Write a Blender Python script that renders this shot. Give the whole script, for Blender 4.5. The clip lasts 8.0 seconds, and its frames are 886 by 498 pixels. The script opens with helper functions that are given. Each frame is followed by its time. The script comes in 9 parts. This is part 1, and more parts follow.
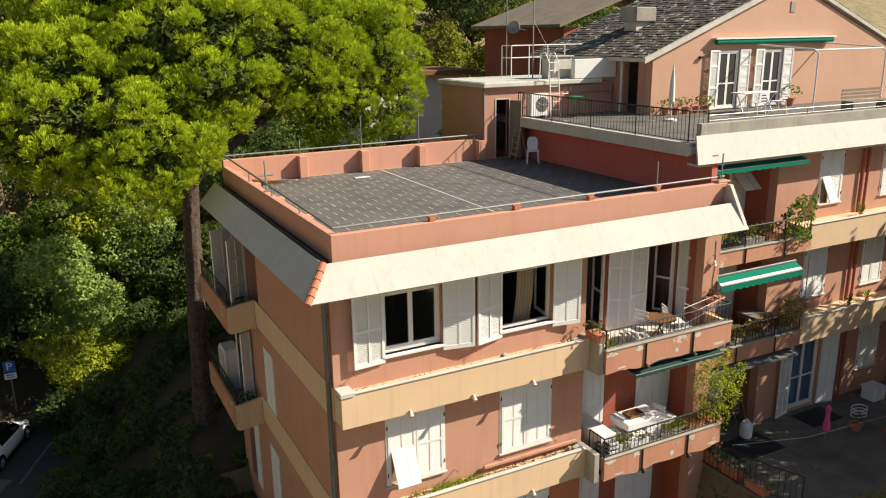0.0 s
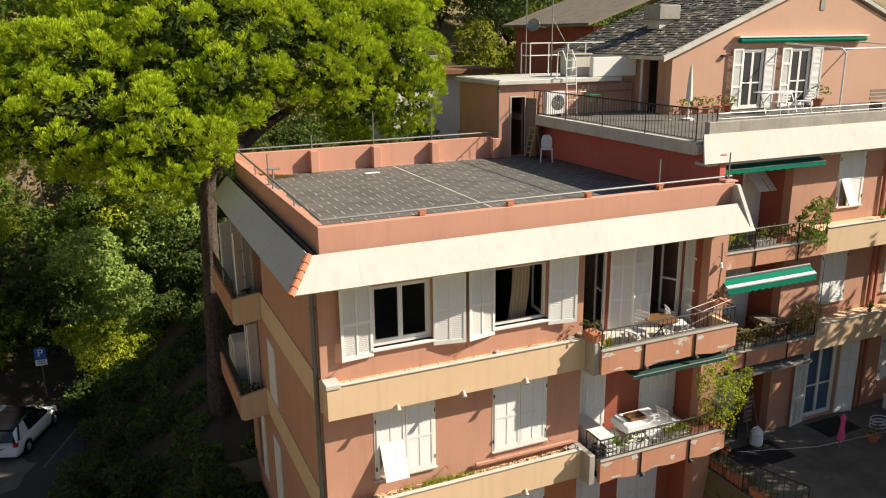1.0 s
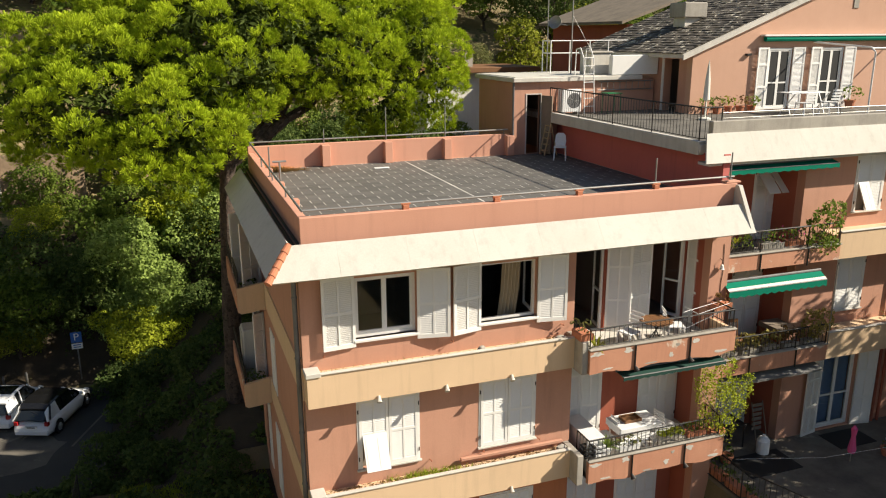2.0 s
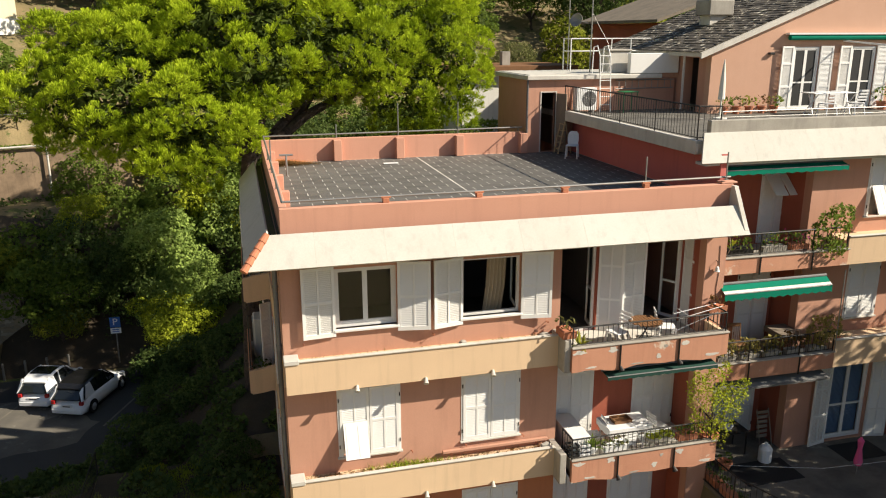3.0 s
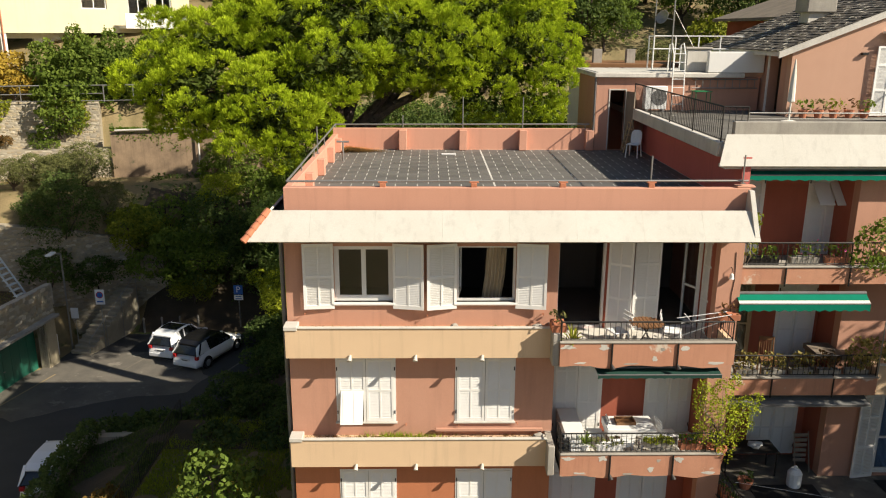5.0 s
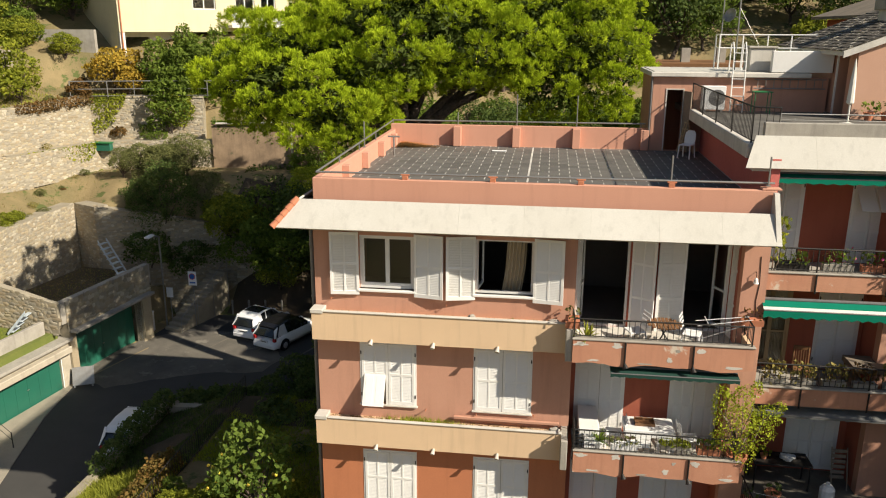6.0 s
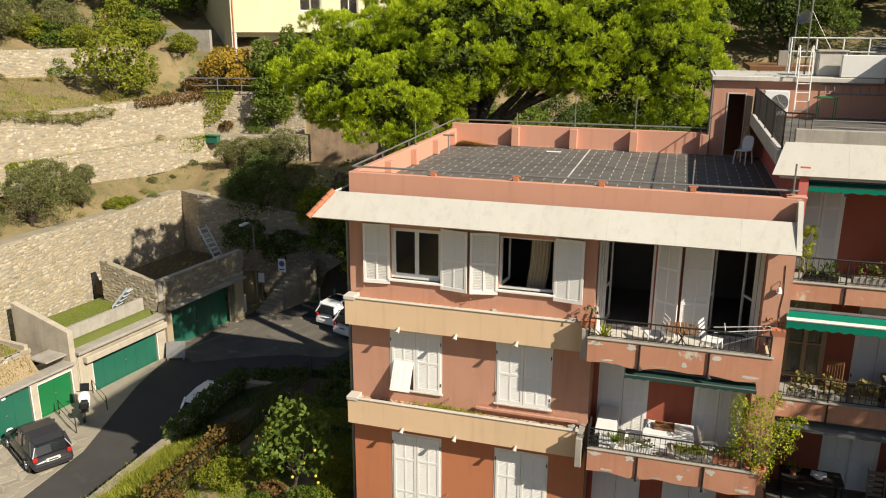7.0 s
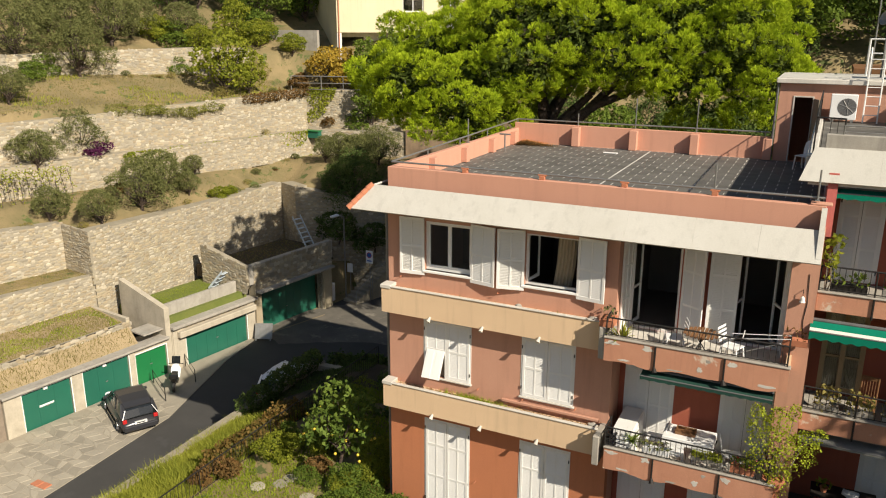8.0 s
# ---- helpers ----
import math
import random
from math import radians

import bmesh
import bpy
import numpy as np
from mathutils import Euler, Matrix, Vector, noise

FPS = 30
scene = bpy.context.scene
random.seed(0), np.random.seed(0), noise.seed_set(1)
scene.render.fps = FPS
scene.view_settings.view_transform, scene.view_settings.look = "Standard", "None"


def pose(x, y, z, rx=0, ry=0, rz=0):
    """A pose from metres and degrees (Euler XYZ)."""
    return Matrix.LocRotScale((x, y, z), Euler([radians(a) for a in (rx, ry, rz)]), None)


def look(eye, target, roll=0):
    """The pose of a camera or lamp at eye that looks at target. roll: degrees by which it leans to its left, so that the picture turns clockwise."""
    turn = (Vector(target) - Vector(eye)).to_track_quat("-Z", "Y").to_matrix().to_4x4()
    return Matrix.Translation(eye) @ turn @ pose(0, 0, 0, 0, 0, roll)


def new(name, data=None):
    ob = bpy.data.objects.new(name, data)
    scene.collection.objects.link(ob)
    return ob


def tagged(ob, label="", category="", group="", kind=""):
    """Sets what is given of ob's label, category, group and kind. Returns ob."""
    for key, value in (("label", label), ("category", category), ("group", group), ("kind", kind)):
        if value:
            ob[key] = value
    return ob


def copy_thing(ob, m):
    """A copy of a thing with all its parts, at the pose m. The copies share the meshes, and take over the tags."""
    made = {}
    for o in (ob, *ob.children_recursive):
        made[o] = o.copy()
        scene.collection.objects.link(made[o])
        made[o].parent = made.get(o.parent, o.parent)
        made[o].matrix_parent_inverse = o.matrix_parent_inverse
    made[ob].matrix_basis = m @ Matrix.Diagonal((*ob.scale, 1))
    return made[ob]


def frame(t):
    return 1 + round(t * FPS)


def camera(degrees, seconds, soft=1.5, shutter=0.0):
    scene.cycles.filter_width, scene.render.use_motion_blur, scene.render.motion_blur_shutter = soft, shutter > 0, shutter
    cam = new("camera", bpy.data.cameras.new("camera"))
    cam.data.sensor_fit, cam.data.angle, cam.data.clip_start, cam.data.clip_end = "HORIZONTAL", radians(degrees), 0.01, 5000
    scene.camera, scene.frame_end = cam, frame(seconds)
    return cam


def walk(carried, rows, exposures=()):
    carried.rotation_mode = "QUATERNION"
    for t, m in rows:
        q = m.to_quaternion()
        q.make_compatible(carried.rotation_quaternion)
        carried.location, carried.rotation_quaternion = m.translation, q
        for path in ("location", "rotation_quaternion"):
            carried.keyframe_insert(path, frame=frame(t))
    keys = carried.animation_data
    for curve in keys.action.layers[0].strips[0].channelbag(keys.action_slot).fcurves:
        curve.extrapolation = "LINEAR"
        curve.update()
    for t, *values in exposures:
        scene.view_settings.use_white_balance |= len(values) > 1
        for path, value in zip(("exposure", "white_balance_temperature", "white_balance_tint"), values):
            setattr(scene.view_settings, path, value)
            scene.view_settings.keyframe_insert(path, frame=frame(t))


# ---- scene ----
cam = camera(59.2, 8.0, soft=1.1)
PATH = [
    (0, (-0.03, -0.16, 14.124), (0.852, 1.553, 13.588), -0.8),
    (0.5, (0.457, -0.404, 14.059), (1.297, 1.33, 13.525), -0.7),
    (1, (1.066, -0.688, 13.967), (1.842, 1.077, 13.435), -0.6),
    (1.5, (1.749, -1.016, 13.91), (2.462, 0.775, 13.378), -0.5),
    (2, (2.502, -1.372, 13.859), (3.144, 0.446, 13.327), -0.3),
    (3.5, (5.145, -2.505, 13.785), (5.543, -0.62, 13.25), -0.1),
    (4, (6.158, -2.881, 13.784), (6.45, -0.977, 13.247), -0.0),
    (5.3, (9.051, -3.763, 13.765), (8.999, -1.839, 13.223), 0.2),
    (5.5, (9.514, -3.862, 13.766), (9.404, -1.941, 13.222), 0.1),
    (6, (10.714, -4.075, 13.778), (10.455, -2.169, 13.233), 0.2),
    (6.5, (11.937, -4.244, 13.823), (11.529, -2.363, 13.277), 0.2),
    (7, (13.182, -4.335, 13.869), (12.627, -2.493, 13.322), 0.3),
    (7.5, (14.453, -4.311, 13.902), (13.752, -2.52, 13.354), 0.2),
    (8, (15.732, -4.172, 13.953), (14.887, -2.445, 13.403), 0.2),
]
walk(cam, [(t, look(eye, target, roll)) for t, eye, target, roll in PATH], [(0.0, 0.70), (4.0, 0.68), (8.0, 0.42)])

# ---- daylight ----
SUN_TO = Vector((1.25, -0.59, 1.0)).normalized()
world = bpy.data.worlds.new("world")
scene.world = world
world.use_nodes = True
sky = world.node_tree.nodes.new("ShaderNodeTexSky")
sky.sky_type, sky.sun_disc = "NISHITA", False
sky.sun_elevation = math.asin(SUN_TO.z)
sky.sun_rotation = math.atan2(SUN_TO.x, SUN_TO.y)
sky.air_density, sky.dust_density, sky.ozone_density = 1.0, 1.2, 1.0
world.node_tree.links.new(sky.outputs[0], world.node_tree.nodes["Background"].inputs[0])
world.node_tree.nodes["Background"].inputs[1].default_value = 0.058
sun_data = bpy.data.lights.new("sun", "SUN")
sun_data.energy, sun_data.angle, sun_data.color = 5.0, radians(0.53), (1.0, 0.90, 0.74)
sun = new("sun", sun_data)
sun.matrix_basis = look(SUN_TO * 60, (0, 0, 0))

# ---- materials ----
def nd(nt, kind, **values):
    n = nt.nodes.new("ShaderNode" + kind)
    for k, v in values.items():
        n.inputs[k].default_value = v
    return n


def surface(name, base, other=None, rough=0.85, scale=1.2, fine=30.0, amount=0.5, bump=0.25, depth=0.01, metal=0.0, streak=0.0, random_value=0.0, spots=None, spec=0.4, tints=()):
    """A weathered surface: broad stains, fine grain, optional runs down the face and a change from piece to piece."""
    m = bpy.data.materials.new(name)
    m.use_nodes = True
    nt = m.node_tree
    L = nt.links.new
    b = nt.nodes["Principled BSDF"]
    b.inputs["Metallic"].default_value = metal
    b.inputs["Specular IOR Level"].default_value = spec
    other = other or tuple(c * 0.72 for c in base)
    tc = nt.nodes.new("ShaderNodeTexCoord")
    big = nd(nt, "TexNoise", Scale=scale, Detail=6.0, Roughness=0.65)
    L(tc.outputs["Object"], big.inputs["Vector"])
    ramp = nt.nodes.new("ShaderNodeMapRange")
    ramp.inputs["From Min"].default_value, ramp.inputs["From Max"].default_value = 0.38, 0.72
    L(big.outputs["Fac"], ramp.inputs["Value"])
    mul = nt.nodes.new("ShaderNodeMath")
    mul.operation = "MULTIPLY"
    mul.inputs[1].default_value = amount
    L(ramp.outputs[0], mul.inputs[0])
    mix = nt.nodes.new("ShaderNodeMix")
    mix.data_type = "RGBA"
    mix.inputs[6].default_value, mix.inputs[7].default_value = (*base, 1), (*other, 1)
    L(mul.outputs[0], mix.inputs[0])
    colour = mix.outputs[2]
    if streak:
        mp = nt.nodes.new("ShaderNodeMapping")
        mp.inputs["Scale"].default_value = (5.0, 5.0, 0.35)
        L(tc.outputs["Object"], mp.inputs[0])
        run = nd(nt, "TexNoise", Scale=1.0, Detail=5.0, Roughness=0.6)
        L(mp.outputs[0], run.inputs["Vector"])
        rr = nt.nodes.new("ShaderNodeMapRange")
        rr.inputs["From Min"].default_value, rr.inputs["From Max"].default_value = 0.52, 0.78
        rr.inputs["To Max"].default_value = streak
        L(run.outputs["Fac"], rr.inputs["Value"])
        mx = nt.nodes.new("ShaderNodeMix")
        mx.data_type = "RGBA"
        mx.inputs[7].default_value = (*[c * 0.45 for c in other], 1)
        L(rr.outputs[0], mx.inputs[0])
        L(colour, mx.inputs[6])
        colour = mx.outputs[2]
    if spots:
        sp = nd(nt, "TexNoise", Scale=spots[1], Detail=4.0, Roughness=0.7)
        L(tc.outputs["Object"], sp.inputs["Vector"])
        sr = nt.nodes.new("ShaderNodeMapRange")
        sr.inputs["From Min"].default_value, sr.inputs["From Max"].default_value = spots[2], spots[2] + 0.06
        L(sp.outputs["Fac"], sr.inputs["Value"])
        ms = nt.nodes.new("ShaderNodeMix")
        ms.data_type = "RGBA"
        ms.inputs[7].default_value = (*spots[0], 1)
        L(sr.outputs[0], ms.inputs[0])
        L(colour, ms.inputs[6])
        colour = ms.outputs[2]
    grain = nd(nt, "TexNoise", Scale=fine, Detail=4.0, Roughness=0.7)
    L(tc.outputs["Object"], grain.inputs["Vector"])
    hs = nt.nodes.new("ShaderNodeHueSaturation")
    vr = nt.nodes.new("ShaderNodeMapRange")
    vr.inputs["To Min"].default_value, vr.inputs["To Max"].default_value = 0.82, 1.18
    L(grain.outputs["Fac"], vr.inputs["Value"])
    value = vr.outputs[0]
    if random_value:
        info = nt.nodes.new("ShaderNodeObjectInfo")
        isl = nt.nodes.new("ShaderNodeNewGeometry")
        add = nt.nodes.new("ShaderNodeMath")
        add.operation = "ADD"
        L(info.outputs["Random"], add.inputs[0])
        L(isl.outputs["Random Per Island"], add.inputs[1])
        fr = nt.nodes.new("ShaderNodeMath")
        fr.operation = "FRACT"
        L(add.outputs[0], fr.inputs[0])
        pr = nt.nodes.new("ShaderNodeMapRange")
        pr.inputs["To Min"].default_value, pr.inputs["To Max"].default_value = 1 - random_value, 1 + random_value
        L(fr.outputs[0], pr.inputs["Value"])
        mm = nt.nodes.new("ShaderNodeMath")
        mm.operation = "MULTIPLY"
        L(value, mm.inputs[0])
        L(pr.outputs[0], mm.inputs[1])
        value = mm.outputs[0]
        if tints:
            pick = nt.nodes.new("ShaderNodeMath")
            pick.operation = "FRACT"
            wide = nt.nodes.new("ShaderNodeMath")
            wide.operation = "MULTIPLY"
            wide.inputs[1].default_value = 7.31
            L(fr.outputs[0], wide.inputs[0])
            L(wide.outputs[0], pick.inputs[0])
            cr = nt.nodes.new("ShaderNodeValToRGB")
            cr.color_ramp.interpolation = "CONSTANT"
            for k, tint in enumerate(tints):
                e = cr.color_ramp.elements[k] if k < 2 else cr.color_ramp.elements.new(0.5)
                e.position, e.color = k / len(tints), (*tint, 1)
            L(pick.outputs[0], cr.inputs[0])
            mt = nt.nodes.new("ShaderNodeMix")
            mt.data_type = "RGBA"
            mt.inputs[0].default_value = 0.65
            L(colour, mt.inputs[6])
            L(cr.outputs[0], mt.inputs[7])
            colour = mt.outputs[2]
    L(value, hs.inputs["Value"])
    L(colour, hs.inputs["Color"])
    L(hs.outputs[0], b.inputs["Base Color"])
    rg = nt.nodes.new("ShaderNodeMapRange")
    rg.inputs["To Min"].default_value, rg.inputs["To Max"].default_value = max(rough - 0.12, 0.05), min(rough + 0.1, 1)
    L(big.outputs["Fac"], rg.inputs["Value"])
    L(rg.outputs[0], b.inputs["Roughness"])
    if bump:
        bp = nd(nt, "Bump", Strength=bump, Distance=depth)
        L(grain.outputs["Fac"], bp.inputs["Height"])
        L(bp.outputs[0], b.inputs["Normal"])
    return m


def leafy(name, dark, light, through_light=0.35, rough=0.65):
    """Leaves that differ from one to the next and let some light through."""
    m = bpy.data.materials.new(name)
    m.use_nodes = True
    nt = m.node_tree
    L = nt.links.new
    b = nt.nodes["Principled BSDF"]
    geo = nt.nodes.new("ShaderNodeNewGeometry")
    tc = nt.nodes.new("ShaderNodeTexCoord")
    big = nd(nt, "TexNoise", Scale=0.7, Detail=3.0)
    L(tc.outputs["Object"], big.inputs["Vector"])
    av = nt.nodes.new("ShaderNodeMath")
    av.operation = "ADD"
    half = nt.nodes.new("ShaderNodeMath")
    half.operation = "MULTIPLY_ADD"
    half.inputs[1].default_value, half.inputs[2].default_value = 0.6, -0.3
    L(geo.outputs["Random Per Island"], half.inputs[0])
    L(half.outputs[0], av.inputs[0])
    L(big.outputs["Fac"], av.inputs[1])
    mix = nt.nodes.new("ShaderNodeMix")
    mix.data_type = "RGBA"
    mix.inputs[6].default_value, mix.inputs[7].default_value = (*dark, 1), (*light, 1)
    L(av.outputs[0], mix.inputs[0])
    L(mix.outputs[2], b.inputs["Base Color"])
    b.inputs["Roughness"].default_value = rough
    b.inputs["Specular IOR Level"].default_value = 0.12
    tr = nt.nodes.new("ShaderNodeBsdfTranslucent")
    L(mix.outputs[2], tr.inputs["Color"])
    ms = nt.nodes.new("ShaderNodeMixShader")
    ms.inputs[0].default_value = through_light
    L(b.outputs[0], ms.inputs[1])
    L(tr.outputs[0], ms.inputs[2])
    L(ms.outputs[0], nt.nodes["Material Output"].inputs["Surface"])
    return m


def plain(name, base, rough=0.5, metal=0.0, spec=0.5):
    m = bpy.data.materials.new(name)
    m.use_nodes = True
    b = m.node_tree.nodes["Principled BSDF"]
    b.inputs["Base Color"].default_value = (*base, 1)
    b.inputs["Roughness"].default_value = rough
    b.inputs["Metallic"].default_value = metal
    b.inputs["Specular IOR Level"].default_value = spec
    return m


def glassy(name, tint=(0.9, 0.95, 0.93)):
    m = bpy.data.materials.new(name)
    m.use_nodes = True
    b = m.node_tree.nodes["Principled BSDF"]
    b.inputs["Base Color"].default_value = (*tint, 1)
    b.inputs["Roughness"].default_value = 0.02
    b.inputs["Transmission Weight"].default_value = 1.0
    b.inputs["IOR"].default_value = 1.45
    return m


STUCCO = surface("salmon_stucco", (0.53, 0.285, 0.197), (0.47, 0.24, 0.162), scale=0.6, amount=0.6, fine=55, bump=0.18, streak=0.25)
STUCCO_DEEP = surface("orange_stucco", (0.50, 0.19, 0.09), (0.44, 0.165, 0.085), scale=0.6, amount=0.6, fine=55, bump=0.18, streak=0.2)
STUCCO_RASPBERRY = surface("raspberry_stucco", (0.60, 0.165, 0.14), (0.52, 0.14, 0.115), scale=0.7, amount=0.6, fine=50, bump=0.18, streak=0.25)
# Deep red-brown; recess surfaces take it partly in place of their shade.
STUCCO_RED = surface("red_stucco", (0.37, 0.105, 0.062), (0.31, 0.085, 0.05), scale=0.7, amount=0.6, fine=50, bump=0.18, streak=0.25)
BALCONY = surface("patched_stucco", (0.54, 0.27, 0.17), (0.44, 0.195, 0.12), scale=0.9, amount=0.7, fine=45, bump=0.2, streak=0.35, spots=((0.62, 0.52, 0.42), 1.5, 0.61))
PARAPET = surface("parapet_stucco", (0.60, 0.31, 0.215), (0.54, 0.27, 0.185), scale=0.5, amount=0.6, fine=45, bump=0.15, streak=0.2)
OCHRE = surface("ochre_stucco", (0.72, 0.52, 0.33), (0.62, 0.44, 0.28), scale=0.5, amount=0.55, fine=50, bump=0.15, streak=0.22)
EAVE = surface("cream_eave", (0.56, 0.54, 0.485), (0.49, 0.468, 0.41), scale=0.9, amount=0.6, fine=40, bump=0.1, streak=0.28)
SHUTTER = surface("white_paint", (0.80, 0.79, 0.76), (0.70, 0.68, 0.63), scale=1.4, amount=0.35, fine=60, bump=0.05, rough=0.55)
CONCRETE = surface("weathered_concrete", (0.40, 0.37, 0.32), (0.24, 0.22, 0.19), scale=1.5, amount=0.7, fine=35, bump=0.3, streak=0.35)
PALE_CONCRETE = surface("pale_concrete", (0.62, 0.59, 0.53), (0.42, 0.39, 0.34), scale=1.2, amount=0.6, fine=35, bump=0.25, streak=0.25)
TERRACE_BED = surface("terrace_joint", (0.66, 0.63, 0.57), (0.22, 0.21, 0.19), scale=1.0, amount=0.8, fine=25, bump=0.2)
TILE = surface("dark_tile", (0.122, 0.116, 0.106), (0.17, 0.158, 0.14), scale=0.5, amount=0.7, fine=20, bump=0.15, rough=0.7, random_value=0.16)
IRON = surface("black_iron", (0.025, 0.024, 0.023), (0.06, 0.045, 0.035), scale=4, amount=0.4, fine=60, bump=0.1, rough=0.55, metal=0.3)
GALV = surface("galvanised_pipe", (0.30, 0.30, 0.29), (0.20, 0.17, 0.14), scale=4, amount=0.5, fine=60, bump=0.1, rough=0.5, metal=0.6)
PIPE_GREY = surface("grey_downpipe", (0.17, 0.17, 0.17), (0.10, 0.09, 0.085), scale=3, amount=0.6, fine=40, bump=0.1, rough=0.5, metal=0.3)
TERRACOTTA = surface("terracotta", (0.50, 0.19, 0.10), (0.36, 0.15, 0.09), scale=6, amount=0.5, fine=40, bump=0.2)
WHITE_PLASTIC = surface("white_plastic", (0.80, 0.80, 0.79), (0.72, 0.71, 0.68), scale=3, amount=0.3, fine=40, bump=0.02, rough=0.4)
GREEN_CLOTH = surface("green_canvas", (0.004, 0.185, 0.115), (0.004, 0.15, 0.09), scale=3, amount=0.5, fine=80, bump=0.1, rough=0.9, spec=0.12)
CREAM_CLOTH = surface("cream_canvas", (0.72, 0.70, 0.62), (0.62, 0.60, 0.52), scale=3, amount=0.4, fine=80, bump=0.1, rough=0.85)
DARK_CLOTH = surface("dark_green_canvas", (0.012, 0.055, 0.04), (0.01, 0.035, 0.03), scale=3, amount=0.5, fine=80, bump=0.1, rough=0.85)
CURTAIN = surface("curtain_cloth", (0.52, 0.43, 0.30), (0.42, 0.34, 0.23), scale=2, amount=0.4, fine=60, bump=0.1, rough=0.9)
BLUE_CURTAIN = surface("blue_curtain", (0.22, 0.31, 0.50), (0.16, 0.23, 0.40), scale=2, amount=0.5, fine=60, bump=0.1, rough=0.9)
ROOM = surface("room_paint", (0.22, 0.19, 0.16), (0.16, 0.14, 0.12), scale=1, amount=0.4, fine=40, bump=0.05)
WOOD = surface("brown_wood", (0.23, 0.115, 0.05), (0.15, 0.07, 0.03), scale=3, amount=0.6, fine=50, bump=0.15, rough=0.6)
OLD_WOOD = surface("grey_wood", (0.26, 0.21, 0.16), (0.16, 0.13, 0.10), scale=3, amount=0.6, fine=50, bump=0.25)
BARK = surface("pine_bark", (0.12, 0.085, 0.065), (0.045, 0.035, 0.03), scale=5, amount=1.0, fine=11, bump=1.0, depth=0.06, spots=((0.04, 0.03, 0.025), 7.0, 0.55))
OLD_ROOF = surface("faded_roof", (0.25, 0.205, 0.15), (0.15, 0.125, 0.095), scale=1.4, amount=0.8, fine=20, bump=0.3, streak=0.3)
SLATE = surface("slate", (0.10, 0.085, 0.066), (0.055, 0.048, 0.04), scale=1.6, amount=0.7, fine=25, bump=0.3, random_value=0.5, spots=((0.56, 0.51, 0.41), 3.6, 0.565))
STONE = surface("rubble_stone", (0.43, 0.365, 0.265), (0.28, 0.245, 0.19), scale=1.6, amount=0.8, fine=14, bump=0.5, depth=0.02, random_value=0.16, spots=((0.26, 0.24, 0.20), 0.9, 0.60), tints=((0.38, 0.325, 0.215), (0.27, 0.245, 0.195), (0.52, 0.465, 0.36), (0.34, 0.27, 0.17), (0.31, 0.28, 0.22), (0.43, 0.355, 0.22)))
MORTAR = surface("stone_joint", (0.36, 0.315, 0.235), (0.25, 0.22, 0.165), scale=1.2, amount=0.8, fine=20, bump=0.5, depth=0.02)
BANK = surface("bank_render", (0.33, 0.235, 0.15), (0.17, 0.12, 0.08), scale=0.9, amount=0.95, fine=20, bump=0.4, streak=0.5, spots=((0.14, 0.12, 0.07), 1.1, 0.6))
# Dark litter brown, also used where the ground only lies in shade.
LITTER_SHADE = surface("dark_litter_shade", (0.065, 0.046, 0.028), (0.04, 0.034, 0.02), scale=1.2, amount=0.8, fine=16, bump=0.7, depth=0.04, spots=((0.13, 0.095, 0.055), 3.0, 0.66))
OLD_FLOOR = surface("stained_floor", (0.15, 0.14, 0.12), (0.06, 0.056, 0.05), scale=1.0, amount=0.9, fine=18, bump=0.3, spots=((0.45, 0.43, 0.39), 1.3, 0.63))
# Lighter copy of the asphalt for a painted patch of sunlight.
SUNLIT_ASPHALT = surface("sunlit_asphalt", (0.155, 0.14, 0.115), (0.09, 0.083, 0.072), scale=0.7, amount=0.9, fine=40, bump=0.25, rough=0.9, spots=((0.21, 0.19, 0.155), 0.9, 0.58))
ASPHALT = surface("asphalt", (0.052, 0.050, 0.047), (0.075, 0.072, 0.067), scale=0.5, amount=0.8, fine=60, bump=0.25, rough=0.9, spots=((0.065, 0.063, 0.06), 0.45, 0.6))
COURT = surface("court_concrete", (0.185, 0.165, 0.13), (0.09, 0.082, 0.066), scale=1.1, amount=0.9, fine=22, bump=0.3, streak=0.0, spots=((0.25, 0.23, 0.19), 0.8, 0.62))
PAVING = surface("crazy_paving", (0.36, 0.32, 0.25), (0.26, 0.235, 0.19), scale=1.2, amount=0.6, fine=25, bump=0.25, random_value=0.2)
SOIL = surface("hill_soil", (0.265, 0.20, 0.10), (0.13, 0.115, 0.05), scale=0.35, amount=0.9, fine=9, bump=0.6, depth=0.05, spots=((0.09, 0.11, 0.03), 1.1, 0.56))
DRY_EARTH = surface("dry_earth", (0.34, 0.26, 0.15), (0.24, 0.185, 0.10), scale=0.8, amount=0.8, fine=14, bump=0.5, depth=0.03)
GARAGE_GREEN = surface("garage_green", (0.02, 0.13, 0.085), (0.018, 0.10, 0.07), scale=1.0, amount=0.5, fine=30, bump=0.05, rough=0.45)
BRIGHT_GREEN = surface("gate_green", (0.015, 0.17, 0.055), (0.012, 0.135, 0.045), scale=1.0, amount=0.5, fine=30, bump=0.05, rough=0.4)
GLASS = glassy("window_glass")
PLASTER_CREAM = surface("cream_plaster", (0.66, 0.59, 0.40), (0.58, 0.51, 0.33), scale=0.6, amount=0.5, fine=40, bump=0.1, streak=0.2)
GABLE = surface("peach_stucco", (0.56, 0.335, 0.235), (0.49, 0.285, 0.195), scale=0.6, amount=0.6, fine=45, bump=0.15, streak=0.06)
GREY_CLOTH = surface("grey_canvas", (0.20, 0.20, 0.19), (0.13, 0.13, 0.12), scale=3, amount=0.5, fine=80, bump=0.1)
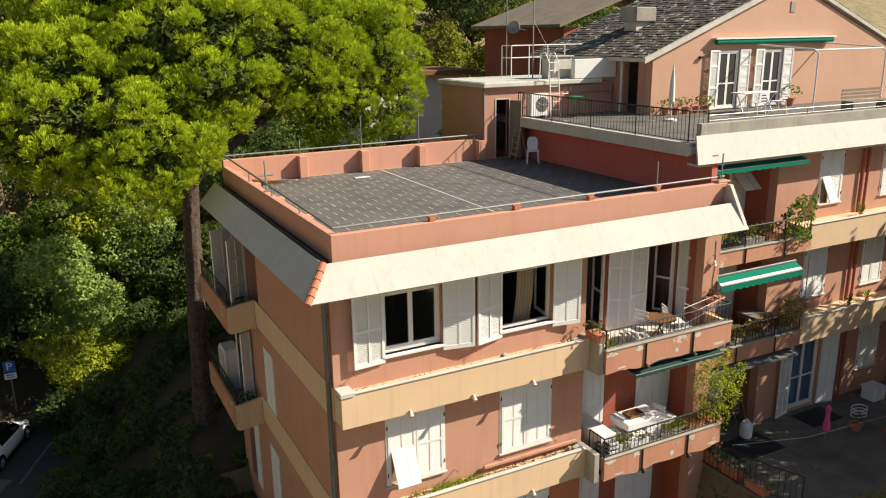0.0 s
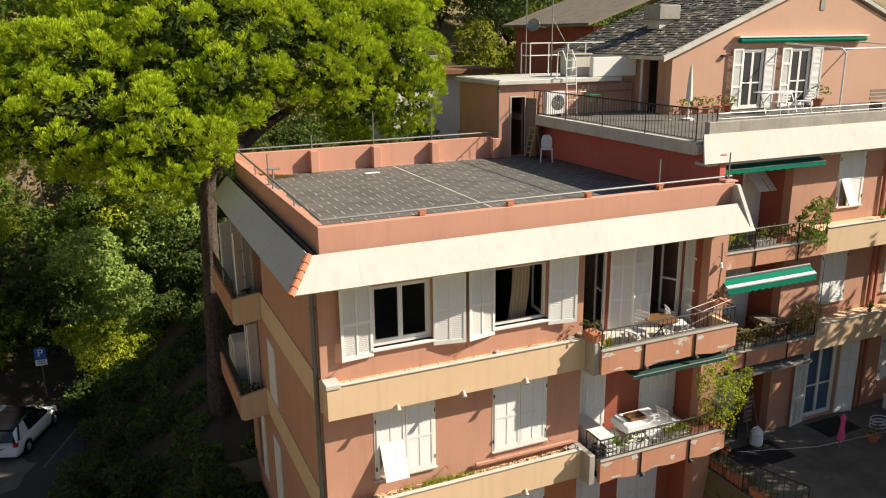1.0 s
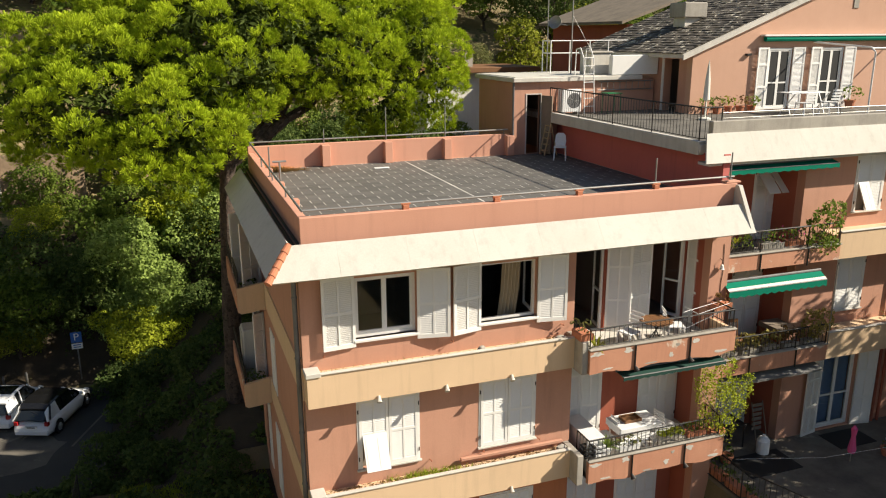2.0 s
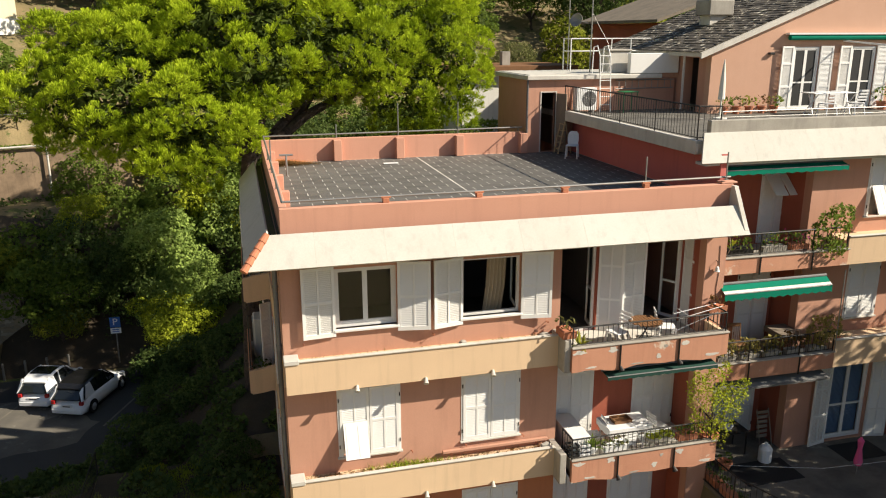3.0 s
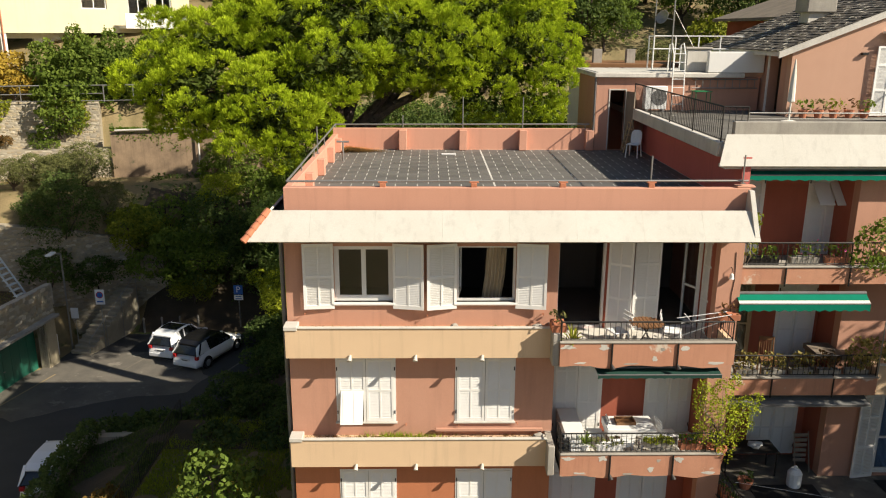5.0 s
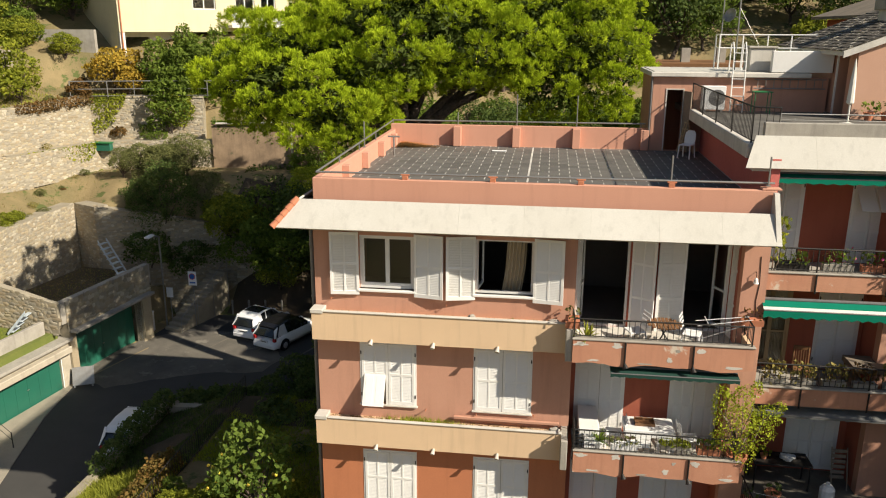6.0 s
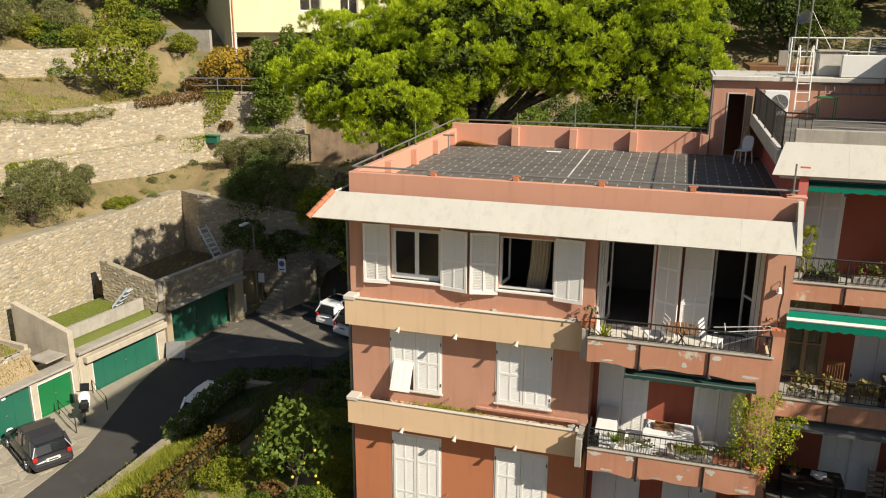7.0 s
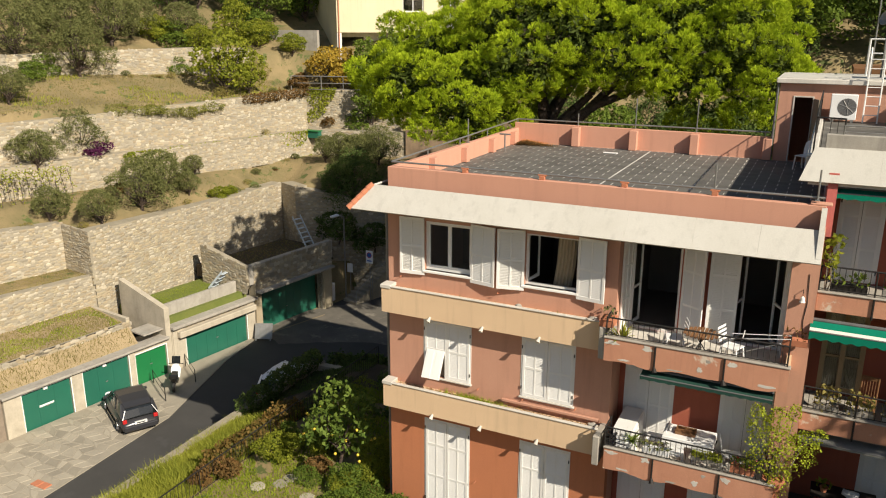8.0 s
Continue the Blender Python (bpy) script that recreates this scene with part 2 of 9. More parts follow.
PLASTER_WHITE = surface("white_plaster", (0.78, 0.76, 0.70), (0.66, 0.63, 0.56), scale=0.6, amount=0.5, fine=40, bump=0.1, streak=0.25)
GRASS = leafy("grass_blade", (0.18, 0.22, 0.025), (0.50, 0.50, 0.08), 0.4)
LAWN = leafy("lawn_blade", (0.15, 0.21, 0.02), (0.36, 0.41, 0.04), 0.3)
TURF = surface("turf", (0.12, 0.15, 0.028), (0.17, 0.18, 0.045), scale=1.5, amount=0.7, fine=30, bump=0.6, depth=0.03)
GARAGE_WALL = surface("garage_render", (0.50, 0.445, 0.35), (0.33, 0.29, 0.225), scale=1.4, amount=0.8, fine=16, bump=0.4, streak=0.3)
DRY_GRASS = leafy("dry_grass_blade", (0.16, 0.15, 0.05), (0.36, 0.29, 0.12), 0.3)
PINE = leafy("pine_needles", (0.17, 0.26, 0.012), (0.57, 0.68, 0.034), 0.3)
# Dark copy of the needles that paints the shade inside the crown.
PINE_INNER = leafy("inner_shade_needles", (0.035, 0.055, 0.01), (0.09, 0.12, 0.02), 0.1)
DRY_NEEDLE = leafy("dry_needles", (0.46, 0.19, 0.07), (0.72, 0.36, 0.15), 0.2)
LEAF_MIXED = leafy("turning_leaves", (0.06, 0.085, 0.02), (0.27, 0.15, 0.045), 0.3)
PURPLE_LEAF = leafy("purple_leaves", (0.05, 0.012, 0.04), (0.14, 0.03, 0.10), 0.3)
OLIVE = leafy("olive_leaves", (0.085, 0.10, 0.032), (0.255, 0.26, 0.095), 0.3)
LEAF_LEMON = leafy("lemon_leaves", (0.06, 0.11, 0.02), (0.21, 0.28, 0.05), 0.35)
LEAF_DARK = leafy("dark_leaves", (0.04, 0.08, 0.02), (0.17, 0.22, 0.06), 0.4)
LEAF_MID = leafy("green_leaves", (0.07, 0.125, 0.02), (0.24, 0.31, 0.05), 0.45)
LEAF_YELLOW = leafy("yellow_green_leaves", (0.12, 0.165, 0.02), (0.40, 0.41, 0.045), 0.42)
LEAF_VINE = leafy("vine_leaves", (0.13, 0.20, 0.045), (0.44, 0.56, 0.14), 0.35)
LEAF_SUNNY = leafy("sunlit_yellow_leaves", (0.19, 0.25, 0.02), (0.56, 0.60, 0.05), 0.35)
LEAF_STRAW_GREEN = leafy("dry_green_leaves", (0.12, 0.135, 0.03), (0.32, 0.31, 0.07), 0.3)
LEAF_STRAW = leafy("straw_leaves", (0.16, 0.15, 0.045), (0.44, 0.36, 0.11), 0.3)
PALE_WOOD = surface("pale_wood", (0.50, 0.37, 0.21), (0.38, 0.27, 0.15), scale=3, amount=0.6, fine=50, bump=0.15)
LEAF_OCHRE = leafy("autumn_leaves", (0.26, 0.20, 0.03), (0.56, 0.37, 0.055), 0.35)
LEAF_RUST = leafy("rusty_leaves", (0.10, 0.075, 0.025), (0.26, 0.14, 0.05), 0.3)
LEMON = plain("lemon_skin", (0.75, 0.55, 0.06), 0.5)
PINK = plain("pink_petal", (0.75, 0.10, 0.28), 0.6)
BLACK = plain("black_rubber", (0.012, 0.012, 0.012), 0.7)


# ---- mesh helpers ----
def box(bm, x0, x1, y0, y1, z0, z1):
    v = [bm.verts.new(p) for p in ((x0, y0, z0), (x1, y0, z0), (x1, y1, z0), (x0, y1, z0), (x0, y0, z1), (x1, y0, z1), (x1, y1, z1), (x0, y1, z1))]
    for f in ((3, 2, 1, 0), (4, 5, 6, 7), (0, 1, 5, 4), (1, 2, 6, 5), (2, 3, 7, 6), (3, 0, 4, 7)):
        bm.faces.new([v[i] for i in f])
    return v


def boxes(*rows, bevel=0.0):
    bm = bmesh.new()
    for r in rows:
        box(bm, *r)
    if bevel:
        bmesh.ops.bevel(bm, geom=bm.edges[:], offset=bevel, segments=1, profile=0.5, affect="EDGES")
    return bm


def tube(bm, p, q, r, r2=None, seg=8, caps=True):
    p, q = Vector(p), Vector(q)
    r2 = r if r2 is None else r2
    d = q - p
    if d.length < 1e-6:
        return
    m = d.to_track_quat("Z", "Y").to_matrix()
    a, b = [], []
    for i in range(seg):
        t = 2 * math.pi * i / seg
        o = m @ Vector((math.cos(t), math.sin(t), 0))
        a.append(bm.verts.new(p + o * r))
        b.append(bm.verts.new(q + o * r2))
    for i in range(seg):
        j = (i + 1) % seg
        bm.faces.new((a[i], a[j], b[j], b[i]))
    if caps:
        bm.faces.new(a[::-1])
        bm.faces.new(b)


def pipe(points, r, seg=8):
    bm = bmesh.new()
    for p, q in zip(points, points[1:]):
        tube(bm, p, q, r, seg=seg)
    return bm


def prism(bm, pts, axis, a, b):
    """A profile of 2D points drawn out from a to b along x, y or z."""
    def at(p, h):
        return {"x": (h, p[0], p[1]), "y": (p[0], h, p[1]), "z": (p[0], p[1], h)}[axis]
    lo = [bm.verts.new(at(p, a)) for p in pts]
    hi = [bm.verts.new(at(p, b)) for p in pts]
    n = len(pts)
    for i in range(n):
        bm.faces.new((lo[i], lo[(i + 1) % n], hi[(i + 1) % n], hi[i]))
    bm.faces.new(lo[::-1])
    bm.faces.new(hi)
    bmesh.ops.recalc_face_normals(bm, faces=bm.faces)


def profile(pts, axis, a, b):
    bm = bmesh.new()
    prism(bm, pts, axis, a, b)
    return bm


def lathe(bm, at, rings, seg=14):
    """Rings of (radius, height) turned about a standing axis."""
    rows = []
    for r, z in rings:
        rows.append([bm.verts.new((at[0] + r * math.cos(2 * math.pi * i / seg), at[1] + r * math.sin(2 * math.pi * i / seg), at[2] + z)) for i in range(seg)])
    for a, b in zip(rows, rows[1:]):
        for i in range(seg):
            j = (i + 1) % seg
            bm.faces.new((a[i], a[j], b[j], b[i]))
    bm.faces.new(rows[0][::-1])
    bm.faces.new(rows[-1])


def shell_wall(bm, u0, u1, z0, z1, near, far, holes, along="x"):
    """A wall from near to far across its thickness, with openings (u0, u1, z0, z1) cut through it."""
    us = sorted({u0, u1, *[v for h in holes for v in h[:2] if u0 < v < u1]})
    zs = sorted({z0, z1, *[v for h in holes for v in h[2:] if z0 < v < z1]})
    cache = {}

    def v(u, w, z):
        k = (round(u, 4), round(w, 4), round(z, 4))
        if k not in cache:
            cache[k] = bm.verts.new((u, w, z) if along == "x" else (w, u, z))
        return cache[k]

    def solid(i, j):
        if not (0 <= i < len(us) - 1 and 0 <= j < len(zs) - 1):
            return False
        cu, cz = (us[i] + us[i + 1]) / 2, (zs[j] + zs[j + 1]) / 2
        return not any(h[0] < cu < h[1] and h[2] < cz < h[3] for h in holes)
    for i in range(len(us) - 1):
        for j in range(len(zs) - 1):
            if not solid(i, j):
                continue
            a, b, c, d = us[i], us[i + 1], zs[j], zs[j + 1]
            bm.faces.new((v(a, near, c), v(b, near, c), v(b, near, d), v(a, near, d)))
            bm.faces.new((v(a, far, d), v(b, far, d), v(b, far, c), v(a, far, c)))
            if not solid(i - 1, j):
                bm.faces.new((v(a, near, c), v(a, near, d), v(a, far, d), v(a, far, c)))
            if not solid(i + 1, j):
                bm.faces.new((v(b, near, d), v(b, near, c), v(b, far, c), v(b, far, d)))
            if not solid(i, j - 1):
                bm.faces.new((v(b, near, c), v(a, near, c), v(a, far, c), v(b, far, c)))
            if not solid(i, j + 1):
                bm.faces.new((v(a, near, d), v(b, near, d), v(b, far, d), v(a, far, d)))
    bmesh.ops.recalc_face_normals(bm, faces=bm.faces)


def wall(u0, u1, z0, z1, near, far, holes=(), along="x"):
    bm = bmesh.new()
    shell_wall(bm, u0, u1, z0, z1, near, far, holes, along)
    return bm


def mesh_of(name, bm, material):
    me = bpy.data.meshes.new(name)
    bm.normal_update()
    bm.to_mesh(me)
    bm.free()
    me.materials.append(material)
    return me


def world_of(o):
    m = o.matrix_basis.copy()
    if o.parent:
        m = world_of(o.parent) @ o.matrix_parent_inverse @ m
    return m


def part(name, bm, material, parent, label=""):
    ob = new(name, mesh_of(name, bm, material))
    ob.parent = parent
    ob.matrix_parent_inverse = world_of(parent).inverted()
    return tagged(ob, label)


def piece(name, me, m, parent):
    ob = new(name, me)
    ob.parent = parent
    ob.matrix_parent_inverse = world_of(parent).inverted()
    ob.matrix_basis = m
    return ob


def thing(name, at, label, category, group="", kind=""):
    ob = new(name)
    ob.matrix_basis = Matrix.Translation(at)
    ob.empty_display_size = 0.2
    return tagged(ob, label, category, group, kind)


def solid(name, bm, material, label, category, group="", kind=""):
    return tagged(new(name, mesh_of(name, bm, material)), label, category, group, kind)


def smooth(ob):
    for p in ob.data.polygons:
        p.use_smooth = True
    return ob


def array_mesh(name, verts, faces, material):
    """A mesh straight from arrays, for leaves and blades."""
    me = bpy.data.meshes.new(name)
    n, k = faces.shape
    me.vertices.add(len(verts))
    me.vertices.foreach_set("co", np.asarray(verts, np.float32).ravel())
    me.loops.add(n * k)
    me.loops.foreach_set("vertex_index", faces.astype(np.int32).ravel())
    me.polygons.add(n)
    me.polygons.foreach_set("loop_start", np.arange(0, n * k, k, dtype=np.int32))
    me.update(calc_edges=True)
    me.materials.append(material)
    return me

# ---- ground: road level, garden, terraced hill ----
def inside(p, poly):
    x, y = p
    hit = False
    for (x0, y0), (x1, y1) in zip(poly, poly[1:] + poly[:1]):
        if (y0 > y) != (y1 > y) and x < (x1 - x0) * (y - y0) / (y1 - y0) + x0:
            hit = not hit
    return hit


def line_distance(p, line):
    best = 1e9
    q = Vector(p)
    for a, b in zip(line, line[1:]):
        a, b = Vector(a), Vector(b)
        d = b - a
        t = max(0.0, min(1.0, (q - a).dot(d) / d.dot(d)))
        best = min(best, (q - a - d * t).length)
    return best


ROAD_Z, GARDEN_Z, COURT_Z = -3.3, -0.8, 1.85
LINE_1 = [(-40, -60), (-23.2, 9.5), (-20.3, 19.3), (-19.5, 22.6), (-17.6, 22.7), (-17.2, 31), (-17.5, 38.3), (-15.4, 37.35), (-12.2, 38.9), (-8.5, 41.0), (-1.0, 43.0), (10, 46), (200, 60)]
LINE_2 = [(-44, -60), (-26.6, 12), (-25.0, 18), (-22.2, 29.4), (-20.0, 37), (-18.6, 43.6), (-15, 44.8), (-8, 46.5), (0, 49), (20, 54), (200, 75)]
LINE_3 = [(-45, -60), (-27.8, 12), (-26.2, 18), (-23.3, 29.6), (-21.0, 37.4), (-19.4, 44.4), (-15, 45.8), (-8, 47.5), (0, 50), (20, 55), (200, 76)]
LINE_4 = [(-52, -60), (-33.0, 22), (-29.5, 32), (-26, 40), (-21.5, 46.6), (-12, 49.0), (0, 52), (20, 57), (200, 78)]
FAR = [(200, 400), (-400, 400), (-400, -60)]


def uphill(line, off):
    """The line moved to its left by off."""
    rows = []
    for k, q in enumerate(line):
        a, b = Vector(line[max(k - 1, 0)]), Vector(line[min(k + 1, len(line) - 1)])
        d = (b - a).normalized()
        rows.append((q[0] - d.y * off, q[1] + d.x * off))
    return rows


STEP_1, STEP_2, STEP_3, STEP_4 = [uphill(l, 0.5) for l in (LINE_1, LINE_2, LINE_3, LINE_4)]


def ease(a, b, v):
    t = max(0.0, min(1.0, (v - a) / (b - a)))
    return t * t * (3 - 2 * t)


def ground_height(x, y):
    p = (x, y)
    rough = 0.12 * noise.noise((x * 0.35, y * 0.35, 0.0)) + 0.5 * noise.noise((x * 0.05, y * 0.05, 3.0))
    if inside(p, STEP_4 + FAR):
        d = line_distance(p, LINE_4)
        return 11.6 + min(d * 0.42, 45) + rough
    if inside(p, STEP_3 + FAR):
        return 9.15 + 1.6 * ease(0, 7, line_distance(p, LINE_3)) + 0.4 * rough
    if inside(p, STEP_2 + FAR):
        return 6.45
    if inside(p, STEP_1 + FAR):
        d = line_distance(p, LINE_1)
        z = 3.35 + 1.3 * ease(0, 3.2, d) + 0.3 * rough
        return z
    garage_x = -14.17 + 0.139 * (y - 15.18)
    if y < 22.6 and x < -17.95 + 0.19 * (y - 18.0) - 0.7:
        return 1.5
    if x < garage_x - 1.3 and y < 39:
        return -1.5
    if y > 24:
        bank = ROAD_Z - 0.06 + 3.2 * ease(-1.0, 4.0, x) + 3.2 * ease(38.5, 43, y) * ease(-12, -7, x)
        return bank + 1.2 * ease(28, 40, y) * ease(2, 7, x) + 0.5 * rough * ease(-1, 1, x)
    if x < -5.2:
        return ROAD_Z - 0.06
    if x < -1.3:
        return -1.95 + 1.05 * ease(-5.2, -1.3, x) + 0.3 * rough
    if x > 15.9:
        return COURT_Z - 0.12
    return GARDEN_Z - 0.05 + 0.15 * rough


def spread(lo, hi, step, far, grow=1.35):
    mid = list(np.arange(lo, hi + 1e-6, step))
    a, s, v = [], step, lo
    while v > -far:
        s *= grow
        v -= s
        a.append(v)
    b, s, v = [], step, hi
    while v < far:
        s *= grow
        v += s
        b.append(v)
    return a[::-1] + mid + b


gx, gy = spread(-36, 24, 0.4, 420), spread(6, 56, 0.4, 420)
gv = np.array([(x, y, ground_height(x, y)) for y in gy for x in gx])
nx, ny = len(gx), len(gy)
ii, jj = np.meshgrid(np.arange(nx - 1), np.arange(ny - 1))
base_i = (jj * nx + ii).ravel()
gf = np.stack([base_i, base_i + 1, base_i + nx + 1, base_i + nx], 1)
ground = tagged(new("ground", array_mesh("ground", gv, gf, SOIL)), "brown hillside soil with dry grass, stepped in terraces", "ground", kind="structure")

# the asphalt lane and its parking place
def garage_x(y):
    return -14.17 + 0.139 * (y - 15.18)


bm = bmesh.new()
outline = [(garage_x(-30) + 1, -30), (-5.15, -30), (-5.15, 24.3), (-1.2, 27.5), (-0.9, 39.6), (-7.5, 40.2), (garage_x(36.6), 37.2), (garage_x(30), 30)]
top = [bm.verts.new((x, y, ROAD_Z)) for x, y in outline]
low = [bm.verts.new((x, y, ROAD_Z - 0.3)) for x, y in outline]
bm.faces.new(top)
for k in range(len(top)):
    bm.faces.new((top[k], low[k], low[(k + 1) % len(top)], top[(k + 1) % len(top)]))
bmesh.ops.recalc_face_normals(bm, faces=bm.faces)
# Paler patch that paints the sunlight lying across the lane's end.
sun_patch_rng = np.random.default_rng(14)
apron = [(-13.0, 29.6), (-12.6, 32.0), (-11.6, 34.6), (-9.8, 36.0), (-7.2, 36.4), (-4.6, 34.6), (-2.9, 32.8), (-3.6, 31.2), (-6.4, 30.6), (-8.4, 29.6), (-10.6, 28.4)]
bm_a = bmesh.new()
bm_a.faces.new([bm_a.verts.new((x + sun_patch_rng.normal(0, 0.1), y + sun_patch_rng.normal(0, 0.1), ROAD_Z + 0.004)) for x, y in apron])
bmesh.ops.subdivide_edges(bm_a, edges=bm_a.edges[:], cuts=3, fractal=0.35, seed=3)
for v in bm_a.verts:
    v.co.z = ROAD_Z + 0.004
solid("road_sun_patch", bm_a, SUNLIT_ASPHALT, "paler asphalt patch painting the sunlight at the lane's end", "road", kind="structure")
road = solid("road", bm, ASPHALT, "worn dark asphalt lane with a small parking place", "road", kind="structure")

# ---- reusable building parts ----
LEAVES = {}


def shutter_mesh(w, h, tall=False, flap=False):
    """A louvred shutter leaf, hinged at its left edge: stiles, rails and sloping slats."""
    key = (round(w, 3), round(h, 3), tall, flap)
    if key in LEAVES:
        return LEAVES[key]
    bm = bmesh.new()
    s, th = 0.065, 0.045
    rails = [0.0, 0.50 * h, h] if not tall else [0.0, 0.37 * h, 0.73 * h, h]
    box(bm, 0, s, 0, th, 0, h)
    box(bm, w - s, w, 0, th, 0, h)
    middle = w > 0.5
    for k, z in enumerate(rails):
        z0 = 0 if k == 0 else (z - s if k == len(rails) - 1 else z - s / 2)
        if flap and k == 0:
            continue
        box(bm, s, w - s, 0.002, th - 0.002, z0, z0 + s * (1.5 if k == 0 else 1))
    spans = list(zip(rails, rails[1:]))
    if flap:
        spans = spans[1:]
    cols = [(s, w / 2 - 0.02), (w / 2 + 0.02, w - s)] if middle else [(s, w - s)]
    for a, b in spans:
        if middle:
            box(bm, w / 2 - 0.02, w / 2 + 0.02, 0.003, th - 0.003, a + s * 0.5, b - s * 0.5)
        low = a + s * (1.5 if a == 0.0 else 0.5)
        top = b - s * (1.0 if b == h else 0.5)
        n = max(3, round((top - low) / 0.044))
        for i in range(n):
            z = low + (top - low) * (i + 0.5) / n
            for u0, u1 in cols:
                v = [bm.verts.new(p) for p in ((u0, 0.007, z - 0.022), (u1, 0.007, z - 0.022), (u1, 0.024, z + 0.024), (u0, 0.024, z + 0.024),
                                               (u0, 0.013, z - 0.024), (u1, 0.013, z - 0.024), (u1, 0.030, z + 0.022), (u0, 0.030, z + 0.022))]
                for f in ((0, 1, 2, 3), (7, 6, 5, 4), (0, 4, 5, 1), (2, 6, 7, 3)):
                    bm.faces.new([v[k] for k in f])
    LEAVES[key] = mesh_of("shutter", bm, SHUTTER)
    return LEAVES[key]


def turned(x, y, z, angle, tilt=0.0):
    return Matrix.Translation((x, y, z)) @ Matrix.Rotation(radians(angle), 4, "Z") @ Matrix.Rotation(radians(tilt), 4, "X")


def hinge(parent, x, y, z):
    """Two small iron hinge pins."""
    bm = bmesh.new()
    tube(bm, (x, y, z), (x, y, z + 0.09), 0.014, seg=6)
    return part("hinge", bm, IRON, parent)


def closed_shutters(building, x0, x1, z0, z1, y, label="closed white louvred shutters", flap=0, tall=False, sill=True):
    w = (x1 - x0) / 2
    frame_bm = boxes((x0 - 0.05, x0, y - 0.012, y + 0.12, z0, z1 + 0.05), (x1, x1 + 0.05, y - 0.012, y + 0.12, z0, z1 + 0.05), (x0, x1, y - 0.012, y + 0.12, z1, z1 + 0.05))
    win = part("window", frame_bm, SHUTTER, building, label)
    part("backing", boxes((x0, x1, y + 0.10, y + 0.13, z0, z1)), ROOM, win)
    piece("shutter", shutter_mesh(w - 0.006, z1 - z0, tall, flap == 1), turned(x0, y - 0.03, z0, 0), win)
    piece("shutter", shutter_mesh(w - 0.006, z1 - z0, tall, flap == 2), turned(x0 + w + 0.006, y - 0.03, z0, 0), win)
    for side in ((1, x0), (2, x0 + w)):
        if flap == side[0]:
            fh = 0.50 * (z1 - z0) - 0.02
            bm = bmesh.new()
            fw = w - 0.14
            box(bm, 0, fw, 0, 0.03, -fh, 0)
            for k in range(2):
                box(bm, 0.05 + k * fw / 2, fw / 2 - 0.03 + k * fw / 2, -0.006, 0.0, -fh + 0.06, -0.05)
            ob = part("flap", bm, SHUTTER, win, "lower shutter flap tilted outward")
            ob.matrix_basis = turned(side[1] + 0.07, y - 0.035, z0 + fh + 0.02, 0, -27)
    for x in (x0 - 0.02, x1 + 0.02):
        for z in (z0 + 0.22, z1 - 0.3):
            hinge(win, x, y - 0.035, z)
    if sill:
        part("sill", boxes((x0 - 0.08, x1 + 0.08, y - 0.07, y + 0.1, z0 - 0.05, z0 - 0.006), bevel=0.008), PALE_CONCRETE if sill is True else sill, win)
    return win


def casement(building, x0, x1, z0, z1, y, label, sashes=2, open_left=0, open_right=0, paint=None):
    """A white window frame with two glazed sashes, that may stand open into the room."""
    f = 0.06
    paint = paint or SHUTTER
    win = part("window", boxes((x0, x0 + f, y, y + 0.08, z0, z1), (x1 - f, x1, y, y + 0.08, z0, z1), (x0 + f, x1 - f, y, y + 0.08, z1 - f, z1), (x0 + f, x1 - f, y, y + 0.08, z0, z0 + f)), paint, building, label)
    w = (x1 - x0 - 2 * f) / 2
    h = z1 - z0 - 2 * f
    for k, ang in enumerate((open_left, open_right)):
        bm = bmesh.new()
        s = 0.055
        rows = [(0, s, 0, 0.05, 0, h), (w - s, w, 0, 0.05, 0, h), (s, w - s, 0, 0.05, 0, s * 1.4), (s, w - s, 0, 0.05, h - s, h)]
        if h > 1.9:
            rows.append((s, w - s, 0, 0.05, 0.42 * h, 0.42 * h + s))
        for r in rows:
            box(bm, *r)
        gl = bmesh.new()
        box(gl, s, w - s, 0.022, 0.028, s, h - s)
        if k == 0:
            m = turned(x0 + f, y + 0.02, z0 + f, ang)
        else:
            m = turned(x1 - f, y + 0.02, z0 + f, -ang) @ Matrix.Translation((-w, 0, 0))
        sash = part("sash", bm, paint, win)
        sash.matrix_basis = m
        pane = part("pane", gl, GLASS, win)
        pane.matrix_basis = m
        pane.visible_shadow = False
    return win


def railing(name, points, z0, z1, label, gap=0.125, rail_r=0.02, bar_r=0.008, posts=True, material=None, group=""):
    """Iron railing along corner points: rails, posts and bars, each a piece."""
    material = material or IRON
    at = points[0]
    t = thing(name, (at[0], at[1], z0), label, "railing", group)
    bar_me = mesh_of("baluster", pipe([(0, 0, z0 + 0.05), (0, 0, z1)], bar_r, seg=5), material)
    post_me = mesh_of("post", pipe([(0, 0, z0 - 0.02), (0, 0, z1 + 0.01)], rail_r * 0.95, seg=6), material)
    for a, b in zip(points, points[1:]):
        a, b = Vector((*a, 0)), Vector((*b, 0))
        part("top_rail", pipe([(a.x, a.y, z1), (b.x, b.y, z1)], rail_r, seg=6), material, t)
        part("bottom_rail", pipe([(a.x, a.y, z0 + 0.06), (b.x, b.y, z0 + 0.06)], rail_r * 0.6, seg=6), material, t)
        d = b - a
        n = max(1, int(d.length / gap))
        for i in range(1, n):
            p = a + d * i / n
            piece("baluster", bar_me, Matrix.Translation((p.x, p.y, 0)), t)
    if posts:
        for p in points:
            piece("post", post_me, Matrix.Translation((p[0], p[1], 0)), t)
    return t


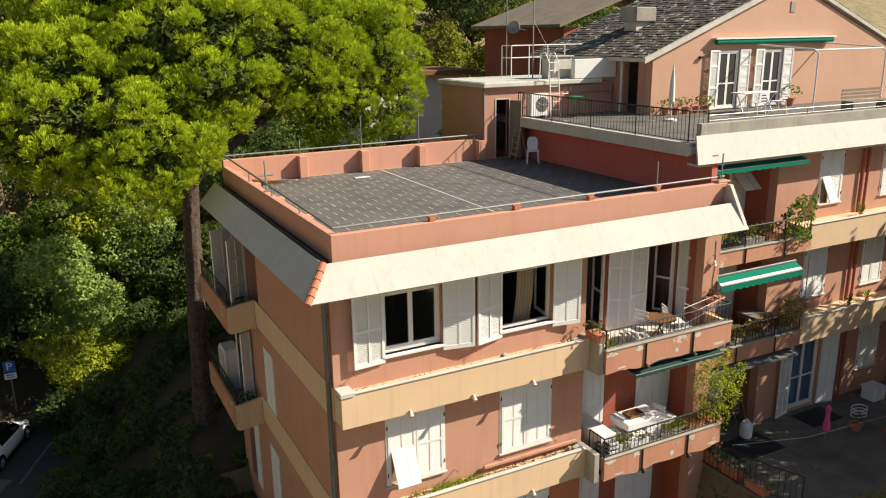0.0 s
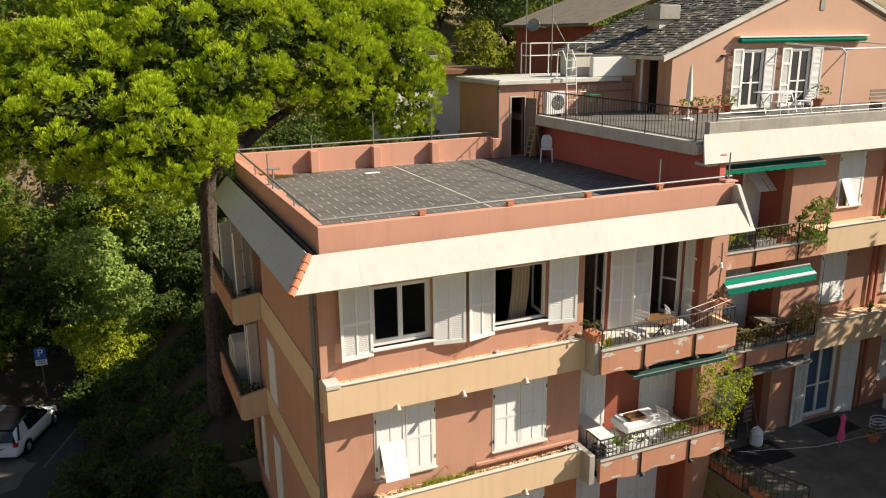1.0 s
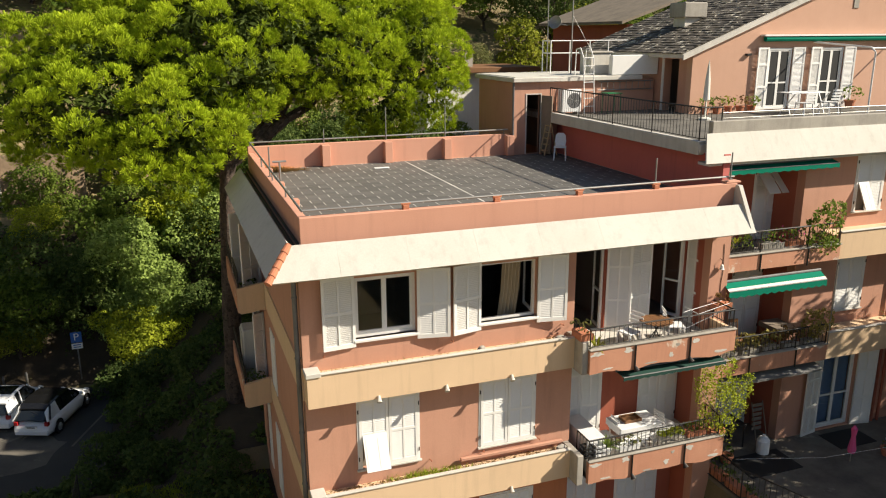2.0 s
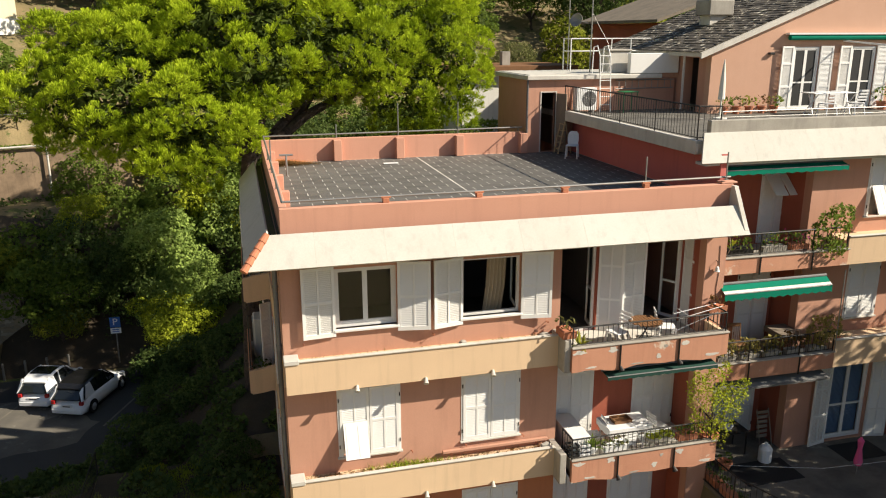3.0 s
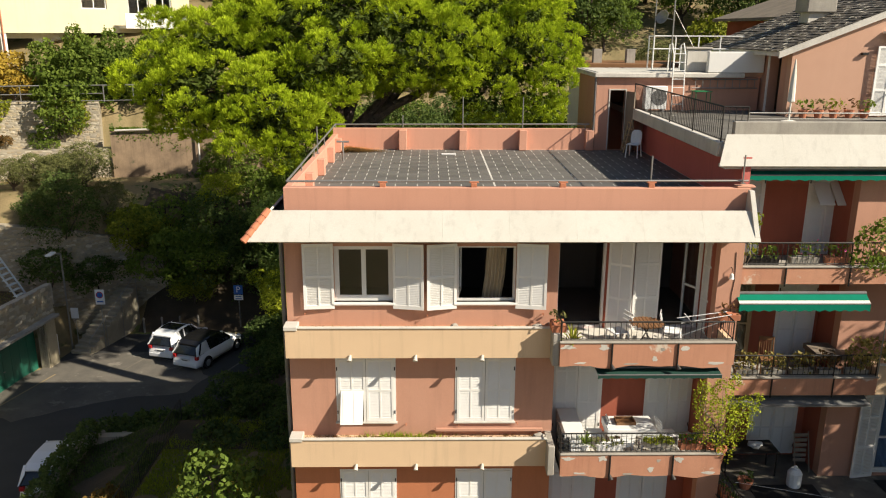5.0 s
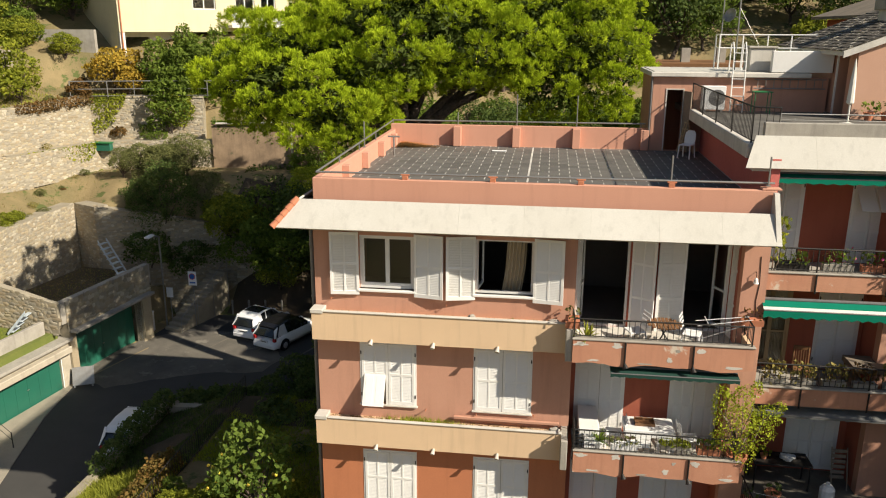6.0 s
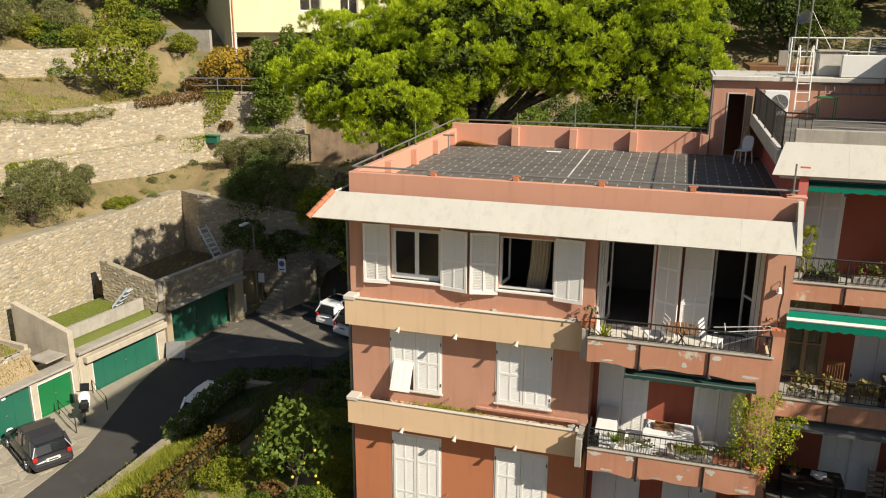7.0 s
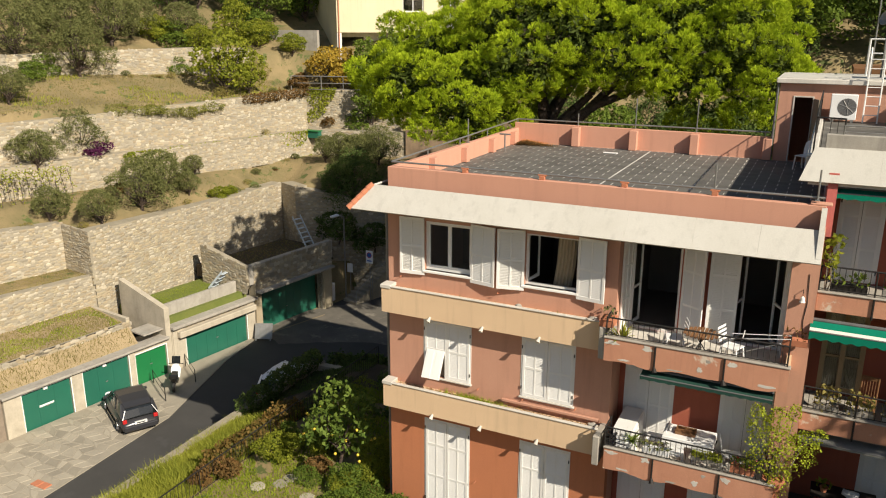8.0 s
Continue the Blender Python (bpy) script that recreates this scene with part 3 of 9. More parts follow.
# ---- the apartment block ----
LX, RX, FY, BY = 4.85, 16.0, 14.5, 24.35
A, B_, C = 6.2, 3.17, 0.15
block = thing("apartment_building", (10.4, 19.4, GARDEN_Z), "salmon stucco apartment block with ochre bands and a flat roof terrace", "building")
REC0, REC1, RECY = 11.5, 15.42, 15.45
openings = [(6.03, 7.46, 7.33, 8.75), (9.01, 10.46, 7.33, 8.75), (6.04, 7.45, 4.1, 5.82), (9.05, 10.47, 4.1, 5.82), (6.06, 7.44, -0.25, 2.66), (9.08, 10.47, -0.25, 2.66)]
part("front_wall", wall(LX, REC0, 2.9, 9.62, FY, FY + 0.3, openings[:4]), STUCCO, block)
part("ground_floor_wall", wall(LX, REC0, GARDEN_Z - 0.3, 2.9, FY, FY + 0.3, openings[4:]), STUCCO_DEEP, block, "deeper orange stucco of the ground floor")
part("left_wall", wall(FY + 0.3, BY, GARDEN_Z - 0.5, 9.62, LX, LX + 0.3, [(20.75, 21.8, 6.25, 8.6), (22.2, 23.7, 6.25, 8.6), (19.6, 20.5, 3.6, 5.6), (22.0, 23.6, 3.2, 5.6), (19.7, 20.6, 0.3, 2.5), (22.0, 23.4, 0.1, 2.4)], along="y"), STUCCO, block)
part("back_wall", wall(LX + 0.3, RX - 0.3, GARDEN_Z - 0.3, 9.62, BY - 0.3, BY, []), STUCCO, block)
part("right_wall", wall(FY + 0.3, BY, GARDEN_Z - 0.3, 9.62, RX - 0.3, RX, [], along="y"), STUCCO, block)
part("pilaster", boxes((REC1, RX, FY, FY + 0.3, GARDEN_Z, 9.62)), STUCCO, block)
# The sunless cheek carries its shade as darker red; the sunlit one stays salmon.
part("recess_cheek", boxes((REC1, REC1 + 0.2, FY + 0.3, RECY, GARDEN_Z, 9.62)), STUCCO_RED, block, "side of the balcony recess, its shade put into a red-brown colour")
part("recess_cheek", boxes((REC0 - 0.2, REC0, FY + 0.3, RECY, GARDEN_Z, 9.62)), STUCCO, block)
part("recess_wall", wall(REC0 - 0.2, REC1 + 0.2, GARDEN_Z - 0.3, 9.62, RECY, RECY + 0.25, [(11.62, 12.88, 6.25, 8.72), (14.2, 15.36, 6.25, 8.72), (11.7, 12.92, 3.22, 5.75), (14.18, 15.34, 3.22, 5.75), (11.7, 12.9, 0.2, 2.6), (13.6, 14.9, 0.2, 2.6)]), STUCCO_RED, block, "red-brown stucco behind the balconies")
for z in (A, B_, C):
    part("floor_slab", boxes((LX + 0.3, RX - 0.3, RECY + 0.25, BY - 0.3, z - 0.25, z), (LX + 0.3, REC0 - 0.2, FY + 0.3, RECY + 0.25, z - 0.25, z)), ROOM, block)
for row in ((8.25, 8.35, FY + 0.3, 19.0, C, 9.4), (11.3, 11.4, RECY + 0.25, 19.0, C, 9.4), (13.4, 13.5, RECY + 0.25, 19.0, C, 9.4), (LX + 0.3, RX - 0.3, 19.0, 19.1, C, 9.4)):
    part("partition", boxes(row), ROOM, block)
part("roof_slab", boxes((LX + 0.1, RX, FY + 0.1, BY - 0.05, 9.4, 9.60)), TERRACE_BED, block, "grey bed of the roof terrace")

# bands with a trough behind the lip
for z0, z1 in ((6.03, 6.80), (3.04, 3.80)):
    bm = bmesh.new()
    prism(bm, [(FY, z0), (14.06, z0), (14.06, z1), (14.15, z1), (14.17, z1 - 0.14), (FY, z1 - 0.10)], "x", LX, 11.3)
    part("band", bm, OCHRE, block, "ochre stucco band with a shallow trough")
    part("band_edge", boxes((LX + 0.28, 11.32, 14.03, 14.14, z1, z1 + 0.035), bevel=0.008), PALE_CONCRETE, block, "worn pale edge of the band")
    part("band_cap", boxes((LX - 0.03, LX + 0.30, 14.03, 14.42, z1 - 0.05, z1 + 0.06), bevel=0.012), PALE_CONCRETE, block, "pale concrete cap block")
    part("band_end", boxes((11.3, 11.47, 13.68, FY, z0 - 0.05, z1 + 0.01), bevel=0.015), CONCRETE, block, "bare concrete end of the band")
    part("side_band", boxes((LX - 0.035, LX, FY + 0.02, 21.1, z0, z1)), OCHRE, block)
    # Thin red strip along the lower edge of the side band.
    part("band_lower_strip", boxes((LX - 0.02, LX, FY + 0.3, 21.1, z0 - 0.04, z0)), STUCCO_RED, block)

# balconies of the front
for z0, z1, y0, x0 in ((6.00, 6.60, 13.60, 11.47), (2.98, 3.58, 13.66, 11.62)):
    x1 = 15.66
    bm = bmesh.new()
    n = 34
    prof = []
    for i in range(n + 1):
        u = i / n
        prof.append((x0 + (x1 - x0) * u, z0 + 0.05 * math.sin(u * 17) * math.sin(u * 5.3) + 0.02 * noise.noise((u * 30, z0, 0))))
    prism(bm, prof + [(x1, z1), (x0, z1)], "y", y0, y0 + 0.12)
    balcony = part("balcony", bm, BALCONY, block, "balcony front with flaking salmon stucco")
    part("slab", boxes((x0, x1, y0 + 0.12, RECY, z0 + 0.10, z0 + 0.27)), PALE_CONCRETE, balcony)
    part("coping", boxes((x0 - 0.02, x1 + 0.02, y0 - 0.025, y0 + 0.15, z1, z1 + 0.04), bevel=0.01), CONCRETE, balcony)
    part("cheek", boxes((x0, x0 + 0.1, y0 + 0.12, FY, z0 + 0.1, z1)), CONCRETE, balcony)
    part("cheek", boxes((x1 - 0.1, x1, y0 + 0.12, FY, z0 + 0.1, z1)), OCHRE, balcony)
    for cx, cz, rx_, rz_, mat_ in ((0.20, 0.50, 0.20, 0.07, PALE_CONCRETE), (1.05, 0.50, 0.15, 0.09, PALE_CONCRETE), (2.46, 0.44, 0.07, 0.06, CONCRETE), (2.28, 0.20, 0.09, 0.10, PALE_CONCRETE), (2.98, 0.47, 0.12, 0.10, PALE_CONCRETE), (0.48, 0.09, 0.16, 0.035, PALE_CONCRETE), (3.75, 0.09, 0.26, 0.05, PALE_CONCRETE), (1.7, 0.07, 0.2, 0.03, CONCRETE)):
        rim_ = []
        for q in range(18):
            a_ = q / 18 * 2 * math.pi
            k_ = 0.75 + 0.55 * noise.noise((math.cos(a_) * 1.4 + cx * 3, math.sin(a_) * 1.4 + z0, 5.0))
            rim_.append((x0 + cx + rx_ * k_ * math.cos(a_), z0 + min(cz + rz_ * k_ * math.sin(a_), 0.585)))
        bm = bmesh.new()
        prism(bm, rim_, "y", y0 - 0.004, y0 + 0.01)
        part("flaked_patch", bm, mat_, balcony, "bare patch where the stucco has flaked off")
    for px in (x0 + 1.24, x0 + 2.82):
        bm = pipe([(px, y0 - 0.02, z0 - 0.02), (px, y0 - 0.02, z1)], 0.022, seg=6)
        tube(bm, (px, y0 - 0.02, z0 + 0.06), (px + 0.03, y0 - 0.08, z0 - 0.05), 0.03, 0.075, seg=10)
        part("strap", bm, IRON, balcony, "rusty railing strap with a spout foot")

# roof terrace: parapets, eaves
PZ, TZ = 10.2, 9.66
part("front_parapet", boxes((4.92, 15.95, 14.4, 14.6, 9.55, PZ), bevel=0.012), PARAPET, block)
part("left_parapet", boxes((4.92, 5.10, 14.6, BY - 0.15, 9.55, PZ), bevel=0.012), PARAPET, block)
part("back_parapet", boxes((4.92, 14.12, BY - 0.15, BY + 0.05, 9.55, 10.4), bevel=0.012), PARAPET, block)
for x in (7.27, 9.40, 11.52, 13.88):
    part("buttress", boxes((x, x + 0.27, BY - 0.42, BY - 0.15, TZ, 10.36), bevel=0.01), PARAPET, block)
for y in (16.6, 18.9, 21.2, 23.3):
    part("buttress", boxes((5.10, 5.30, y, y + 0.24, TZ, 10.14), bevel=0.01), PARAPET, block)
# sloping cream eave on the front and on the left, with an open gutter behind
def sheet(bm, quad, off):
    up = [bm.verts.new(p) for p in quad]
    n = (Vector(quad[1]) - Vector(quad[0])).cross(Vector(quad[3]) - Vector(quad[0])).normalized()
    dn = [bm.verts.new(Vector(p) - n * off) for p in quad]
    bm.faces.new(up)
    bm.faces.new(dn[::-1])
    for k in range(4):
        bm.faces.new((up[k], dn[k], dn[(k + 1) % 4], up[(k + 1) % 4]))
edges = [4.12, 5.6, 7.1, 8.65, 10.2, 11.75, 13.3, 14.7, 15.98]
tops = [4.635, 5.6, 7.1, 8.65, 10.2, 11.75, 13.3, 14.7, 15.98]
eave_front = part("front_eave", boxes((4.3, 15.85, 13.72, FY, 9.06, 9.12)), PALE_CONCRETE, block, "sloping cream eave over the front")
for a, b, c, d in zip(edges, edges[1:], tops, tops[1:]):
    bm = bmesh.new()
    j = 0.0025 * random.uniform(-1, 1)
    sheet(bm, [(a + 0.001, 13.60, 9.10 + j), (b - 0.001, 13.60, 9.10 - j), (d - 0.001, 14.08, 9.73 + j), (c + 0.001, 14.08, 9.73 - j)], 0.05)
    part("eave_panel", bm, EAVE, eave_front)
eave_left = part("left_eave", boxes((4.2, LX, 13.95, BY, 9.06, 9.12)), PALE_CONCRETE, block, "sloping stained eave over the shaded side")
ys = [13.59, 15.8, 18.0, 20.2, 22.3, 24.4]
yt = [14.08, 15.8, 18.0, 20.2, 22.3, 24.3]
for a, b, c, d in zip(ys, ys[1:], yt, yt[1:]):
    bm = bmesh.new()
    sheet(bm, [(4.12, b - 0.001, 9.10), (4.12, a + 0.001, 9.10), (4.635, c + 0.001, 9.73), (4.635, d - 0.001, 9.73)], 0.05)
    part("eave_panel", bm, EAVE, eave_left)
for k in range(5):
    a = Vector((4.12, 13.60, 9.12)).lerp(Vector((4.635, 14.08, 9.75)), k / 5 - 0.02)
    b = Vector((4.12, 13.60, 9.12)).lerp(Vector((4.635, 14.08, 9.75)), (k + 1) / 5)
    bm = bmesh.new()
    tube(bm, a, b, 0.085, 0.068, seg=10)
    part("hip_tile", bm, TERRACOTTA, eave_front, "terracotta hip tile")
part("gutter", boxes((4.60, 15.9, 14.08, 14.4, 9.50, 9.56), (4.60, LX + 0.05, 14.4, BY, 9.50, 9.56)), IRON, block, "dark open gutter behind the eave")
part("gutter_lining", boxes((4.86, 4.918, 14.4, BY, 9.56, 9.64)), IRON, block)
bm = bmesh.new()
prism(bm, [(13.66, 9.12), (13.66, 9.19), (14.24, 10.17), (14.36, 10.17), (14.398, 9.96), (14.398, 9.12)], "x", 15.86, 15.97)
part("eave_end", bm, EAVE, block, "cream end board rising to the parapet's top")
part("corner_cap", boxes((15.62, 16.06, 14.41, 14.66, 10.205, 10.25), bevel=0.01), PARAPET, block, "thin slab on the parapet's corner")

# windows of the front
casement(block, 6.03, 7.46, 7.33, 8.75, FY + 0.1, "white window with two dark glazed sashes")
casement(block, 9.01, 10.46, 7.33, 8.75, FY + 0.1, "white window standing open, cream curtain inside", open_left=82, open_right=96)
for x0, x1 in ((6.05, 7.45), (9.0, 10.45)):
    part("window_sill", boxes((x0 - 0.05, x1 + 0.05, FY - 0.09, FY + 0.12, 7.27, 7.33), bevel=0.008), SHUTTER, block)
for x, ang, w in ((6.03, 185, 0.74), (9.01, 192, 0.74)):
    piece("shutter", shutter_mesh(w, 1.65), turned(x, FY - 0.025, 7.18, ang), block)
for x, ang, w in ((7.46, -10, 0.76), (10.46, -8, 0.75)):
    piece("shutter", shutter_mesh(w, 1.65), turned(x, FY - 0.075, 7.18, ang), block)
closed_shutters(block, 6.04, 7.45, 4.1, 5.82, FY, flap=1, label="closed white shutters, one flap tilted out")
closed_shutters(block, 9.05, 10.47, 4.1, 5.82, FY)
closed_shutters(block, 6.06, 7.44, -0.25, 2.66, FY, tall=True, sill=False, label="tall closed white shutters")
closed_shutters(block, 9.08, 10.47, -0.25, 2.66, FY, tall=True, sill=False, label="tall closed white shutters")
# doors on the balconies
casement(block, 11.62, 12.88, 6.25, 8.72, RECY + 0.06, "white balcony door standing open", open_left=80, open_right=100)
casement(block, 14.2, 15.36, 6.25, 8.72, RECY + 0.06, "white balcony door standing open", open_left=75, open_right=62)
piece("shutter", shutter_mesh(0.64, 2.5, True), turned(12.92, RECY - 0.05, 6.22, -27), block)
piece("shutter", shutter_mesh(0.70, 2.5, True), turned(14.27, RECY - 0.02, 6.22, 187), block)
piece("shutter", shutter_mesh(0.60, 2.5, True), turned(15.36, RECY - 0.05, 6.22, -82), block)
piece("shutter", shutter_mesh(0.58, 2.5, True), turned(11.62, RECY - 0.05, 6.22, -100), block)
closed_shutters(block, 11.7, 12.92, 3.22, 5.75, RECY, tall=True, sill=False, label="closed ivory balcony shutters")
closed_shutters(block, 14.18, 15.34, 3.22, 5.75, RECY, tall=True, sill=False, label="closed ivory balcony shutters")
closed_shutters(block, 11.7, 12.9, 0.2, 2.6, RECY, tall=True, sill=False, label="closed ivory shutters in the shade")
closed_shutters(block, 13.6, 14.9, 0.2, 2.6, RECY, tall=True, sill=False, label="closed ivory shutters in the shade")

# left side: shutters and balconies
def side_shutter(y, z, w, h, ang):
    piece("shutter", shutter_mesh(w, h, True), Matrix.Translation((LX - 0.03, y, z)) @ Matrix.Rotation(radians(-90 + ang), 4, "Z"), block)


side_shutter(22.0, 6.3, 0.8, 2.25, -48)
side_shutter(23.3, 6.3, 0.85, 2.25, -62)
side_shutter(20.5, 3.6, 0.9, 2.0, 0)
side_shutter(20.6, 0.3, 0.9, 2.2, 0)
side_shutter(22.1, 3.25, 0.4, 2.3, -60)
side_shutter(23.5, 3.25, 0.45, 2.3, -30)
side_shutter(22.6, 0.1, 0.6, 2.3, 0)
for z0, z1, y0 in ((5.9, 6.66, 21.15), (2.85, 3.6, 21.15)):
    bm = boxes((4.02, 4.14, y0, 25.0, z0, z1), bevel=0.02)
    balcony = part("balcony", bm, BALCONY, block, "side balcony with a salmon front")
    part("slab", boxes((4.14, LX, y0 + 0.1, 25.0, z0 + 0.08, z0 + 0.25)), CONCRETE, balcony)
    bm = bmesh.new()
    prism(bm, [(4.02, z0 + 0.06), (4.1, z0 - 0.02), (4.4, z0 + 0.0), (4.7, z0 + 0.05), (LX - 0.035, z0 + 0.02), (LX - 0.035, z1 + 0.13), (4.02, z1)], "y", y0 - 0.02, y0 + 0.1)
    part("end_panel", bm, OCHRE, balcony, "rounded ochre end of the side balcony")

# downpipe at the corner
pipe_t = thing("downpipe", (LX - 0.06, 14.72, GARDEN_Z), "grey metal downpipe beside the corner", "pipe")
part("tube", pipe([(LX - 0.09, 14.62, GARDEN_Z), (LX - 0.09, 14.62, 9.06)], 0.055, seg=10), PIPE_GREY, pipe_t)
for z in (0.6, 2.2, 3.9, 5.2, 7.0, 8.4):
    bm = bmesh.new()
    lathe(bm, (LX - 0.09, 14.62, z), [(0.066, 0), (0.07, 0.02), (0.066, 0.05)], 10)
    part("collar", bm, PIPE_GREY, pipe_t)

# railings of the balconies
railing("balcony_railing", [(11.47, 14.3), (11.49, 13.66), (15.6, 13.66), (15.6, 14.45)], 6.63, 7.12, "thin grey-black iron balcony railing", material=IRON)
railing("balcony_railing", [(11.62, 14.3), (11.62, 13.70), (15.5, 13.70), (15.6, 14.4)], 3.60, 4.16, "black iron balcony railing")

# ---- the wing beside it, with its own terrace ----
wing = thing("apartment_wing", (22, 20, COURT_Z), "salmon stucco apartment wing with loggias and green awnings", "building")
WX0, WX1, WY, LOGY = 16.0, 33.0, 15.45, 16.6
LOG1 = 19.9
UZ = 11.08
part("terrace_side_wall", boxes((15.92, 16.12, 14.95, 24.1, 9.4, 10.85)), STUCCO_RASPBERRY, wing, "red side wall beside the roof terrace")
part("front_wall", wall(LOG1 - 0.75, WX1, 0.8, 10.85, WY, WY + 0.3, [(21.0, 22.0, 8.85, 10.55), (24.0, 25.0, 8.85, 10.55), (20.75, 21.75, 5.85, 7.55), (23.6, 24.6, 5.85, 7.55), (20.65, 22.0, 1.9, 4.4), (24.0, 25.0, 2.7, 4.3), (26.5, 27.5, 8.85, 10.55), (26.5, 27.5, 5.85, 7.55)]), STUCCO, wing)
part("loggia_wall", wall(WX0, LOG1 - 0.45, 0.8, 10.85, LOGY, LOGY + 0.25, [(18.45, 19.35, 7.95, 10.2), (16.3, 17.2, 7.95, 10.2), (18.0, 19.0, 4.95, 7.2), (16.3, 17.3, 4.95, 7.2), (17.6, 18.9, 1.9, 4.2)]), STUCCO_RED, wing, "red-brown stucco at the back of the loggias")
# Deep shade on this loggia side is put into the darker red.
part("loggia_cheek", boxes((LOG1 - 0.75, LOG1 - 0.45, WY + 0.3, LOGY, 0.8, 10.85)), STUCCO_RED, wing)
part("left_wall", boxes((15.97, 16.0, 14.8, 16.6, 0.8, 9.4)), STUCCO, wing)
part("right_wall", boxes((WX1 - 0.3, WX1, WY + 0.3, 30, 0.8, 10.85)), STUCCO, wing)
part("back_wall", boxes((16.12, WX1, 29.7, 30, 0.8, 10.85)), STUCCO, wing)
part("rear_block", boxes((16.12, 16.4, 24.1, 29.7, 0.8, 10.85)), STUCCO, wing)
for z in (7.9, 4.9, 1.8):
    part("floor_slab", boxes((16.1, WX1 - 0.3, LOGY + 0.25, 29.7, z - 0.25, z)), ROOM, wing)
part("inner_wall", boxes((16.1, WX1 - 0.3, 20.0, 20.1, 0.8, 10.8), (19.6, 19.7, LOGY + 0.25, 20.0, 0.8, 10.8), (23.0, 23.1, WY + 0.3, 20.0, 0.8, 10.8)), ROOM, wing)

# loggia balconies and the ochre bands that go on from them
for z0, z1, n in ((7.72, 8.16, 1), (4.70, 5.18, 2)):
    x0 = 16.0
    bm = boxes((x0, LOG1, 14.66, 14.78, z0, z1), bevel=0.012)
    balcony = part("balcony", bm, BALCONY, wing, "salmon loggia balcony front")
    part("slab", boxes((x0, LOG1, 14.78, LOGY, z0 + 0.02, z0 + 0.2)), CONCRETE, balcony)
    part("coping", boxes((x0, LOG1 + 0.02, 14.63, 14.81, z1, z1 + 0.035), bevel=0.008), CONCRETE, balcony)
    for px in (17.15, 18.75):
        part("strap", pipe([(px, 14.64, z0 - 0.04), (px, 14.64, z1)], 0.022, seg=6), IRON, balcony)
    bm = bmesh.new()
    prism(bm, [(WY, z0 + 0.0), (14.7, z0), (14.7, z1 + 0.33), (14.8, z1 + 0.33), (14.82, z1 + 0.2), (WY, z1 + 0.24)], "x", LOG1, WX1)
    part("band", bm, OCHRE, wing, "ochre stucco band with a planted trough")
    part("band_edge", boxes((LOG1, WX1, 14.67, 14.79, z1 + 0.33, z1 + 0.36), bevel=0.008), PALE_CONCRETE, wing)
    railing("loggia_railing", [(16.02, 14.72), (17.15, 14.70), (18.75, 14.70), (19.86, 14.72)], z1 + 0.03, z1 + 0.62, "black iron loggia railing")

closed_shutters(wing, 21.0, 22.0, 8.85, 10.55, WY, flap=1, label="white shutters with a tilted flap")
closed_shutters(wing, 24.0, 25.0, 8.85, 10.55, WY)
closed_shutters(wing, 26.5, 27.5, 8.85, 10.55, WY)
closed_shutters(wing, 20.75, 21.75, 5.85, 7.55, WY)
closed_shutters(wing, 23.6, 24.6, 5.85, 7.55, WY)
closed_shutters(wing, 26.5, 27.5, 5.85, 7.55, WY)
closed_shutters(wing, 24.0, 25.0, 2.7, 4.3, WY, label="closed pale shutters in the shade")
w = closed_shutters(wing, 18.45, 19.35, 7.95, 10.2, LOGY, tall=True, sill=False, label="white loggia door with tilted flaps")
for x in (18.47, 18.93):
    ob = part("flap", boxes((0, 0.40, 0, 0.03, -0.75, 0)), SHUTTER, w, "shutter flap tilted outward")
    ob.matrix_basis = turned(x, LOGY - 0.05, 9.95, 0, -48)
closed_shutters(wing, 16.3, 17.2, 7.95, 10.2, LOGY, tall=True, sill=False)
door = casement(wing, 16.3, 17.3, 4.95, 7.2, LOGY + 0.02, "light brown glazed loggia door with a curtain", paint=PALE_WOOD)
bm = bmesh.new()
for k in range(20):
    tube(bm, (16.38 + k * 0.045, LOGY + 0.18, 5.0), (16.38 + k * 0.045, LOGY + 0.18, 7.12), 0.025, seg=6)
part("curtain", bm, CURTAIN, door, "beige curtain behind the glass")
closed_shutters(wing, 18.0, 19.0, 4.95, 7.2, LOGY, tall=True, sill=False)
closed_shutters(wing, 17.6, 18.9, 1.9, 4.2, LOGY, tall=True, sill=False, label="shaded pale shutters at the court")
door = casement(wing, 20.65, 22.0, 1.9, 4.4, WY + 0.08, "white glazed court door with blue curtains")
bm = bmesh.new()
for k in range(26):
    x = 20.75 + k * 0.046
    tube(bm, (x, WY + 0.24, 1.95), (x, WY + 0.24, 4.32), 0.026, seg=6)
part("curtain", bm, BLUE_CURTAIN, door, "blue curtain behind the glass")
piece("shutter", shutter_mesh(0.66, 2.5, True), turned(20.62, WY - 0.03, 1.88, 190), wing)
piece("shutter", shutter_mesh(0.66, 2.5, True), turned(22.03, WY - 0.06, 1.88, -12), wing)
for x in (22.9, 23.15, 25.8):
    pt = thing("downpipe", (x, WY - 0.06, COURT_Z), "red-brown downpipe on the wing", "pipe", "wing downpipes")
    part("tube", pipe([(x, WY - 0.07, COURT_Z), (x, WY - 0.07, 10.6)], 0.045, seg=8), STUCCO_RED, pt)

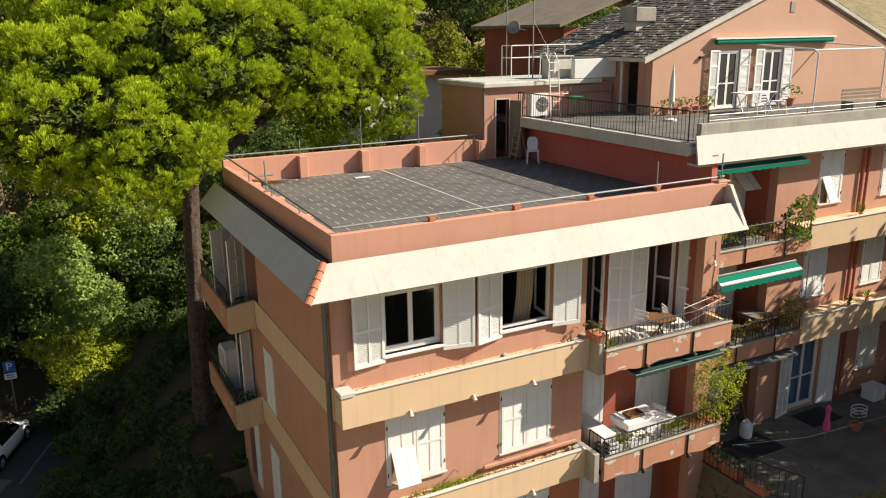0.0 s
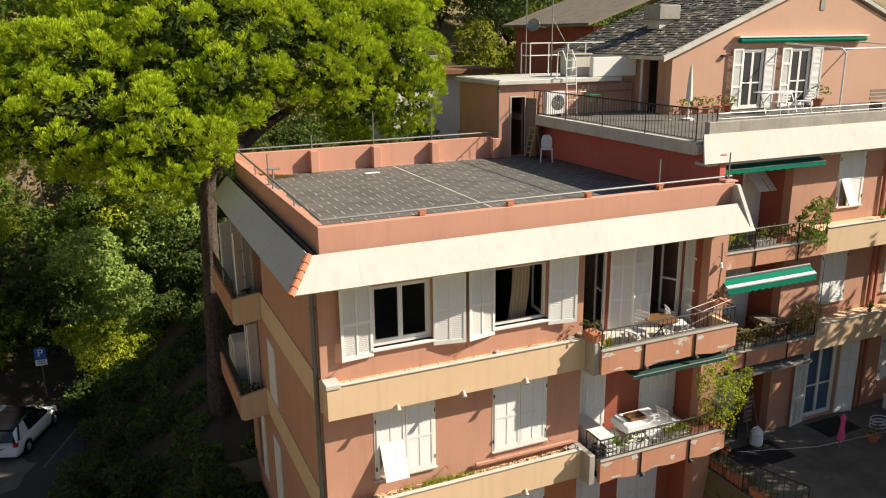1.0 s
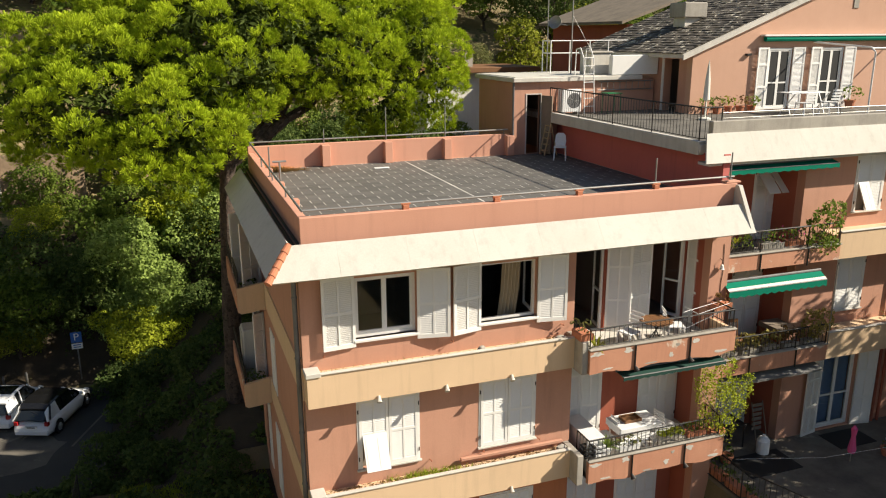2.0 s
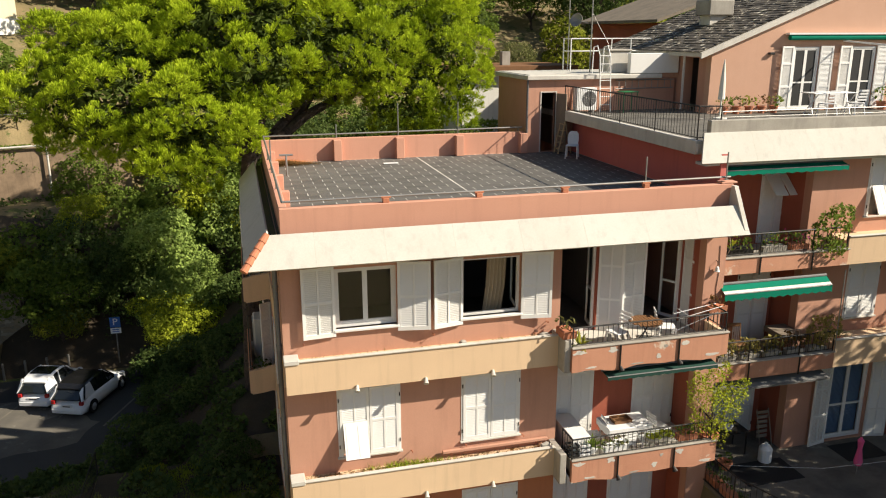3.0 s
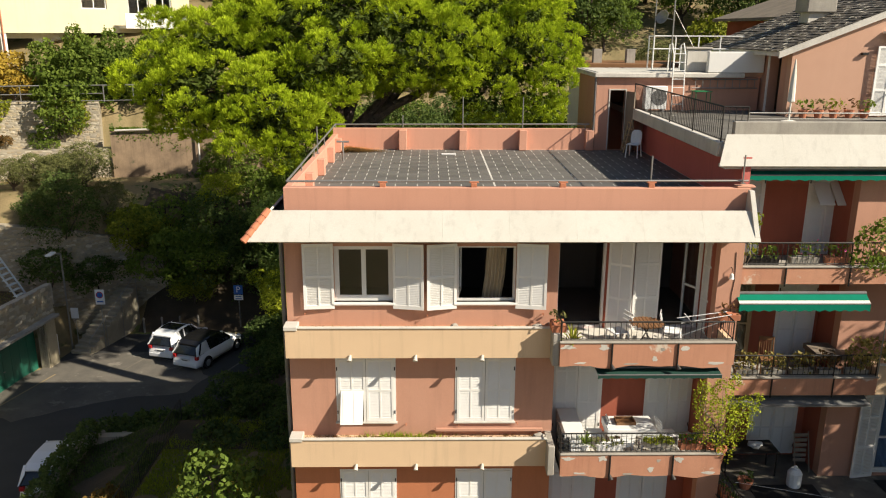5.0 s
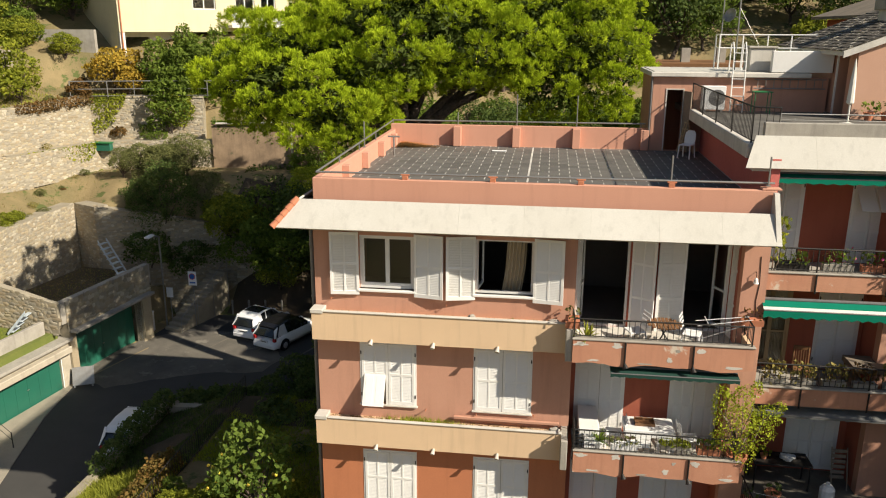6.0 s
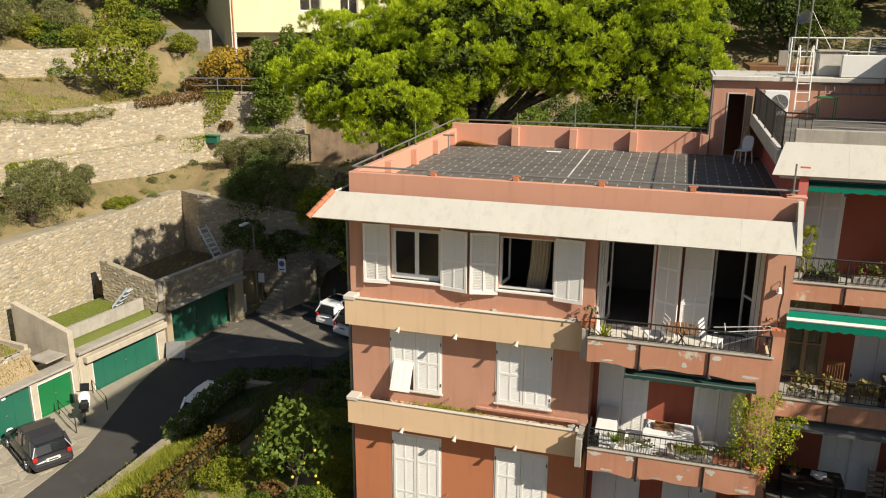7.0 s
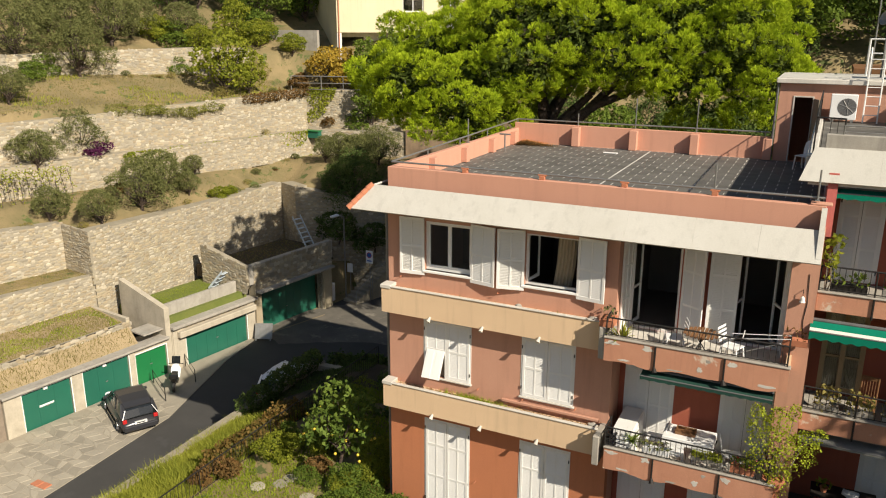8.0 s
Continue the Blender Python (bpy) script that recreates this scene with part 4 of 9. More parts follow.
# upper terrace
part("terrace_slab", boxes((15.43, WX1, 15.29, 30.0, 10.86, UZ - 0.01)), PALE_CONCRETE, wing, "pale edge beam of the upper terrace")
part("terrace_floor", boxes((15.62, WX1, 15.4, 24.05, UZ - 0.008, UZ)), OLD_FLOOR, wing, "worn grey-brown upper terrace floor")
part("edge_beam", boxes((15.40, 15.60, 15.35, 24.0, 10.80, UZ + 0.07), bevel=0.012), PALE_CONCRETE, wing)
part("concrete_parapet", boxes((15.75, WX1, 15.28, 15.46, 10.9, 11.66), bevel=0.015), CONCRETE, wing, "stained concrete parapet")
eave = part("upper_eave", boxes((15.5, WX1, 15.0, WY, 10.55, 10.62)), PALE_CONCRETE, wing, "sloping cream eave of the upper terrace")
for k in range(11):
    a, b = 15.31 + k * 1.6, 15.31 + (k + 1) * 1.6
    bm = bmesh.new()
    sheet(bm, [(a + 0.001, 14.86, 10.645), (b - 0.001, 14.86, 10.645), (b - 0.001, 15.25, 11.36), (a + 0.001 + (0.25 if k == 0 else 0), 15.25, 11.36)], 0.05)
    part("eave_panel", bm, EAVE, eave)
railing("terrace_railing", [(15.50, 23.9), (15.50, 21.8), (15.50, 19.7), (15.50, 17.6), (15.52, 15.5), (16.1, 15.4)], UZ + 0.07, 12.0, "black iron railing of the upper terrace", gap=0.14)
railing("parapet_rail", [(16.1, 15.37), (20.0, 15.37), (24.0, 15.37), (28.0, 15.37)], 11.66, 11.86, "low grey rail on the concrete parapet", gap=4.5, rail_r=0.016, material=GALV)

# stair hut on the roof
hut = thing("stair_hut", (15.5, 26, TZ), "flat-roofed salmon stair hut with a dark doorway", "hut")
part("front_wall", wall(14.2, 19.9, TZ - 0.1, 12.2, 24.1, 24.3, [(14.68, 15.22, TZ, 11.76)]), STUCCO, hut)
part("left_wall", boxes((14.2, 14.4, 24.3, 27.2, TZ - 1.0, 12.2)), STUCCO, hut)
part("back_wall", boxes((14.2, 19.9, 27.2, 27.4, TZ - 1.0, 12.2)), STUCCO, hut)
part("inner_wall", boxes((15.9, 16.0, 24.3, 27.2, TZ, 12.2)), ROOM, hut)
part("roof", boxes((14.08, 19.3, 23.93, 27.55, 12.2, 12.36), bevel=0.02), PALE_CONCRETE, hut, "pale concrete flat roof with flaking edges")
part("roof_felt", boxes((14.2, 19.2, 24.05, 27.4, 12.36, 12.38)), EAVE, hut)
part("door_frame", boxes((14.64, 14.68, 24.08, 24.2, TZ, 11.8), (15.22, 15.26, 24.08, 24.2, TZ, 11.8), (14.68, 15.22, 24.08, 24.2, 11.76, 11.8)), PALE_CONCRETE, hut)
ob = part("door", boxes((0, 0.5, 0, 0.04, 0, 2.05)), OLD_WOOD, hut, "weathered door standing open")
ob.matrix_basis = turned(15.24, 24.05, TZ + 0.02, -70)
part("downpipe", pipe([(14.14, 24.06, TZ), (14.14, 24.06, 12.2)], 0.04, seg=8), PIPE_GREY, hut)

# gabled house on the upper terrace
house = thing("gabled_house", (25, 25, UZ), "salmon house with a slate gable roof on the terrace", "house")
HX0, HX1, HY = 20.0, 34.0, 22.0
RIDGE_X, RIDGE_Z, EAVE_Z = 27.0, 15.9, 13.0
slope = (RIDGE_Z - EAVE_Z) / (RIDGE_X - 19.5)
bm = bmesh.new()
prism(bm, [(HX0, UZ), (HX1, UZ), (HX1, EAVE_Z + 0.1), (RIDGE_X, RIDGE_Z - 0.15), (HX0, EAVE_Z + 0.12)], "y", HY, HY + 0.3)
gable = part("gable_wall", bm, GABLE, house)
part("left_wall", wall(HY + 0.3, 29.0, UZ, EAVE_Z + 0.1, HX0, HX0 + 0.3, [(22.75, 23.6, UZ, 12.95)], along="y"), STUCCO, house)
part("room", boxes((21.4, 21.5, HY + 0.3, 29, UZ, 13.2), (HX0 + 0.3, 21.4, 24.3, 24.4, UZ, 13.2)), ROOM, house)
part("door_post", boxes((19.96, 20.0, 23.62, 23.72, UZ, 13.0)), SHUTTER, house)
for side in (0, 1):
    bm = bmesh.new()
    x_low = 19.5 if side == 0 else 34.5
    pts = [(x_low, EAVE_Z), (RIDGE_X, RIDGE_Z), (RIDGE_X, RIDGE_Z + 0.14), (x_low, EAVE_Z + 0.14)]
    prism(bm, pts, "y", 21.9, 29.2)
    part("roof_deck", bm, PALE_CONCRETE, house)
bm = bmesh.new()
prism(bm, [(19.5, EAVE_Z - 0.06), (RIDGE_X, RIDGE_Z - 0.06), (RIDGE_X, RIDGE_Z + 0.13), (19.5, EAVE_Z + 0.13)], "y", 21.84, 21.9)
part("verge_board", bm, PALE_CONCRETE, house, "pale verge board of the gable")
for x0, ang in ((23.2, 0), (25.6, 0)):
    d = casement(house, x0, x0 + 1.05, UZ + 0.05, 13.3, HY - 0.04, "white glazed terrace door")
    # Black panel on the wall stands for the dark room behind the glass.
    part("unlit_room_panel", boxes((x0 + 0.08, x0 + 0.97, HY - 0.006, HY - 0.001, UZ + 0.1, 13.25)), BLACK, d)
    piece("shutter", shutter_mesh(0.5, 2.2, True), turned(x0 - 0.02, HY - 0.06, UZ + 0.05, 184), house)
    piece("shutter", shutter_mesh(0.5, 2.2, True), turned(x0 + 1.08, HY - 0.1, UZ + 0.05, -6), house)
part("vent", boxes((26.9, 27.15, HY - 0.03, HY, 14.7, 15.1), bevel=0.01), CONCRETE, house)
part("lamp", boxes((22.2, 22.4, HY - 0.12, HY, 13.05, 13.13), bevel=0.01), IRON, house)
bm = bmesh.new()
for (x0, x1, y0, y1, z0), (x2, x3, y2, y3, z1) in (((21.62, 22.72, 24.9, 25.95, 13.3), (21.78, 22.58, 25.05, 25.8, 13.85)), ((21.78, 22.58, 25.05, 25.8, 13.85), (21.80, 22.56, 25.07, 25.78, 14.42))):
    lo_ = [bm.verts.new(q) for q in ((x0, y0, z0), (x1, y0, z0), (x1, y1, z0), (x0, y1, z0))]
    hi_ = [bm.verts.new(q) for q in ((x2, y2, z1), (x3, y2, z1), (x3, y3, z1), (x2, y3, z1))]
    for k in range(4):
        bm.faces.new((lo_[k], lo_[(k + 1) % 4], hi_[(k + 1) % 4], hi_[k]))
chim = part("chimney", bm, PALE_CONCRETE, house, "weathered concrete chimney with a flared foot")
part("cap", boxes((21.66, 22.70, 24.93, 25.92, 14.42, 14.98), bevel=0.03), CONCRETE, chim, "heavy stained chimney cap")

# roof farther back
rear = thing("rear_house", (30, 38, 8), "red-brown house with a slate roof behind", "house")
part("wall", boxes((25.9, 40, 35.6, 44, 8, 14.3)), STUCCO_RED, rear)
bm = bmesh.new()
prism(bm, [(25.2, 14.3), (33, 16.9), (41, 14.3), (41, 14.45), (33, 17.05), (25.2, 14.45)], "y", 35.0, 44.6)
part("roof", bm, OLD_ROOF, rear, "faded brown roof covering")

# ---- garages, stone walls and steps on the hill ----
RNG = np.random.default_rng(5)


def stone_block(rng, w, h, d):
    """An uneven five- to seven-sided stone with a rounded-off face."""
    bm = bmesh.new()
    n = int(rng.integers(5, 8))
    a0 = rng.uniform(0, 6.28)
    rim, face = [], []
    for i in range(n):
        a = a0 + 2 * math.pi * (i + rng.uniform(-0.22, 0.22)) / n
        c, s = math.cos(a), math.sin(a)
        k = 0.60 * min(1 / max(abs(c), 1e-3), 1 / max(abs(s), 1e-3), 1.22) * rng.uniform(0.88, 1.04)
        rim.append(bm.verts.new((c * k * w, 0.03, s * k * h)))
        face.append(bm.verts.new((c * k * w * 0.84, -d * rng.uniform(0.5, 1.0), s * k * h * 0.82)))
    for i in range(n):
        j = (i + 1) % n
        bm.faces.new((rim[i], rim[j], face[j], face[i]))
    bm.faces.new(face)
    bmesh.ops.recalc_face_normals(bm, faces=bm.faces)
    bmesh.ops.triangulate(bm, faces=bm.faces[:])
    return bm


STONE_MESHES = [mesh_of("stone", stone_block(RNG, 1, 1, 1), STONE) for _ in range(24)]
STONE_ARRAYS = []
for me in STONE_MESHES:
    STONE_ARRAYS.append((np.array([v.co[:] for v in me.vertices]), np.array([p.vertices[:] for p in me.polygons])))


def rubble(wall_ob, a, b, za, zb, ta, tb, course=0.25, length=0.46, singles=0):
    """Stones along a wall face from a to b; its foot runs za..zb and its top ta..tb. The first ones are pieces of their own."""
    a, b = Vector((*a, 0)), Vector((*b, 0))
    d = b - a
    span = d.length
    ux = d / span
    rot = Matrix(((ux.x, -ux.y, 0, 0), (ux.y, ux.x, 0, 0), (0, 0, 1, 0), (0, 0, 0, 1)))
    rot_np = np.array(rot)[:3, :3]
    vs, fs, count, nv = [], [], 0, 0
    z_low = min(za, zb)
    row = 0
    while True:
        hh = course * RNG.uniform(0.7, 1.3)
        if z_low > max(ta, tb):
            break
        u = RNG.uniform(-0.06, 0)
        while u < span:
            w = length * RNG.uniform(0.45, 1.6)
            c = u + w / 2
            if c > span:
                break
            t = c / span
            foot, head = za + (zb - za) * t, ta + (tb - ta) * t
            zc = z_low + hh / 2
            if foot - 0.1 < zc < head - 0.02:
                k = int(RNG.integers(24))
                scl = np.array(((w - 0.01) * RNG.uniform(0.85, 1.08), RNG.uniform(0.004, 0.017), hh * RNG.uniform(0.7, 1.25)))
                pos = np.array((a.x + ux.x * c, a.y + ux.y * c, zc + RNG.normal(0, 0.045)))
                if count < singles:
                    piece("stone", STONE_MESHES[k], Matrix.Translation(pos) @ rot @ Matrix.Diagonal((*scl, 1)), wall_ob)
                else:
                    v, f = STONE_ARRAYS[k]
                    vs.append((v * scl) @ rot_np.T + pos)
                    fs.append(f + nv)
                    nv += len(v)
                count += 1
            u += w
        z_low += hh
        row += 1
    if vs:
        ob = new("stones", array_mesh("stones", np.concatenate(vs), np.concatenate(fs), STONE))
        ob.parent = wall_ob
        ob.matrix_parent_inverse = world_of(wall_ob).inverted()
        tagged(ob, kind="stuff")


def stone_wall(name, line, foots, heads, label, thick=0.85, course=0.12, length=0.23, singles=0):
    """A dry stone wall along a line of corner points, the stones on the side to the right of the line's way."""
    bm = bmesh.new()
    for k in range(len(line) - 1):
        a, b = Vector((*line[k], 0)), Vector((*line[k + 1], 0))
        u = (b - a).normalized()
        back = Vector((-u.y, u.x, 0)) * thick
        a2, b2 = a - u * 0.02, b + u * 0.02
        p = [(a2, foots[k]), (b2, foots[k + 1]), (b2, heads[k + 1]), (a2, heads[k])]
        f = [bm.verts.new((q.x, q.y, z)) for q, z in p]
        r = [bm.verts.new((q.x + back.x, q.y + back.y, z)) for q, z in p]
        bm.faces.new(f)
        bm.faces.new(r[::-1])
        for i in range(4):
            bm.faces.new((f[i], r[i], r[(i + 1) % 4], f[(i + 1) % 4]))
    bmesh.ops.recalc_face_normals(bm, faces=bm.faces)
    w = solid(name, bm, MORTAR, label, "wall", kind="structure")
    share = [singles // (len(line) - 1)] * (len(line) - 1)
    for k in range(len(line) - 1):
        rubble(w, line[k], line[k + 1], foots[k], foots[k + 1], heads[k], heads[k + 1], course, length, share[k])
    return w


stone_wall("wall_lower", [(-23.2, 9.5), (-20.3, 19.3), (-19.5, 22.6)], [1.0, 1.0, 1.0], [4.3, 4.1, 3.95], "tall pale rubble retaining wall")
stone_wall("wall_return", [(-19.55, 22.5), (-17.34, 22.28)], [1.0, 1.0], [3.95, 3.83], "shaded stone end of the tall wall", thick=0.14)
stone_wall("wall_middle", [(-17.4, 22.48), (-17.1, 31), (-17.35, 38.2)], [-2.0, -1.2, -0.6], [3.8, 3.65, 3.62], "tall sunlit rubble retaining wall above the garages", singles=300)
stone_wall("wall_corner", [(-17.35, 38.2), (-15.45, 37.2)], [-0.6, -0.8], [3.62, 3.66], "shaded stone return of the tall wall")
stone_wall("wall_dark_return", [(-15.45, 37.2), (-12.2, 38.9), (-8.6, 41.0), (-4.0, 42.3), (2.0, 44.0)], [-0.8, -3.4, -3.4, -3.4, -3.4], [3.66, 2.9, 1.7, 1.5, 2.2], "shaded rubble wall behind the steps")
stone_wall("wall_path", [(-25.0, 18), (-22.2, 29.4), (-20.0, 37), (-18.6, 43.6), (-15, 44.8), (-11.5, 45.6)], [4.4, 4.5, 4.5, 4.5, 4.5, 4.6], [6.5, 6.5, 6.5, 6.5, 6.5, 6.5], "long pale rubble wall below the path", singles=100)
stone_wall("wall_upper", [(-26.2, 18), (-23.3, 29.6), (-21.0, 37.4), (-19.4, 44.4), (-15, 45.8), (-12.5, 46.3)], [6.4, 6.4, 6.4, 6.4, 6.4, 6.4], [8.6, 8.8, 9.1, 9.4, 9.4, 9.3], "long pale rubble wall above the path", singles=100)
stone_wall("wall_top", [(-33.0, 22), (-29.5, 32), (-26, 40), (-23.8, 43.4)], [10.4, 10.4, 10.4, 10.4], [11.9, 12.2, 12.4, 12.3], "weathered rubble wall under the olives", singles=60)
# rendered bank wall with a grey pipe, right of the stone walls
bank = solid("wall_bank", boxes((-11.6, -2.0, 45.4, 45.8, 4.2, 7.6)), BANK, "stained rendered bank wall", "wall", kind="structure")
bank.matrix_basis = Matrix.Translation((-11.6, 45.6, 0)) @ Matrix.Rotation(radians(9), 4, "Z") @ Matrix.Translation((11.6, -45.6, 0))
bp = solid("bank_pipe", pipe([(-11.2, 45.3, 7.65), (-6.6, 46.0, 7.75), (-6.3, 46.0, 7.5), (-6.3, 46.0, 4.0)], 0.06), PALE_CONCRETE, "grey drain pipe along the bank wall", "pipe")

# garden wall beside the lane
stone_wall("wall_garden", [(-0.8, 24.25), (-5.15, 24.25), (-5.15, 4.0)], [-3.4, -3.4, -3.4], [-1.5, -1.6, -1.75], "low stone wall beside the lane", thick=0.35)

# garage row, in its own frame: along the row, into the hill, up
GO = Matrix(((0.1376, -0.9905, 0, -14.17), (0.9905, 0.1376, 0, 15.18), (0, 0, 1, 0), (0, 0, 0, 1)))


def in_row(ob):
    ob.matrix_basis = GO
    return ob


garage = thing("garage_row", (-14, 20, ROAD_Z), "row of stone-faced garages with green doors", "garage")
R0 = ROAD_Z - 0.1


def gpart(name, bm, material, label="", parent=None):
    return in_row(part(name, bm, material, parent or garage, label))


gpart("front_wall", wall(-0.6, 7.7, R0, -1.36, 0, 0.35, [(0.2, 2.45, R0, -1.5), (3.05, 5.45, R0, -1.5), (5.82, 7.62, R0, -1.66)]), GARAGE_WALL)
gpart("front_wall", wall(8.0, 13.62, R0, -1.0, 0, 0.35, [(8.85, 13.0, R0, -1.62)]), GARAGE_WALL)
gpart("front_wall", wall(13.62, 20.0, R0, -0.1, -0.1, 0.35, [(14.12, 19.2, R0, -0.72)]), MORTAR)
gpart("rear_room", boxes((-0.6, 20, 3.6, 3.9, R0, -1.45), (2.7, 2.8, 0.35, 3.6, R0, -1.45), (5.6, 5.7, 0.35, 3.6, R0, -1.45), (13.6, 13.75, 0.35, 3.6, R0, -1.45)), ROOM)
for u0, u1, z1, m, lab in ((0.2, 2.45, -1.5, GARAGE_GREEN, "dark green garage door"), (3.05, 5.45, -1.5, GARAGE_GREEN, "dark green garage door"), (5.82, 7.62, -1.66, BRIGHT_GREEN, "bright green sheet gate"), (8.85, 13.0, -1.62, GARAGE_GREEN, "wide dark green garage door"), (14.12, 19.2, -0.72, GARAGE_GREEN, "wide dark green garage door in the shade")):
    back = 0.45 if u0 == 14.12 else 0.0
    d = gpart("garage_door", boxes((u0, u1, 0.10 + back, 0.15 + back, R0, z1 - back * 0.05)), m, lab)
    n = max(2, int((u1 - u0) / 0.62))
    for k in range(1, n):
        u = u0 + (u1 - u0) * k / n
        gpart("rib", boxes((u - 0.012, u + 0.012, 0.09 + back, 0.10 + back, R0 + 0.1, z1 - 0.05)), m, parent=d)
    gpart("handle", boxes(((u0 + u1) / 2 - 0.06, (u0 + u1) / 2 + 0.06, 0.06 + back, 0.09 + back, -2.45, -2.41)), GALV, parent=d)
    gpart("frame", boxes((u0 - 0.05, u0, -0.02, 0.2, R0, z1 + 0.05), (u1, u1 + 0.05, -0.02, 0.2, R0, z1 + 0.05), (u0, u1, -0.02, 0.2, z1, z1 + 0.06)), SHUTTER, parent=d)
gpart("notice", boxes((0.95, 1.62, 0.085, 0.097, -2.42, -2.33)), SHUTTER, "white worn notice on the door")
for u in (1.3, 4.2, 2.75, 13.3, 19.5):
    gpart("number_plate", boxes((u - 0.09, u + 0.09, -0.03, 0.0, -1.66, -1.48) if u in (2.75, 13.3, 19.5) else (u - 0.09, u + 0.09, 0.03, 0.09, -1.64, -1.54)), SHUTTER)
gpart("eave_slab", boxes((-0.7, 7.75, -0.22, 0.5, -1.36, -1.26), bevel=0.01), CONCRETE, "thin stained slab over the doors")
gpart("eave_slab", boxes((13.7, 19.9, -0.55, 0.0, -0.64, -0.50), bevel=0.015), CONCRETE, "stained slab over the far garage")
gpart("eave_slab", boxes((7.95, 13.7, -0.28, 0.5, -1.0, -0.86), bevel=0.01), CONCRETE)
gpart("roller_box", boxes((8.3, 13.5, -0.34, 0.0, -1.55, -1.22), bevel=0.03), GARAGE_WALL, "pale beam over the wide door")
bm = bmesh.new()
prism(bm, [(0.35, R0), (0.35, -1.28), (1.1, -0.42), (4.7, -0.04), (4.7, R0)], "x", -8.0, 6.3)
gpart("planted_roof", bm, DRY_EARTH, "earth roof with dry grass")
gpart("roof_edge", boxes((-8, 6.5, 1.0, 1.16, -0.5, -0.30), (6.3, 6.5, 1.16, 4.3, -0.6, -0.12), bevel=0.02), GARAGE_WALL)
gpart("gate_roof", boxes((6.5, 7.7, 0.4, 3.8, -1.7, -1.5)), CONCRETE)
bm = bmesh.new()
prism(bm, [(0.0, R0), (0.0, 0.2), (3.6, 1.12), (3.6, R0)], "x", 7.68, 7.98)
gpart("party_wall", bm, GARAGE_WALL, "pale rendered wall with a sloping top")
gpart("wide_roof", boxes((7.98, 13.4, 0.35, 4.2, -1.0, -0.5)), TURF)
gpart("roof_parapet", boxes((7.98, 12.95, 0.62, 0.82, -0.9, 0.14), bevel=0.015), CONCRETE, "grey concrete parapet of the garage roof")
bm = bmesh.new()
prism(bm, [(-0.05, -0.1), (-0.05, 1.05), (0.25, 1.05), (3.6, 1.75), (3.6, -0.6), (0.35, -0.6)], "x", 13.1, 13.45)
gpart("side_wall", bm, MORTAR, "dark stone wall between the garage roofs")
# The shade on this roof lawn is put into a dark ground colour.
gpart("upper_roof", boxes((13.45, 20.6, 0.2, 4.6, -0.4, 0.30)), LITTER_SHADE)
gpart("upper_parapet", boxes((13.3, 20.2, -0.13, 0.22, -0.1, 1.02), bevel=0.02), CONCRETE, "stone parapet above the wide garage")
gpart("canopy", boxes((6.55, 7.7, 0.2, 1.4, -0.95, -0.88)), CONCRETE)
# stones on the face of the far garage
fw = gpart("stone_facing", boxes((13.62, 14.05, -0.16, -0.1, R0, 0.2), (19.25, 20.0, -0.16, -0.1, R0, 0.2), (14.05, 19.25, -0.16, -0.1, -0.66, 0.6)), STONE, "dark stone facing")
for u0, u1, z0, z1 in ((-0.6, 0.15, R0, -1.4), (2.5, 3.0, R0, -1.4), (5.5, 5.78, R0, -1.4), (8.05, 8.8, R0, -1.1), (13.05, 13.6, R0, -1.1)):
    ob = gpart("pier", boxes((u0, u1, -0.05, 0.0, z0, z1), bevel=0.01), GARAGE_WALL, "pale rough garage pier")

row_point = lambda u, d: tuple((GO @ Vector((u, d, 0)))[:2])
stone_wall("wall_step", [(-19.9, 9.5), (-17.95, 18.0), (-17.42, 22.38)], [-0.6, -0.6, -2.0], [1.75, 1.62, 1.47], "stone wall above the garage roof", thick=0.5)
stone_wall("wall_low_step", [row_point(-8, 1.0), row_point(6.4, 1.0)], [-0.9, -0.9], [-0.3, -0.3], "low stone edge of the garage roof", thick=0.25, course=0.17, length=0.3)

# rubble on the far garage and on the wall between the roofs
stone_wall("wall_garage_front", [row_point(13.62, -0.17), row_point(20.0, -0.17)], [-0.62, -0.62], [0.98, 0.98], "rubble facing over the far garage", thick=0.03, course=0.17, length=0.28)
stone_wall("wall_garage_side", [row_point(13.08, 3.6), row_point(13.08, -0.1)], [-0.5, -0.5], [1.74, 1.05], "rubble wall between the garage roofs", thick=0.02, course=0.17, length=0.28)

# short guard rails beside the scooter
for a, b in (((-12.9, 21.5), (-10.9, 20.3)), ((-12.9, 23.7), (-11.1, 22.5))):
    gr = thing("guard_rail", (a[0], a[1], ROAD_Z), "short black guard rail on the apron", "rail", "guard rails")
    for q in (a, b):
        part("post", pipe([(q[0], q[1], ROAD_Z), (q[0], q[1], ROAD_Z + 0.75)], 0.022, seg=6), IRON, gr)
    for z in (0.38, 0.72):
        part("bar", pipe([(a[0], a[1], ROAD_Z + z), (b[0], b[1], ROAD_Z + z)], 0.014, seg=6), IRON, gr)
for k in range(2):
    solid("clay_plate", boxes((-10.35 + k * 0.42, -9.98 + k * 0.42, 12.7, 13.05, ROAD_Z + 0.04, ROAD_Z + 0.10), bevel=0.01), TERRACOTTA, "square terracotta cover on the apron", "cover", "clay covers")

